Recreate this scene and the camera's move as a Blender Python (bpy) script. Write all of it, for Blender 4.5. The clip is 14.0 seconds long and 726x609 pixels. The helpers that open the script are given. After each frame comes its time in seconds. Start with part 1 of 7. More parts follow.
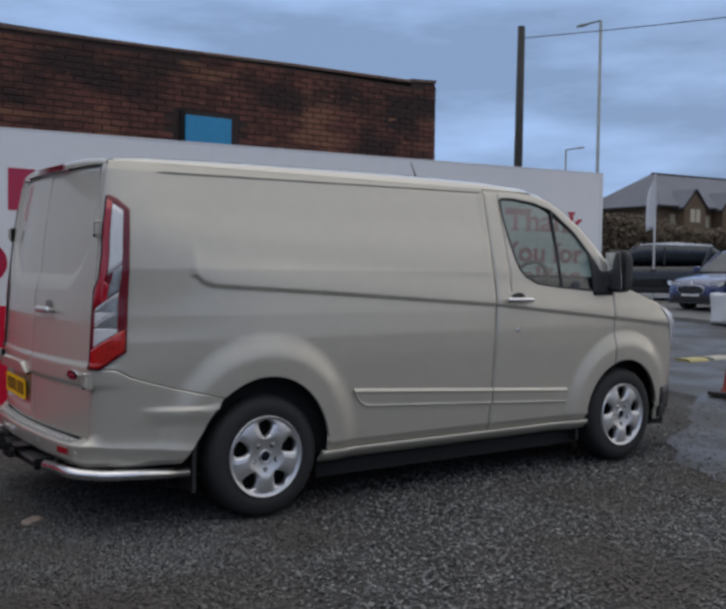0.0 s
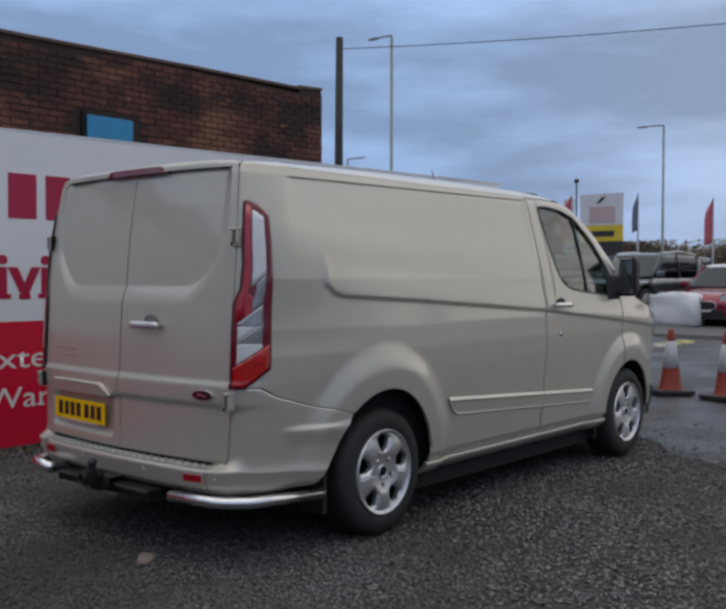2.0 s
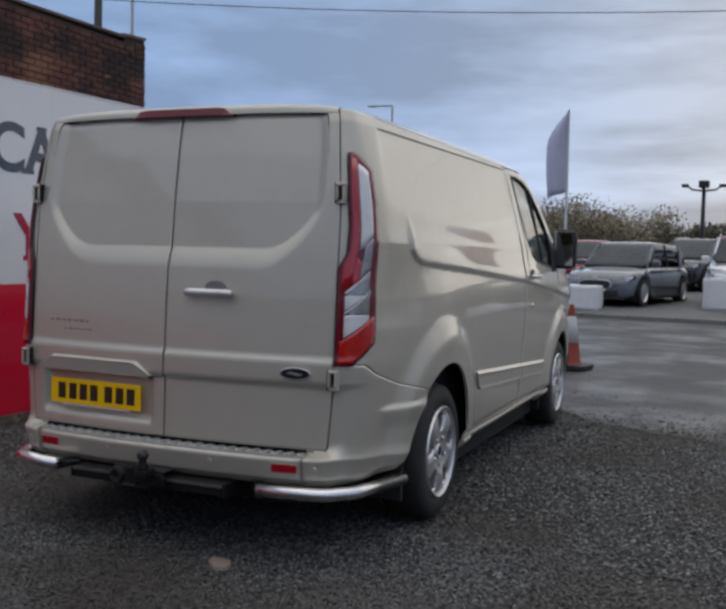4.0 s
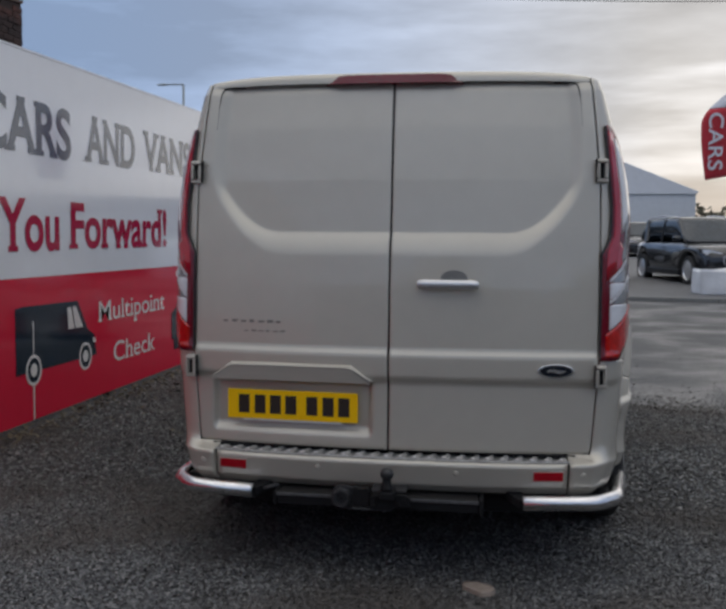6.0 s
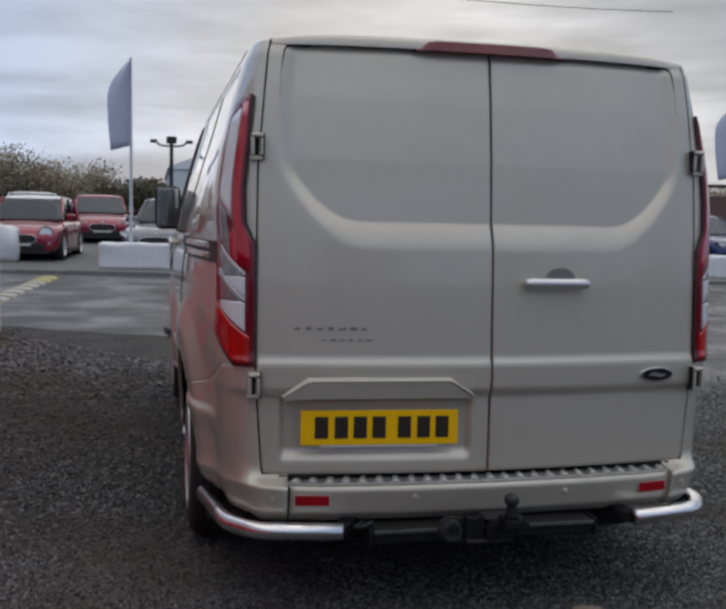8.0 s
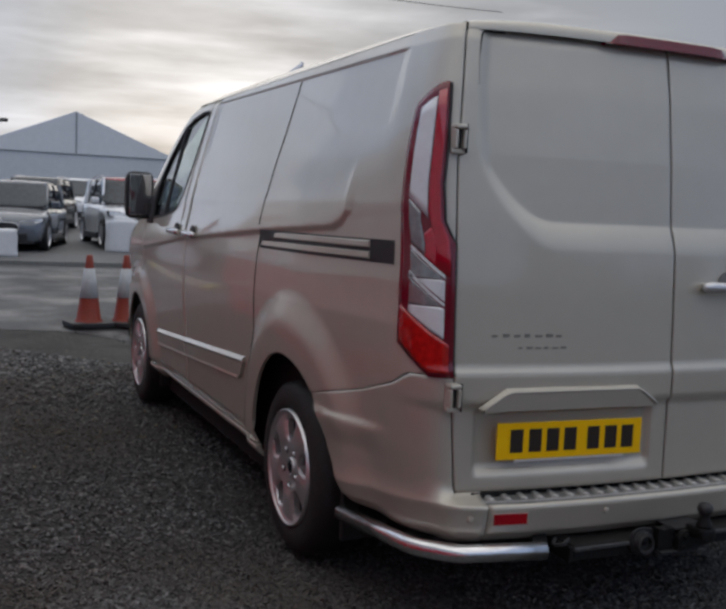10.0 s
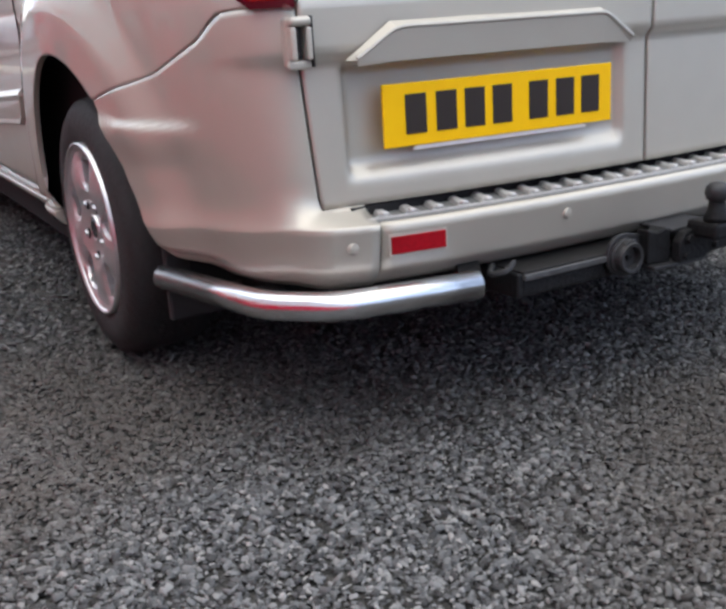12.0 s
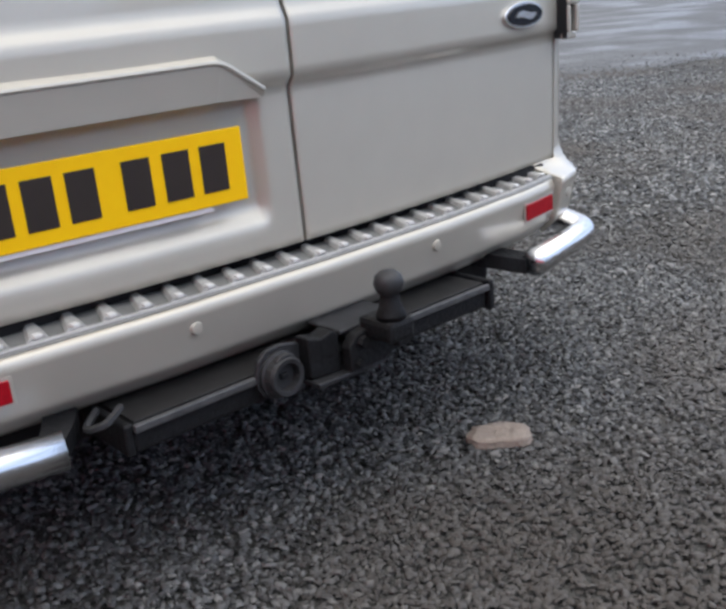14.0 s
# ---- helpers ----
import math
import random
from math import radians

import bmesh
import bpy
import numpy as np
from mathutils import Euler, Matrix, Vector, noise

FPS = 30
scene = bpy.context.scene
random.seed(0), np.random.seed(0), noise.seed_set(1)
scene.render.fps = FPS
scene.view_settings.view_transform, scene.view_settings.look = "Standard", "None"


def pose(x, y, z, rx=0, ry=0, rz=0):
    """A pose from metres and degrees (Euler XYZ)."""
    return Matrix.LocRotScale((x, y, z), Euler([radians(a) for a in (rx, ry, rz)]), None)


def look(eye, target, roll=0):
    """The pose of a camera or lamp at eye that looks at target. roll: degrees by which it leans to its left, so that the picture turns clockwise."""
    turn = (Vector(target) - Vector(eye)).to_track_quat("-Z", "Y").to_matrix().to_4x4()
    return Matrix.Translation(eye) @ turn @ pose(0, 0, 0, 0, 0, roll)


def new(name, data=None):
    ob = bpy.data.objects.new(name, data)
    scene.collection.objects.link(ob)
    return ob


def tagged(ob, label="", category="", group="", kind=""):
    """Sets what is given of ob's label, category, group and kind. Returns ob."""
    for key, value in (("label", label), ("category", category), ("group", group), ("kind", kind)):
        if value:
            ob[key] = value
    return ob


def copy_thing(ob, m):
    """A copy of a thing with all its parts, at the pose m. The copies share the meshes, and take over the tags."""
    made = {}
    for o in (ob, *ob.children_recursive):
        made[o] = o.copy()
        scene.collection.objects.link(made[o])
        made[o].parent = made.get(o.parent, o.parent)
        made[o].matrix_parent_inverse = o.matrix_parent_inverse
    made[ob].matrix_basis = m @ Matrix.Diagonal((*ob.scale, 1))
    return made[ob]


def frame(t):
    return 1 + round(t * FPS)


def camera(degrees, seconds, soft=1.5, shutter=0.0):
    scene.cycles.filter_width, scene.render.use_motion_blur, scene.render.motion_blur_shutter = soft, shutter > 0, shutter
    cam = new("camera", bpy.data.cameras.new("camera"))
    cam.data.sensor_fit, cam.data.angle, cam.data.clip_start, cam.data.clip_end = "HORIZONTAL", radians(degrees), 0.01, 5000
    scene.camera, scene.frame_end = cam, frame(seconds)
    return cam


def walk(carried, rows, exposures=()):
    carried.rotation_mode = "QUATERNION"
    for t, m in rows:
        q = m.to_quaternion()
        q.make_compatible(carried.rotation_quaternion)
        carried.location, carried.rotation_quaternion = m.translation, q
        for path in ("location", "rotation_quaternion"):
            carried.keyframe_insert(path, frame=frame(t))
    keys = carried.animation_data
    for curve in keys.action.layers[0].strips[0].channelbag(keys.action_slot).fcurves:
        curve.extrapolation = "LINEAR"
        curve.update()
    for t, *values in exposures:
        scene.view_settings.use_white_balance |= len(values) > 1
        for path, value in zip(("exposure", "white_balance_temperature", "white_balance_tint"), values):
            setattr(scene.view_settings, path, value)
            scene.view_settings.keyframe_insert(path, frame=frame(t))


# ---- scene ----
cam = camera(42.2, 14.0, soft=3.3)
PATH = [
    (0, (5.374, -1.536, 1.356), (3.744, -0.381, 1.279), 0.8),
    (0.5, (5.076, -1.918, 1.357), (3.625, -0.543, 1.299), -0.7),
    (1, (4.724, -2.24, 1.348), (3.317, -0.82, 1.3), -0.3),
    (1.5, (4.378, -2.556, 1.36), (3.002, -1.106, 1.309), -0.0),
    (2, (4.038, -2.839, 1.345), (2.744, -1.315, 1.288), 0.1),
    (2.2, (3.867, -2.929, 1.33), (2.604, -1.379, 1.269), 0.2),
    (4.5, (1.868, -3.444, 1.293), (1.215, -1.558, 1.169), 0.8),
    (5, (1.363, -3.461, 1.297), (0.806, -1.545, 1.155), -0.1),
    (5.5, (0.913, -3.507, 1.301), (0.538, -1.548, 1.159), 0.3),
    (6, (0.441, -3.499, 1.278), (0.137, -1.527, 1.138), 0.4),
    (6.5, (-0.013, -3.441, 1.271), (-0.172, -1.452, 1.127), 0.9),
    (7, (-0.39, -3.32, 1.277), (-0.326, -1.328, 1.118), 1.3),
    (7.5, (-0.74, -3.132, 1.298), (-0.516, -1.152, 1.128), 1.4),
    (8, (-1.101, -2.934, 1.31), (-0.665, -0.991, 1.13), 1.3),
    (8.2, (-1.234, -2.85, 1.304), (-0.756, -0.916, 1.129), 1.0),
    (10.3, (-2.2, -2.262, 1.306), (-1.298, -0.495, 1.083), 1.8),
    (10.5, (-2.113, -2.21, 1.325), (-1.16, -0.482, 1.013), 1.4),
    (10.8, (-1.94, -2.155, 1.205), (-0.97, -0.444, 0.834), -0.3),
    (11, (-1.79, -2.085, 1.128), (-0.85, -0.372, 0.7), -0.8),
    (11.2, (-1.663, -1.987, 1.034), (-0.755, -0.274, 0.544), -1.1),
    (11.5, (-1.605, -1.76, 0.929), (-0.694, -0.069, 0.37), -1.9),
    (12, (-1.525, -1.442, 0.813), (-0.588, 0.225, 0.225), -3.7),
    (12.2, (-1.442, -1.402, 0.764), (-0.548, 0.285, 0.168), -4.8),
    (12.5, (-1.35, -1.267, 0.759), (-0.437, 0.362, 0.043), -3.7),
    (13, (-1.193, -1.233, 0.725), (-0.147, 0.31, -0.001), -2.3),
    (13.2, (-1.125, -1.253, 0.72), (-0.001, 0.232, -0.009), -2.6),
    (13.5, (-1.047, -1.276, 0.729), (0.181, 0.132, 0.015), -3.2),
    (13.7, (-1.012, -1.261, 0.795), (0.234, 0.133, 0.085), -3.5),
    (14, (-0.937, -1.234, 0.884), (0.288, 0.208, 0.237), -5.2),
]
walk(cam, [(t, look(eye, target, roll)) for t, eye, target, roll in PATH], [(0, 0.0), (1, -0.08), (2.2, -0.06), (4.5, -0.04), (8, 0.0), (10.3, -0.1), (11, 0.3), (11.5, 0.95), (12, 1.45), (12.5, 1.68), (13, 1.77), (13.5, 1.8), (14, 1.35)])

# ---- sky and sun ----
SUN_TURN, SUN_HEIGHT = radians(14), radians(9)  # clockwise from +y, above the horizon
world = bpy.data.worlds.new("world")
scene.world = world
world.use_nodes = True
wn, wl = world.node_tree.nodes, world.node_tree.links
wn.clear()
w_out, w_bg = wn.new("ShaderNodeOutputWorld"), wn.new("ShaderNodeBackground")
sky = wn.new("ShaderNodeTexSky")
sky.sky_type, sky.sun_disc = "NISHITA", False
sky.sun_elevation, sky.sun_rotation = SUN_HEIGHT, SUN_TURN
sky.air_density, sky.dust_density, sky.ozone_density = 1.0, 1.5, 2.0
tc, sep, ramp = wn.new("ShaderNodeTexCoord"), wn.new("ShaderNodeSeparateXYZ"), wn.new("ShaderNodeValToRGB")
wl.new(tc.outputs["Generated"], sep.inputs[0])
# layered cloud: noise stretched along the horizon
div = wn.new("ShaderNodeVectorMath")
div.operation = "MULTIPLY"
div.inputs[1].default_value = (1.6, 1.6, 7.0)
wl.new(tc.outputs["Generated"], div.inputs[0])
noi = wn.new("ShaderNodeTexNoise")
noi.inputs["Scale"].default_value, noi.inputs["Detail"].default_value, noi.inputs["Roughness"].default_value = 1.3, 6.0, 0.55
wl.new(div.outputs[0], noi.inputs["Vector"])
ramp.color_ramp.elements[0].position, ramp.color_ramp.elements[1].position = 0.41, 0.62
wl.new(noi.outputs["Fac"], ramp.inputs[0])
# cloud colour: warm towards the low sun, blue-grey away from it
sunv = wn.new("ShaderNodeVectorMath")
sunv.operation = "DOT_PRODUCT"
sunv.inputs[1].default_value = (math.sin(SUN_TURN), math.cos(SUN_TURN), 0.0)
wl.new(tc.outputs["Generated"], sunv.inputs[0])
warm = wn.new("ShaderNodeMapRange")
warm.inputs[1].default_value, warm.inputs[2].default_value = 0.55, 1.0
wl.new(sunv.outputs["Value"], warm.inputs[0])
cloud = wn.new("ShaderNodeMix")
cloud.data_type = "RGBA"
cloud.inputs[6].default_value = (3.0, 3.75, 5.4, 1)
cloud.inputs[7].default_value = (5.15, 5.15, 5.25, 1)
wl.new(warm.outputs[0], cloud.inputs[0])
# a bluer gap in the cloud over the street
gapv = wn.new("ShaderNodeVectorMath")
gapv.operation = "DOT_PRODUCT"
gapv.inputs[1].default_value = (math.sin(radians(-58)), math.cos(radians(-58)), 0.0)
wl.new(tc.outputs["Generated"], gapv.inputs[0])
gapr = wn.new("ShaderNodeMapRange")
gapr.inputs[1].default_value, gapr.inputs[2].default_value = 0.4, 0.95
wl.new(gapv.outputs["Value"], gapr.inputs[0])
blue_gap = wn.new("ShaderNodeMix")
blue_gap.data_type = "RGBA"
blue_gap.inputs[7].default_value = (3.05, 4.45, 7.15, 1)
wl.new(gapr.outputs[0], blue_gap.inputs[0])
wl.new(cloud.outputs[2], blue_gap.inputs[6])
gain = wn.new("ShaderNodeMix")
gain.data_type, gain.blend_type = "RGBA", "MULTIPLY"
gain.inputs[0].default_value = 1.0
shade = wn.new("ShaderNodeMapRange")
shade.inputs[3].default_value, shade.inputs[4].default_value = 0.8, 1.38
wl.new(ramp.outputs[0], shade.inputs[0])
# an overcast sky is brighter overhead than at the horizon
high = wn.new("ShaderNodeMapRange")
high.inputs[1].default_value, high.inputs[2].default_value = 0.25, 0.9
high.inputs[3].default_value, high.inputs[4].default_value = 1.0, 2.4
wl.new(sep.outputs[2], high.inputs[0])
pale = wn.new("ShaderNodeMapRange")
pale.inputs[1].default_value, pale.inputs[2].default_value = 0.3, 0.75
wl.new(sep.outputs[2], pale.inputs[0])
tone = wn.new("ShaderNodeMix")
tone.data_type = "RGBA"
tone.inputs[7].default_value = (4.45, 4.4, 4.4, 1)
wl.new(pale.outputs[0], tone.inputs[0])
wl.new(blue_gap.outputs[2], tone.inputs[6])
wl.new(tone.outputs[2], gain.inputs[6])
both = wn.new("ShaderNodeMath")
both.operation = "MULTIPLY"
wl.new(shade.outputs[0], both.inputs[0])
wl.new(high.outputs[0], both.inputs[1])
# thin cloud lit through in streaks low over the sun's side
streak_at = wn.new("ShaderNodeVectorMath")
streak_at.operation = "MULTIPLY"
streak_at.inputs[1].default_value = (2.2, 2.2, 22.0)
wl.new(tc.outputs["Generated"], streak_at.inputs[0])
streak = wn.new("ShaderNodeTexNoise")
streak.inputs["Scale"].default_value, streak.inputs["Detail"].default_value = 1.1, 5.0
wl.new(streak_at.outputs[0], streak.inputs["Vector"])
streak_r, band_lo, band_hi = wn.new("ShaderNodeMapRange"), wn.new("ShaderNodeMapRange"), wn.new("ShaderNodeMapRange")
streak_r.inputs[1].default_value, streak_r.inputs[2].default_value = 0.42, 0.6
wl.new(streak.outputs["Fac"], streak_r.inputs[0])
band_lo.inputs[1].default_value, band_lo.inputs[2].default_value = 0.0, 0.08
band_hi.inputs[1].default_value, band_hi.inputs[2].default_value = 0.3, 0.16
for m_ in (band_lo, band_hi):
    wl.new(sep.outputs[2], m_.inputs[0])
lit = streak_r.outputs[0]
sunward = wn.new("ShaderNodeMapRange")
sunward.inputs[1].default_value, sunward.inputs[2].default_value = 0.86, 1.0
wl.new(sunv.outputs["Value"], sunward.inputs[0])
for other in (band_lo, band_hi, sunward):
    mu = wn.new("ShaderNodeMath")
    mu.operation = "MULTIPLY"
    wl.new(lit, mu.inputs[0])
    wl.new(other.outputs[0], mu.inputs[1])
    lit = mu.outputs[0]
lift = wn.new("ShaderNodeMath")
lift.operation = "MULTIPLY_ADD"
lift.inputs[1].default_value, lift.inputs[2].default_value = 0.75, 1.0
wl.new(lit, lift.inputs[0])
lifted = wn.new("ShaderNodeMath")
lifted.operation = "MULTIPLY"
wl.new(both.outputs[0], lifted.inputs[0])
wl.new(lift.outputs[0], lifted.inputs[1])
wl.new(lifted.outputs[0], gain.inputs[7])
mixs = wn.new("ShaderNodeMix")
mixs.data_type = "RGBA"
mixs.inputs[0].default_value = 0.965
wl.new(sky.outputs[0], mixs.inputs[6])
wl.new(gain.outputs[2], mixs.inputs[7])
wl.new(mixs.outputs[2], w_bg.inputs[0])
w_bg.inputs[1].default_value = 0.1
wl.new(w_bg.outputs[0], w_out.inputs[0])

sun = new("sun", bpy.data.lights.new("sun", "SUN"))
sun.data.energy, sun.data.angle, sun.data.color = 0.2, radians(60), (1.0, 0.9, 0.76)
sun.matrix_world = look((0, 0, 0), (-math.sin(SUN_TURN) * math.cos(SUN_HEIGHT), -math.cos(SUN_TURN) * math.cos(SUN_HEIGHT), -math.sin(SUN_HEIGHT)))

# ---- materials ----
def material(name, base, rough=0.5, metal=0.0, scale=8.0, vary=0.12, bump=0.0, bump_scale=60.0, coat=0.0, second=None, spec=0.5, detail=5.0, piece=0.0, island=0.0, world_space=False, wet=0.0):
    """A principled material with colour variation at two scales and fine relief."""
    m = bpy.data.materials.new(name)
    m.use_nodes = True
    n, l = m.node_tree.nodes, m.node_tree.links
    p = n["Principled BSDF"]
    p.inputs["Roughness"].default_value, p.inputs["Metallic"].default_value = rough, metal
    p.inputs["Coat Weight"].default_value, p.inputs["Coat Roughness"].default_value = coat, 0.035
    p.inputs["Specular IOR Level"].default_value = spec
    co = n.new("ShaderNodeTexCoord")
    big, fine = n.new("ShaderNodeTexNoise"), n.new("ShaderNodeTexNoise")
    big.inputs["Scale"].default_value, big.inputs["Detail"].default_value = scale * 0.22, detail
    fine.inputs["Scale"].default_value, fine.inputs["Detail"].default_value = scale * 4, detail
    where = n.new("ShaderNodeNewGeometry").outputs["Position"] if world_space else co.outputs["Object"]
    l.new(where, big.inputs["Vector"])
    l.new(where, fine.inputs["Vector"])
    add = n.new("ShaderNodeMath")
    add.operation = "ADD"
    l.new(big.outputs["Fac"], add.inputs[0])
    l.new(fine.outputs["Fac"], add.inputs[1])
    last = add.outputs[0]
    if piece or island:
        info = n.new("ShaderNodeObjectInfo") if piece else n.new("ShaderNodeNewGeometry")
        rnd = n.new("ShaderNodeMath")
        rnd.operation = "MULTIPLY_ADD"
        rnd.inputs[1].default_value = piece or island
        l.new(info.outputs["Random" if piece else "Random Per Island"], rnd.inputs[0])
        l.new(last, rnd.inputs[2])
        last = rnd.outputs[0]
    rng = n.new("ShaderNodeMapRange")
    rng.inputs[1].default_value, rng.inputs[2].default_value = 0.6, 1.4 + (piece or island)
    l.new(last, rng.inputs[0])
    mix = n.new("ShaderNodeMix")
    mix.data_type = "RGBA"
    mix.inputs[6].default_value = tuple(c * (1 - vary) for c in base) + (1,)
    mix.inputs[7].default_value = tuple(second or [min(1, c * (1 + vary)) for c in base]) + (1,)
    l.new(rng.outputs[0], mix.inputs[0])
    l.new(mix.outputs[2], p.inputs["Base Color"])
    if wet:
        # damp patches: smoother where the broad noise is high
        wr, wnz = n.new("ShaderNodeMapRange"), n.new("ShaderNodeTexNoise")
        wnz.inputs["Scale"].default_value, wnz.inputs["Detail"].default_value = 0.9, 6.0
        l.new(where, wnz.inputs["Vector"])
        wr.inputs[1].default_value, wr.inputs[2].default_value = 0.42, 0.62
        wr.inputs[3].default_value, wr.inputs[4].default_value = rough, wet
        l.new(wnz.outputs["Fac"], wr.inputs[0])
        l.new(wr.outputs[0], p.inputs["Roughness"])
    if bump:
        bn, bt = n.new("ShaderNodeBump"), n.new("ShaderNodeTexNoise")
        bt.inputs["Scale"].default_value, bt.inputs["Detail"].default_value = bump_scale, 6.0
        l.new(co.outputs["Object"], bt.inputs["Vector"])
        bn.inputs["Strength"].default_value, bn.inputs["Distance"].default_value = bump, 0.02
        l.new(bt.outputs["Fac"], bn.inputs["Height"])
        l.new(bn.outputs[0], p.inputs["Normal"])
    return m


def glass_material(name, tint, rough=0.02, lift=0.05):
    m = bpy.data.materials.new(name)
    m.use_nodes = True
    n, l = m.node_tree.nodes, m.node_tree.links
    n.remove(n["Principled BSDF"])
    tr, gl, mx, lw = n.new("ShaderNodeBsdfTransparent"), n.new("ShaderNodeBsdfGlossy"), n.new("ShaderNodeMixShader"), n.new("ShaderNodeLayerWeight")
    tr.inputs[0].default_value = (*tint, 1)
    gl.inputs["Roughness"].default_value = rough
    pw, sc = n.new("ShaderNodeMath"), n.new("ShaderNodeMath")
    pw.operation, sc.operation = "POWER", "MULTIPLY_ADD"
    lw.inputs[0].default_value, pw.inputs[1].default_value = 0.5, 4.0
    sc.inputs[1].default_value, sc.inputs[2].default_value = 0.85, lift
    l.new(lw.outputs["Facing"], pw.inputs[0])
    l.new(pw.outputs[0], sc.inputs[0])
    l.new(sc.outputs[0], mx.inputs[0])
    l.new(tr.outputs[0], mx.inputs[1])
    l.new(gl.outputs[0], mx.inputs[2])
    l.new(mx.outputs[0], n["Material Output"].inputs[0])
    return m


PAINT = material("champagne paint", (0.553, 0.52, 0.448), 0.46, 0.45, 3, 0.04, coat=1.0)
BADGE_WORN = material("worn badge lettering", (0.27, 0.26, 0.235), 0.4, 0.4)
BLACK_PLASTIC = material("black plastic", (0.022, 0.022, 0.024), 0.55, 0, 20, 0.2, 0.15, 300)
# near-black that stands in for shade in gaps, recesses and under the floor
VOID = material("near-black inside shade", (0.008, 0.008, 0.009), 0.9)
RUBBER = material("tyre rubber", (0.018, 0.018, 0.019), 0.7, 0, 12, 0.3, 0.2, 80)
ALLOY = material("wheel alloy", (0.7, 0.7, 0.71), 0.32, 0.8, 10, 0.06)
CHROME = material("polished steel", (0.76, 0.76, 0.77), 0.22, 1.0, 6, 0.04)
STEEL_DARK = material("weathered black steel", (0.008, 0.008, 0.009), 0.6, 0.1, 14, 0.4, 0.2, 120, spec=0.3)
TREAD = material("grey tread plastic", (0.2, 0.2, 0.195), 0.5, 0.1, 20, 0.2)
TREAD_BRIGHT = material("worn tread ribs", (0.46, 0.45, 0.43), 0.45, 0.2, 20, 0.25)
TREAD_STUD = material("bright worn studs", (0.75, 0.74, 0.72), 0.35, 0.2, 20, 0.1)
MIRROR = material("mirror glass", (0.85, 0.87, 0.88), 0.03, 1.0, 4, 0.01)
RED_LENS = material("red lens", (0.42, 0.006, 0.022), 0.12, 0, 14, 0.2, coat=1.0)
RED_DARK = material("dark red lens", (0.15, 0.003, 0.014), 0.15, 0, 14, 0.2, coat=0.4)
RED_BRIGHT = material("bright red lens", (0.5, 0.009, 0.006), 0.14, 0, 14, 0.5, coat=1.0)
WHITE_LENS = material("clear lens over white", (0.72, 0.73, 0.76), 0.14, 0.0, 9, 0.08, coat=1.0)
GREY_LENS = material("clear lens over chrome", (0.3, 0.31, 0.32), 0.12, 0.4, 12, 0.4, coat=1.0)
PLATE_YELLOW = material("reflective yellow plate", (1.0, 0.57, 0.003), 0.5, 0, 10, 0.04, spec=0.2)
REFLECTOR = material("red reflector", (0.3, 0.003, 0.01), 0.35, 0, 30, 0.3, spec=0.25)
PLATE_BLACK = material("black plate bars", (0.03, 0.022, 0.018), 0.4)
BADGE_BLUE = material("dark badge enamel", (0.012, 0.016, 0.026), 0.15, 0.3)
GLASS = glass_material("tinted glass", (0.5, 0.6, 0.57), lift=0.13)
DARK_GLASS = glass_material("dark car glass", (0.1, 0.12, 0.13))
CABIN = material("grey cabin trim", (0.05, 0.055, 0.06), 0.7, 0, 10, 0.2)
GRAVEL_BED = material("gravel bed", (0.03, 0.03, 0.029), 0.8, 0, 9, 0.4, 0.9, 70, second=(0.1, 0.097, 0.092), spec=0.3)
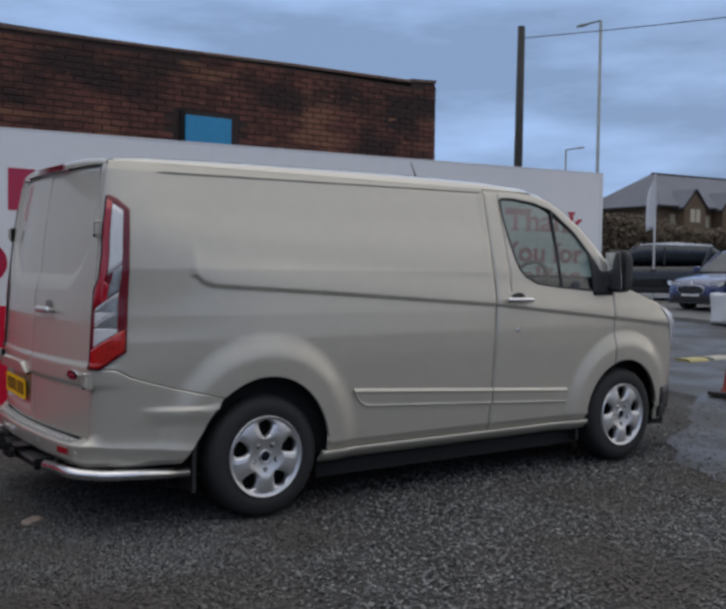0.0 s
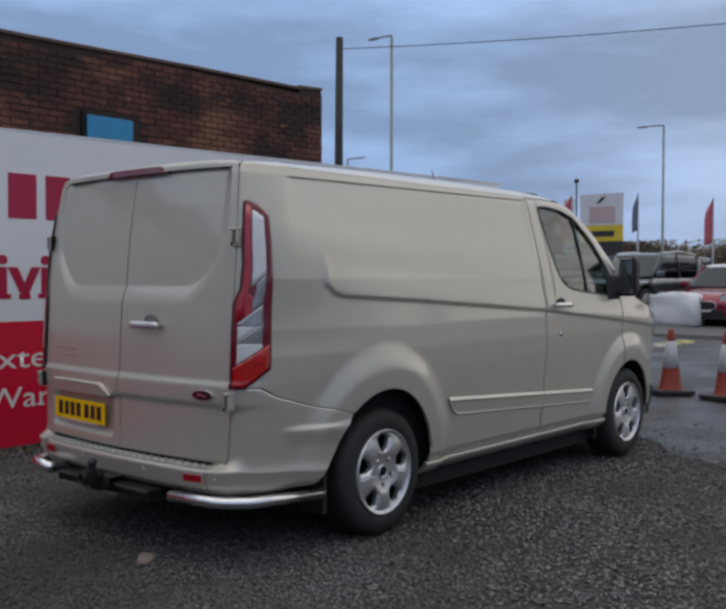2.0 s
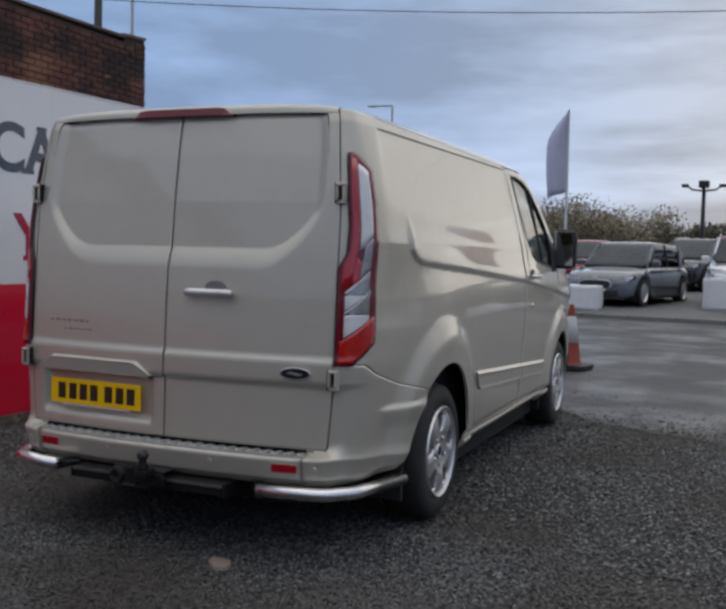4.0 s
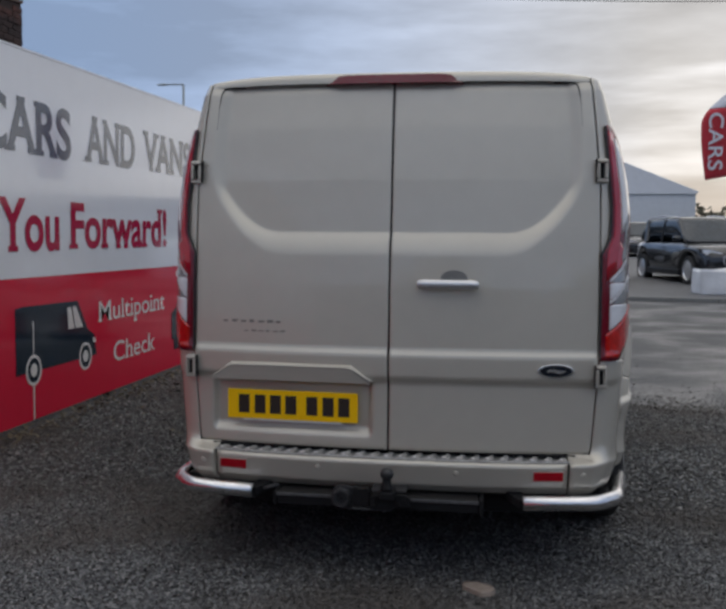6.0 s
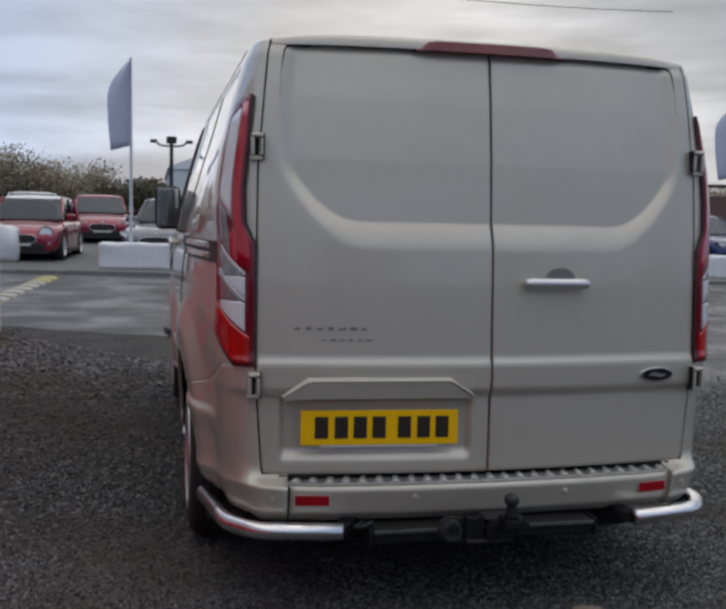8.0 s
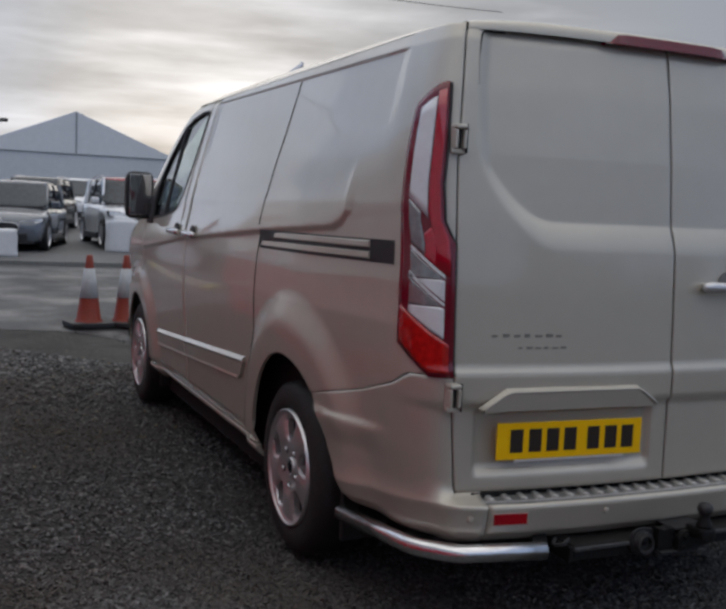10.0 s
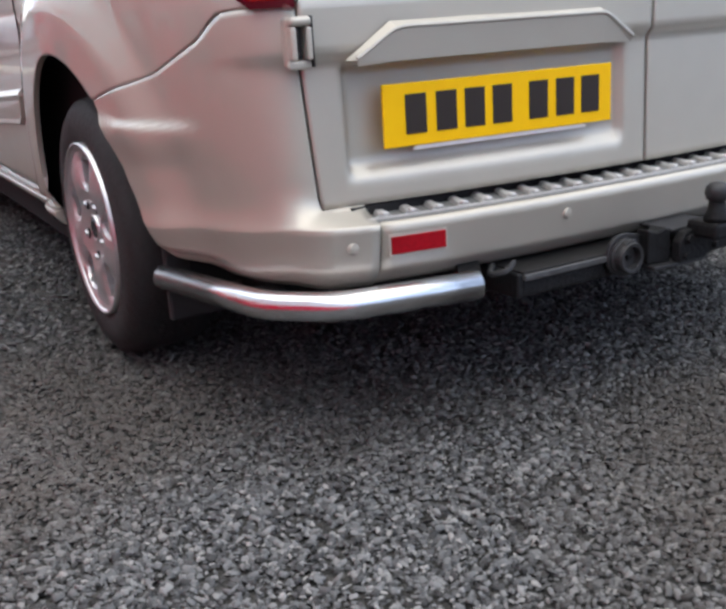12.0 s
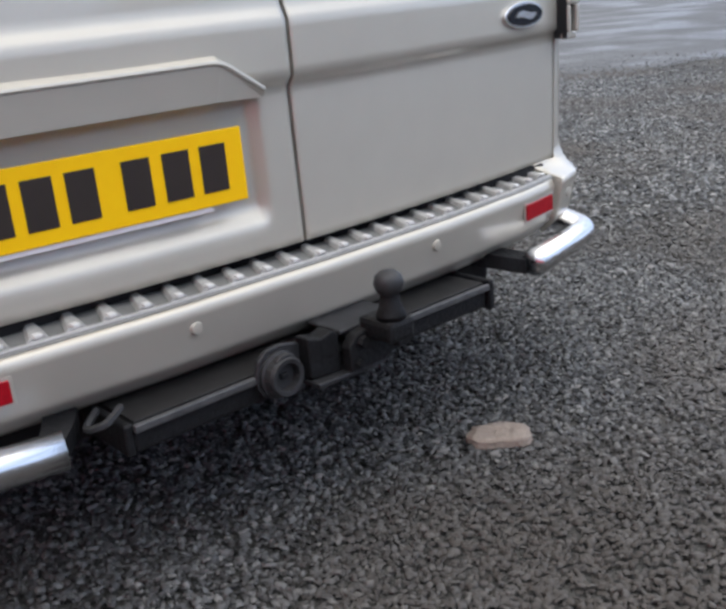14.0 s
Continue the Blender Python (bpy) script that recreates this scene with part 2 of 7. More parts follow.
def stone_material():
    """Chippings: most dark, some pale, with brown dusty patches over the yard."""
    m = material("gravel stone", (0.5, 0.5, 0.5), 0.75, 0, 30, 0.3, spec=0.25)
    n, l = m.node_tree.nodes, m.node_tree.links
    p = n["Principled BSDF"]
    geo, rmp, mul = n.new("ShaderNodeNewGeometry"), n.new("ShaderNodeValToRGB"), n.new("ShaderNodeMix")
    e = rmp.color_ramp.elements
    e[0].position, e[0].color = 0.0, (0.034, 0.034, 0.035, 1)
    e[1].position, e[1].color = 1.0, (0.29, 0.284, 0.277, 1)
    for at, c in ((0.3, (0.078, 0.08, 0.083, 1)), (0.72, (0.15, 0.153, 0.157, 1)), (0.94, (0.225, 0.226, 0.225, 1))):
        e.new(at).color = c
    l.new(geo.outputs["Random Per Island"], rmp.inputs[0])
    dust, dr, dm = n.new("ShaderNodeTexNoise"), n.new("ShaderNodeMapRange"), n.new("ShaderNodeMix")
    dust.inputs["Scale"].default_value, dust.inputs["Detail"].default_value = 0.8, 6.0
    l.new(geo.outputs["Position"], dust.inputs["Vector"])
    dr.inputs[1].default_value, dr.inputs[2].default_value, dr.inputs[4].default_value = 0.46, 0.64, 0.8
    l.new(dust.outputs["Fac"], dr.inputs[0])
    dm.data_type = "RGBA"
    l.new(dr.outputs[0], dm.inputs[0])
    l.new(rmp.outputs[0], dm.inputs[6])
    dm.inputs[7].default_value = (0.088, 0.077, 0.068, 1)
    # brighter ground towards the hoarding, put into the stone colour with a ragged edge
    where, left_gain, edge_n, off = n.new("ShaderNodeSeparateXYZ"), n.new("ShaderNodeMapRange"), n.new("ShaderNodeTexNoise"), n.new("ShaderNodeMath")
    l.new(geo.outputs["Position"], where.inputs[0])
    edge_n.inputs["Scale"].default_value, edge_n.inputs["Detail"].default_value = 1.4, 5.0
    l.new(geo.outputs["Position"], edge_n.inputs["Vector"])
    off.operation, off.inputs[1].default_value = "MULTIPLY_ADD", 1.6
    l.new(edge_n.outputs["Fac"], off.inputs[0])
    # this painted brightening thins out forward along the van
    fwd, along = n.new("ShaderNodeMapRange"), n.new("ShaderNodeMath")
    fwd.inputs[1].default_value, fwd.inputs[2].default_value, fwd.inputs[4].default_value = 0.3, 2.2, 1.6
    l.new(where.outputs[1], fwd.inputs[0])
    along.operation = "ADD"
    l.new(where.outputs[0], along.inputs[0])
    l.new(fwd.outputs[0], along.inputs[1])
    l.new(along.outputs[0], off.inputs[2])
    left_gain.inputs[1].default_value, left_gain.inputs[2].default_value = 0.9, -0.3
    left_gain.inputs[3].default_value, left_gain.inputs[4].default_value = 1.0, 1.4
    l.new(off.outputs[0], left_gain.inputs[0])
    place_gain = n.new("ShaderNodeVectorMath")
    place_gain.operation = "SCALE"
    l.new(dm.outputs[2], place_gain.inputs[0])
    # the open yard's sky-lit brightness is likewise put into the colour
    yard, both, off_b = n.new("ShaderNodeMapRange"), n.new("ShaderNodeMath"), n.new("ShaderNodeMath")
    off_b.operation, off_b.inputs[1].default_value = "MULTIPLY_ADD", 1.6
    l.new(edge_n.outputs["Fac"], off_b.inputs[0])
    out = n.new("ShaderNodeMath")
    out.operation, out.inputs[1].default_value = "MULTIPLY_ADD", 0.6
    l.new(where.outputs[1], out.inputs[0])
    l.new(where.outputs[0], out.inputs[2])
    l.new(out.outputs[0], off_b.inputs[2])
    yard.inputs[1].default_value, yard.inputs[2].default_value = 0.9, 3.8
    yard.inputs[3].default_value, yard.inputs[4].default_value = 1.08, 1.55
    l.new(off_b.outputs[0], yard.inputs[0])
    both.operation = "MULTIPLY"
    l.new(left_gain.outputs[0], both.inputs[0])
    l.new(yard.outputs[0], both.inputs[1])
    l.new(both.outputs[0], place_gain.inputs["Scale"])
    mul.data_type, mul.blend_type = "RGBA", "MULTIPLY"
    mul.inputs[0].default_value = 0.5
    old = p.inputs["Base Color"].links[0].from_socket
    l.new(place_gain.outputs[0], mul.inputs[6])
    l.new(old, mul.inputs[7])
    l.new(mul.outputs[2], p.inputs["Base Color"])
    return m


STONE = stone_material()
TARMAC = material("damp tarmac", (0.04, 0.042, 0.046), 0.65, 0, 3, 0.35, 0.35, 130, wet=0.3, second=(0.078, 0.08, 0.084))
HOARD_WHITE = material("gloss white board", (0.79, 0.81, 0.85), 0.07, 0, 1.5, 0.03, spec=0.5)
HOARD_RED = material("gloss red board", (0.66, 0.014, 0.05), 0.08, 0, 1.5, 0.05, spec=0.5)
PRINT_RED = material("red print", (0.42, 0.008, 0.055), 0.08)
PRINT_GREY = material("slate print", (0.065, 0.09, 0.135), 0.08)
PRINT_WHITE = material("white print", (0.78, 0.76, 0.74), 0.08)
PRINT_NAVY = material("dark blue print", (0.012, 0.026, 0.045), 0.08)
def weathered(m, pale, dark):
    """Lays rusty washed-out patches and soot streaks over a wall material, along its courses."""
    n, l = m.node_tree.nodes, m.node_tree.links
    p = n["Principled BSDF"]
    last = p.inputs["Base Color"].links[0].from_socket
    place = n.new("ShaderNodeNewGeometry").outputs["Position"]
    for colour, stretch, lo, hi, most in ((pale, (1, 1.1, 3.2), 0.55, 0.68, 0.75), (dark, (1, 0.8, 1.5), 0.5, 0.6, 0.8), (pale, (2, 5, 9), 0.64, 0.74, 0.9)):
        mp, nz, rg_, mx = n.new("ShaderNodeMapping"), n.new("ShaderNodeTexNoise"), n.new("ShaderNodeMapRange"), n.new("ShaderNodeMix")
        mp.inputs["Scale"].default_value = stretch
        mp.inputs["Location"].default_value = (lo * 31, hi * 17, 0)
        nz.inputs["Scale"].default_value, nz.inputs["Detail"].default_value = 1.0, 6.0
        rg_.inputs[1].default_value, rg_.inputs[2].default_value, rg_.inputs[4].default_value = lo, hi, most
        mx.data_type = "RGBA"
        mx.inputs[7].default_value = (*colour, 1)
        l.new(place, mp.inputs[0])
        l.new(mp.outputs[0], nz.inputs["Vector"])
        l.new(nz.outputs["Fac"], rg_.inputs[0])
        l.new(rg_.outputs[0], mx.inputs[0])
        l.new(last, mx.inputs[6])
        last = mx.outputs[2]
    l.new(last, p.inputs["Base Color"])
    return m


BRICK = material("sooty brick", (0.034, 0.022, 0.021), 0.9, 0, 3.0, 0.5, 0.6, 40, second=(0.2, 0.075, 0.056), piece=0.3, world_space=True)
BRICK_FAR = material("sooty brick rest", (0.034, 0.022, 0.021), 0.9, 0, 3.0, 0.5, 0.6, 40, second=(0.2, 0.075, 0.056), island=0.3, world_space=True)
for wall_mat in (BRICK, BRICK_FAR):
    weathered(wall_mat, (0.27, 0.13, 0.075), (0.016, 0.013, 0.014))
MORTAR = material("dirty mortar", (0.05, 0.034, 0.03), 0.95, 0, 4, 0.3, 0.5, 60)
STONE_CAP = material("weathered coping", (0.16, 0.11, 0.09), 0.9, 0, 5, 0.35, 0.4, 30)
BLUE_PANEL = material("blue painted sheet", (0.03, 0.29, 0.55), 0.5, 0, 4, 0.1)


# ---- builders ----
def mesh_object(name, bm, mat, parent=None, smooth=False, label=""):
    me = bpy.data.meshes.new(name)
    if smooth:
        for f in bm.faces:
            f.smooth = True
    bm.to_mesh(me)
    bm.free()
    me.materials.append(mat)
    ob = new(name, me)
    if parent:
        ob.parent = parent
    if label:
        ob["label"] = label
    return ob


def part(name, bm, mat, parent, label="", smooth=False):
    return mesh_object(name, bm, mat, parent, smooth, label)


def thing(name, at=(0, 0, 0), label="", category="", group="", turn=0.0, kind=""):
    ob = new(name)
    ob.empty_display_size = 0.1
    ob.matrix_basis = pose(*at, 0, 0, turn)
    return tagged(ob, label, category, group, kind)


def box(x0, x1, y0, y1, z0, z1, bevel=0.0, bm=None, segments=2):
    own = bmesh.new()
    bmesh.ops.create_cube(own, size=1)
    for v in own.verts:
        v.co = ((x0 + x1) / 2 + v.co.x * (x1 - x0), (y0 + y1) / 2 + v.co.y * (y1 - y0), (z0 + z1) / 2 + v.co.z * (z1 - z0))
    if bevel:
        bmesh.ops.bevel(own, geom=own.edges[:], offset=bevel, segments=segments, affect="EDGES", profile=0.5)
    return merge(bm, own)


def merge(bm, own):
    if bm is None:
        return own
    me = bpy.data.meshes.new("tmp")
    own.to_mesh(me)
    own.free()
    bm.from_mesh(me)
    bpy.data.meshes.remove(me)
    return bm


def loft(rings, bm=None, closed=True, caps=True):
    """Skins rings of equally many points."""
    bm = bm or bmesh.new()
    vs = [[bm.verts.new(p) for p in r] for r in rings]
    n = len(rings[0])
    for a, b in zip(vs, vs[1:]):
        for i in range(n if closed else n - 1):
            j = (i + 1) % n
            bm.faces.new((a[i], a[j], b[j], b[i]))
    if caps and closed:
        bm.faces.new(vs[0][::-1])
        bm.faces.new(vs[-1])
    bmesh.ops.recalc_face_normals(bm, faces=bm.faces[:])
    return bm


def tube(points, radius, sides=12, bm=None, caps=True):
    """A round bar along a polyline; radius may be a list."""
    pts = [Vector(p) for p in points]
    rad = radius if isinstance(radius, (list, tuple)) else [radius] * len(pts)
    rings, ref = [], None
    for i, p in enumerate(pts):
        d = (pts[min(i + 1, len(pts) - 1)] - pts[max(i - 1, 0)]).normalized()
        if ref is None:
            ref = d.orthogonal().normalized()
        ref = (ref - d * ref.dot(d)).normalized()
        side = d.cross(ref)
        rings.append([p + (ref * math.cos(2 * math.pi * k / sides) + side * math.sin(2 * math.pi * k / sides)) * rad[i] for k in range(sides)])
    return loft(rings, bm, True, caps)


def rounded(points, radius=0.03, n=5):
    """A polyline with its corners rounded."""
    pts = [Vector(p) for p in points]
    out = [pts[0]]
    for a, b, c in zip(pts, pts[1:], pts[2:]):
        u, v = (a - b), (c - b)
        r = min(radius, u.length * 0.45, v.length * 0.45)
        p, q = b + u.normalized() * r, b + v.normalized() * r
        for k in range(n + 1):
            t = k / n
            out.append(p * (1 - t) ** 2 + b * 2 * t * (1 - t) + q * t * t)
    return out + [pts[-1]]


def lathe(profile, axis="x", at=(0, 0, 0), sides=48, bm=None):
    """Turns (radius, along) pairs round an axis."""
    rings = []
    for k in range(sides):
        a = 2 * math.pi * k / sides
        ring = []
        for r, h in profile:
            c, s = r * math.cos(a), r * math.sin(a)
            p = (h, c, s) if axis == "x" else (c, h, s) if axis == "y" else (c, s, h)
            ring.append((p[0] + at[0], p[1] + at[1], p[2] + at[2]))
        rings.append(ring)
    own = loft(rings + [rings[0]], None, False, False)
    bmesh.ops.remove_doubles(own, verts=own.verts[:], dist=1e-5)
    bmesh.ops.recalc_face_normals(own, faces=own.faces[:])
    return merge(bm, own)


def prism(outline, depth, place=None, bevel=0.0, bm=None):
    """Extrudes a flat outline (u, v) by depth; place maps (u, v, w) to space."""
    own = bmesh.new()
    place = place or (lambda u, v, w: (u, v, w))
    lo = [own.verts.new(place(u, v, 0)) for u, v in outline]
    hi = [own.verts.new(place(u, v, depth)) for u, v in outline]
    n = len(outline)
    own.faces.new(lo[::-1])
    own.faces.new(hi)
    for i in range(n):
        own.faces.new((lo[i], lo[(i + 1) % n], hi[(i + 1) % n], hi[i]))
    bmesh.ops.recalc_face_normals(own, faces=own.faces[:])
    if bevel:
        bmesh.ops.bevel(own, geom=own.edges[:], offset=bevel, segments=2, affect="EDGES", profile=0.5)
    return merge(bm, own)


def steps(a, b, n):
    return [a + (b - a) * i / n for i in range(n + 1)]


def curve(pairs):
    """A piecewise linear function through (x, y) pairs."""
    xs, ys = [p[0] for p in pairs], [p[1] for p in pairs]
    return lambda x: float(np.interp(x, xs, ys))


def smooth(x, a, b):
    t = min(1, max(0, (x - a) / (b - a)))
    return t * t * (3 - 2 * t)


def lettering(name, text, mat, parent, height, width, place, bold=0.02, depth=0.003, slab=False):
    """Built-in font lettering scaled to a height and width, as one mesh; slab adds square serifs at the ends of the stems."""
    cu = bpy.data.curves.new("tmp_text", "FONT")
    cu.body, cu.size, cu.extrude, cu.offset = text, 1.0, 0.0, bold
    tmp = new("tmp_text", cu)
    bpy.context.view_layer.update()
    me = bpy.data.meshes.new_from_object(tmp.evaluated_get(bpy.context.evaluated_depsgraph_get()))
    bpy.data.objects.remove(tmp)
    bpy.data.curves.remove(cu)
    co = np.array([v.co[:] for v in me.vertices])
    lo, hi = co.min(0), co.max(0)
    cap = 0.73
    for v, c in zip(me.vertices, co):
        v.co = place((c[0] - lo[0]) / (hi[0] - lo[0]) * width, c[1] / cap * height, depth)
    if slab:
        bm = bmesh.new()
        bm.from_mesh(me)
        sx, sy = width / (hi[0] - lo[0]), height / cap
        bars = []

        def steep(v, e):
            """Does the outline leave this end of the edge up or down, rather than along it?"""
            for o in v.link_edges:
                if o is not e and o.is_boundary:
                    a, b = co[v.index], co[o.other_vert(v).index]
                    return abs(b[1] - a[1]) > 0.07 and abs(b[0] - a[0]) < 0.7 * abs(b[1] - a[1])
            return False
        for e in list(bm.edges):
            if not e.is_boundary:
                continue
            v0, v1 = sorted(e.verts, key=lambda v: co[v.index][0])
            a, b = co[v0.index], co[v1.index]
            run = b[0] - a[0]
            if abs(a[1] - b[1]) > 0.006 or run < 0.05 or min(abs(a[1] - k) for k in (0, 0.54, 0.73, 0.76, -0.2)) > 0.045:
                continue
            f = e.link_faces[0]
            d = 1 if sum(co[v.index][1] for v in f.verts) / len(f.verts) > a[1] else -1
            left, right = steep(v0, e), steep(v1, e)
            if left and right and run < 0.24:
                bars.append((a[0] - 0.055, b[0] + 0.055, a[1], d))
            elif left and run < 0.4:
                bars.append((a[0] - 0.055, a[0] + 0.06, a[1], d))
        for k, (x0, x1, y, d) in enumerate(bars):
            x0, x1 = (x0 - lo[0]) * sx, (x1 - lo[0]) * sx
            y0, y1 = sorted((y * sy, (y + d * 0.075) * sy))
            bm.faces.new([bm.verts.new(place(u, v, depth + 0.0004 + 0.00018 * k)) for u, v in ((x0, y0), (x1, y0), (x1, y1), (x0, y1))])
        bm.to_mesh(me)
        bm.free()
    me.name = name
    me.materials.clear()
    me.materials.append(mat)
    ob = new(name, me)
    ob.parent = parent
    return ob


# ---- ground ----
def ground_sheet(name, outline, z, mat, label, category, step=0.0):
    bm = bmesh.new()
    bm.faces.new([bm.verts.new((x, y, z)) for x, y in outline])
    ob = mesh_object(name, bm, mat)
    return tagged(ob, label, category, kind="structure")


ground_sheet("ground", [(-600, -600), (600, -600), (600, 900), (-600, 900)], -0.02, GRAVEL_BED, "dark grey gravel yard with damp dusty patches", "ground")
# the tarmac forecourt starts along a ragged edge beyond the gravel
edge = [(40, 2.6), (8, 3.0), (3.2, 3.65), (1.2, 4.1), (0.2, 5.6), (-0.9, 7.4), (-2.6, 8.5), (-4.5, 9.2), (-60, 10)]
rag = []
for (x0, y0), (x1, y1) in zip(edge, edge[1:]):
    n = max(1, int(math.hypot(x1 - x0, y1 - y0) / 0.25)) if abs(x0) < 10 and abs(x1) < 10 else 1
    for i in range(n):
        t = i / n
        x, y = x0 + (x1 - x0) * t, y0 + (y1 - y0) * t
        rag.append((x, y + 0.3 * noise.noise((x * 1.3, y * 1.3, 0.4)) + 0.12 * noise.noise((x * 5, y * 5, 1.4)) if n > 1 else y))
rag.append(edge[-1])
KERB_Y = 16.0


def kerb_rise(x):
    """The lane climbs to the kerb, more so towards -x."""
    return float(np.interp(x, [-12, -8, -6, -4, 0, 8], [0.4, 0.36, 0.28, 0.16, 0.1, 0.04]))


def lane_z(x, y):
    return kerb_rise(x) * min(1, max(0, (y - 8.6) / (KERB_Y - 8.6)))


road = ground_sheet("road", rag[::-1] + [(40, 2.6), (60, 2.4), (60, KERB_Y + 0.1), (-60, KERB_Y + 0.1)], -0.014, TARMAC, "damp grey tarmac forecourt lane", "road")
bm = bmesh.new()
bm.from_mesh(road.data)
for no, cuts in (((0, 1, 0), (8.6, 10.0, 12.0, 13.5)), ((1, 0, 0), range(-20, 21, 2))):
    for c in cuts:
        bmesh.ops.bisect_plane(bm, geom=bm.verts[:] + bm.edges[:] + bm.faces[:], plane_co=[k * c for k in no], plane_no=no)
for v in bm.verts:
    v.co.z += lane_z(v.co.x, v.co.y)
bm.to_mesh(road.data)
bm.free()

# ---- hoarding ----
HX, H_TOP, H_RED, H_END = -2.735, 2.4, 1.0, 7.9


def board_top(y):
    return 2.455 + 0.018 * y


hoarding = thing("hoarding", (HX, 0, 0), "glossy white and red printed advertising hoarding along the gravel", "hoarding", kind="structure")
for y0 in [2.43 + 2.44 * k for k in range(-4, 3)]:
    y1 = min(y0 + 2.4394, H_END)
    part("panel", prism([(y0, H_RED + 0.001), (y1, H_RED + 0.001), (y1, board_top(y1)), (y0, board_top(y0))], 0.012, lambda u, v, w: (-w, u, v)), HOARD_WHITE, hoarding, "glossy white printed board")
    part("panel", box(-0.012, 0, y0, y1, 0.03, H_RED - 0.001), HOARD_RED, hoarding, "glossy red printed board")
part("top_rail", loft([[(-0.05, y, board_top(y) + 0.001), (0.004, y, board_top(y) + 0.001), (0.004, y, board_top(y) + 0.014), (-0.05, y, board_top(y) + 0.014)] for y in (-7.33, H_END)]), HOARD_WHITE, hoarding)
part("end_post", box(-0.06, 0.004, H_END + 0.001, H_END + 0.05, 0, board_top(H_END) + 0.014), HOARD_WHITE, hoarding)
for y0 in [-6.1 + 2.44 * k for k in range(6)]:
    part("post", box(-0.11, -0.013, y0, y0 + 0.09, 0, H_TOP), STEEL_DARK, hoarding)


def on_board(y, z):
    return lambda u, v, w: (0.0005 + w, y + u, z + v)


LINES = [
    ("lettering", "CARS", PRINT_GREY, 1.8, 1.84, 0.36, 1.23),
    ("lettering", "AND", PRINT_GREY, 3.28, 1.86, 0.35, 0.94),
    ("lettering", "VANS", PRINT_GREY, 4.43, 1.88, 0.34, 1.22),
    ("lettering", "Driving", PRINT_RED, 0.2, 1.19, 0.36, 1.62),
    ("lettering", "You", PRINT_RED, 2.02, 1.19, 0.35, 0.81),
    ("lettering", "Forward!", PRINT_RED, 3.01, 1.2, 0.34, 1.95),
    ("lettering", "Thank", PRINT_RED, 6.25, 1.84, 0.26, 1.36),
    ("lettering", "You for", PRINT_RED, 6.18, 1.47, 0.24, 1.42),
    ("lettering", "Calling", PRINT_RED, 6.2, 1.19, 0.23, 1.36),
    ("lettering", "Extended", PRINT_WHITE, 0.68, 0.64, 0.17, 1.2),
    ("lettering", "Warranty", PRINT_WHITE, 0.72, 0.33, 0.17, 1.16),
    ("lettering", "Multipoint", PRINT_WHITE, 3.47, 0.61, 0.17, 1.42),
    ("lettering", "Check", PRINT_WHITE, 3.74, 0.26, 0.17, 0.9),
    ("lettering", "Total peace", PRINT_WHITE, 6.06, 0.62, 0.14, 1.5),
    ("lettering", "of mind", PRINT_WHITE, 6.24, 0.25, 0.14, 1.1),
]
for nm, text, m, y, z, h, w in LINES:
    lettering(nm, text, m, hoarding, h, w, on_board(y, z), 0.002 if m is PRINT_WHITE else 0.024, slab=True)
# the trade name as plain blocks, one to a letter
for y, w in ((-0.06, 0.12), (0.12, 0.3), (0.58, 0.22), (0.92, 0.24), (1.24, 0.22), (1.53, 0.2)):
    part("lettering_block", box(0.0005, 0.004, y, y + w, 1.8, 2.15), PRINT_RED, hoarding, "red block in place of a letter")


def disc_flat(y, z, r, w=0.004, n=28, r_in=0.0):
    if r_in:
        return lathe([(r_in, 0.0005), (r_in, w), (r, w), (r, 0.0005)], "x", (0, y, z), n)
    return lathe([(0.0001, w), (r, w), (r, 0.0005)], "x", (0, y, z), n)


# printed van pictogram
van_out = [(2.2, 0.36), (2.2, 0.8), (2.3, 0.81), (3.1, 0.8), (3.26, 0.58), (3.38, 0.52), (3.42, 0.36)]
part("van_print", prism(van_out, 0.003, lambda u, v, w: (0.0005 + w, u, v)), PRINT_NAVY, hoarding, "dark blue van pictogram")
for pane_print in ([(2.95, 0.6), (2.93, 0.76), (2.99, 0.76), (3.04, 0.6)], [(3.06, 0.6), (3.015, 0.76), (3.07, 0.76), (3.18, 0.6)], [(3.36, 0.46), (3.35, 0.5), (3.385, 0.5), (3.4, 0.46)]):
    part("window_print", prism(pane_print, 0.0045, lambda u, v, w: (0.0005 + w, u, v)), PRINT_WHITE, hoarding)
for y in (2.43, 3.22):
    part("wheel_print", disc_flat(y, 0.37, 0.085, 0.0046), PRINT_NAVY, hoarding)
    part("wheel_print", disc_flat(y, 0.37, 0.105, 0.005, r_in=0.085), PRINT_WHITE, hoarding)
    part("wheel_print", disc_flat(y, 0.37, 0.045, 0.0056), PRINT_WHITE, hoarding)
part("line_print", box(0.0005, 0.004, 2.424, 2.436, 0.03, 0.7), PRINT_WHITE, hoarding)
# printed car pictogram, seen from ahead
car_out = [(5.08, 0.3), (5.08, 0.55), (5.2, 0.6), (5.3, 0.78), (5.75, 0.78), (5.86, 0.6), (5.98, 0.55), (5.98, 0.3)]
part("car_print", prism(car_out, 0.003, lambda u, v, w: (0.0005 + w, u, v)), PRINT_NAVY, hoarding, "dark blue car pictogram")
for y in (5.14, 5.8):
    part("wheel_print", box(0.0005, 0.0032, y, y + 0.13, 0.2, 0.31), PRINT_NAVY, hoarding)
part("window_print", prism([(5.28, 0.6), (5.35, 0.73), (5.7, 0.73), (5.78, 0.6)], 0.0045, lambda u, v, w: (0.0005 + w, u, v)), HOARD_RED, hoarding)

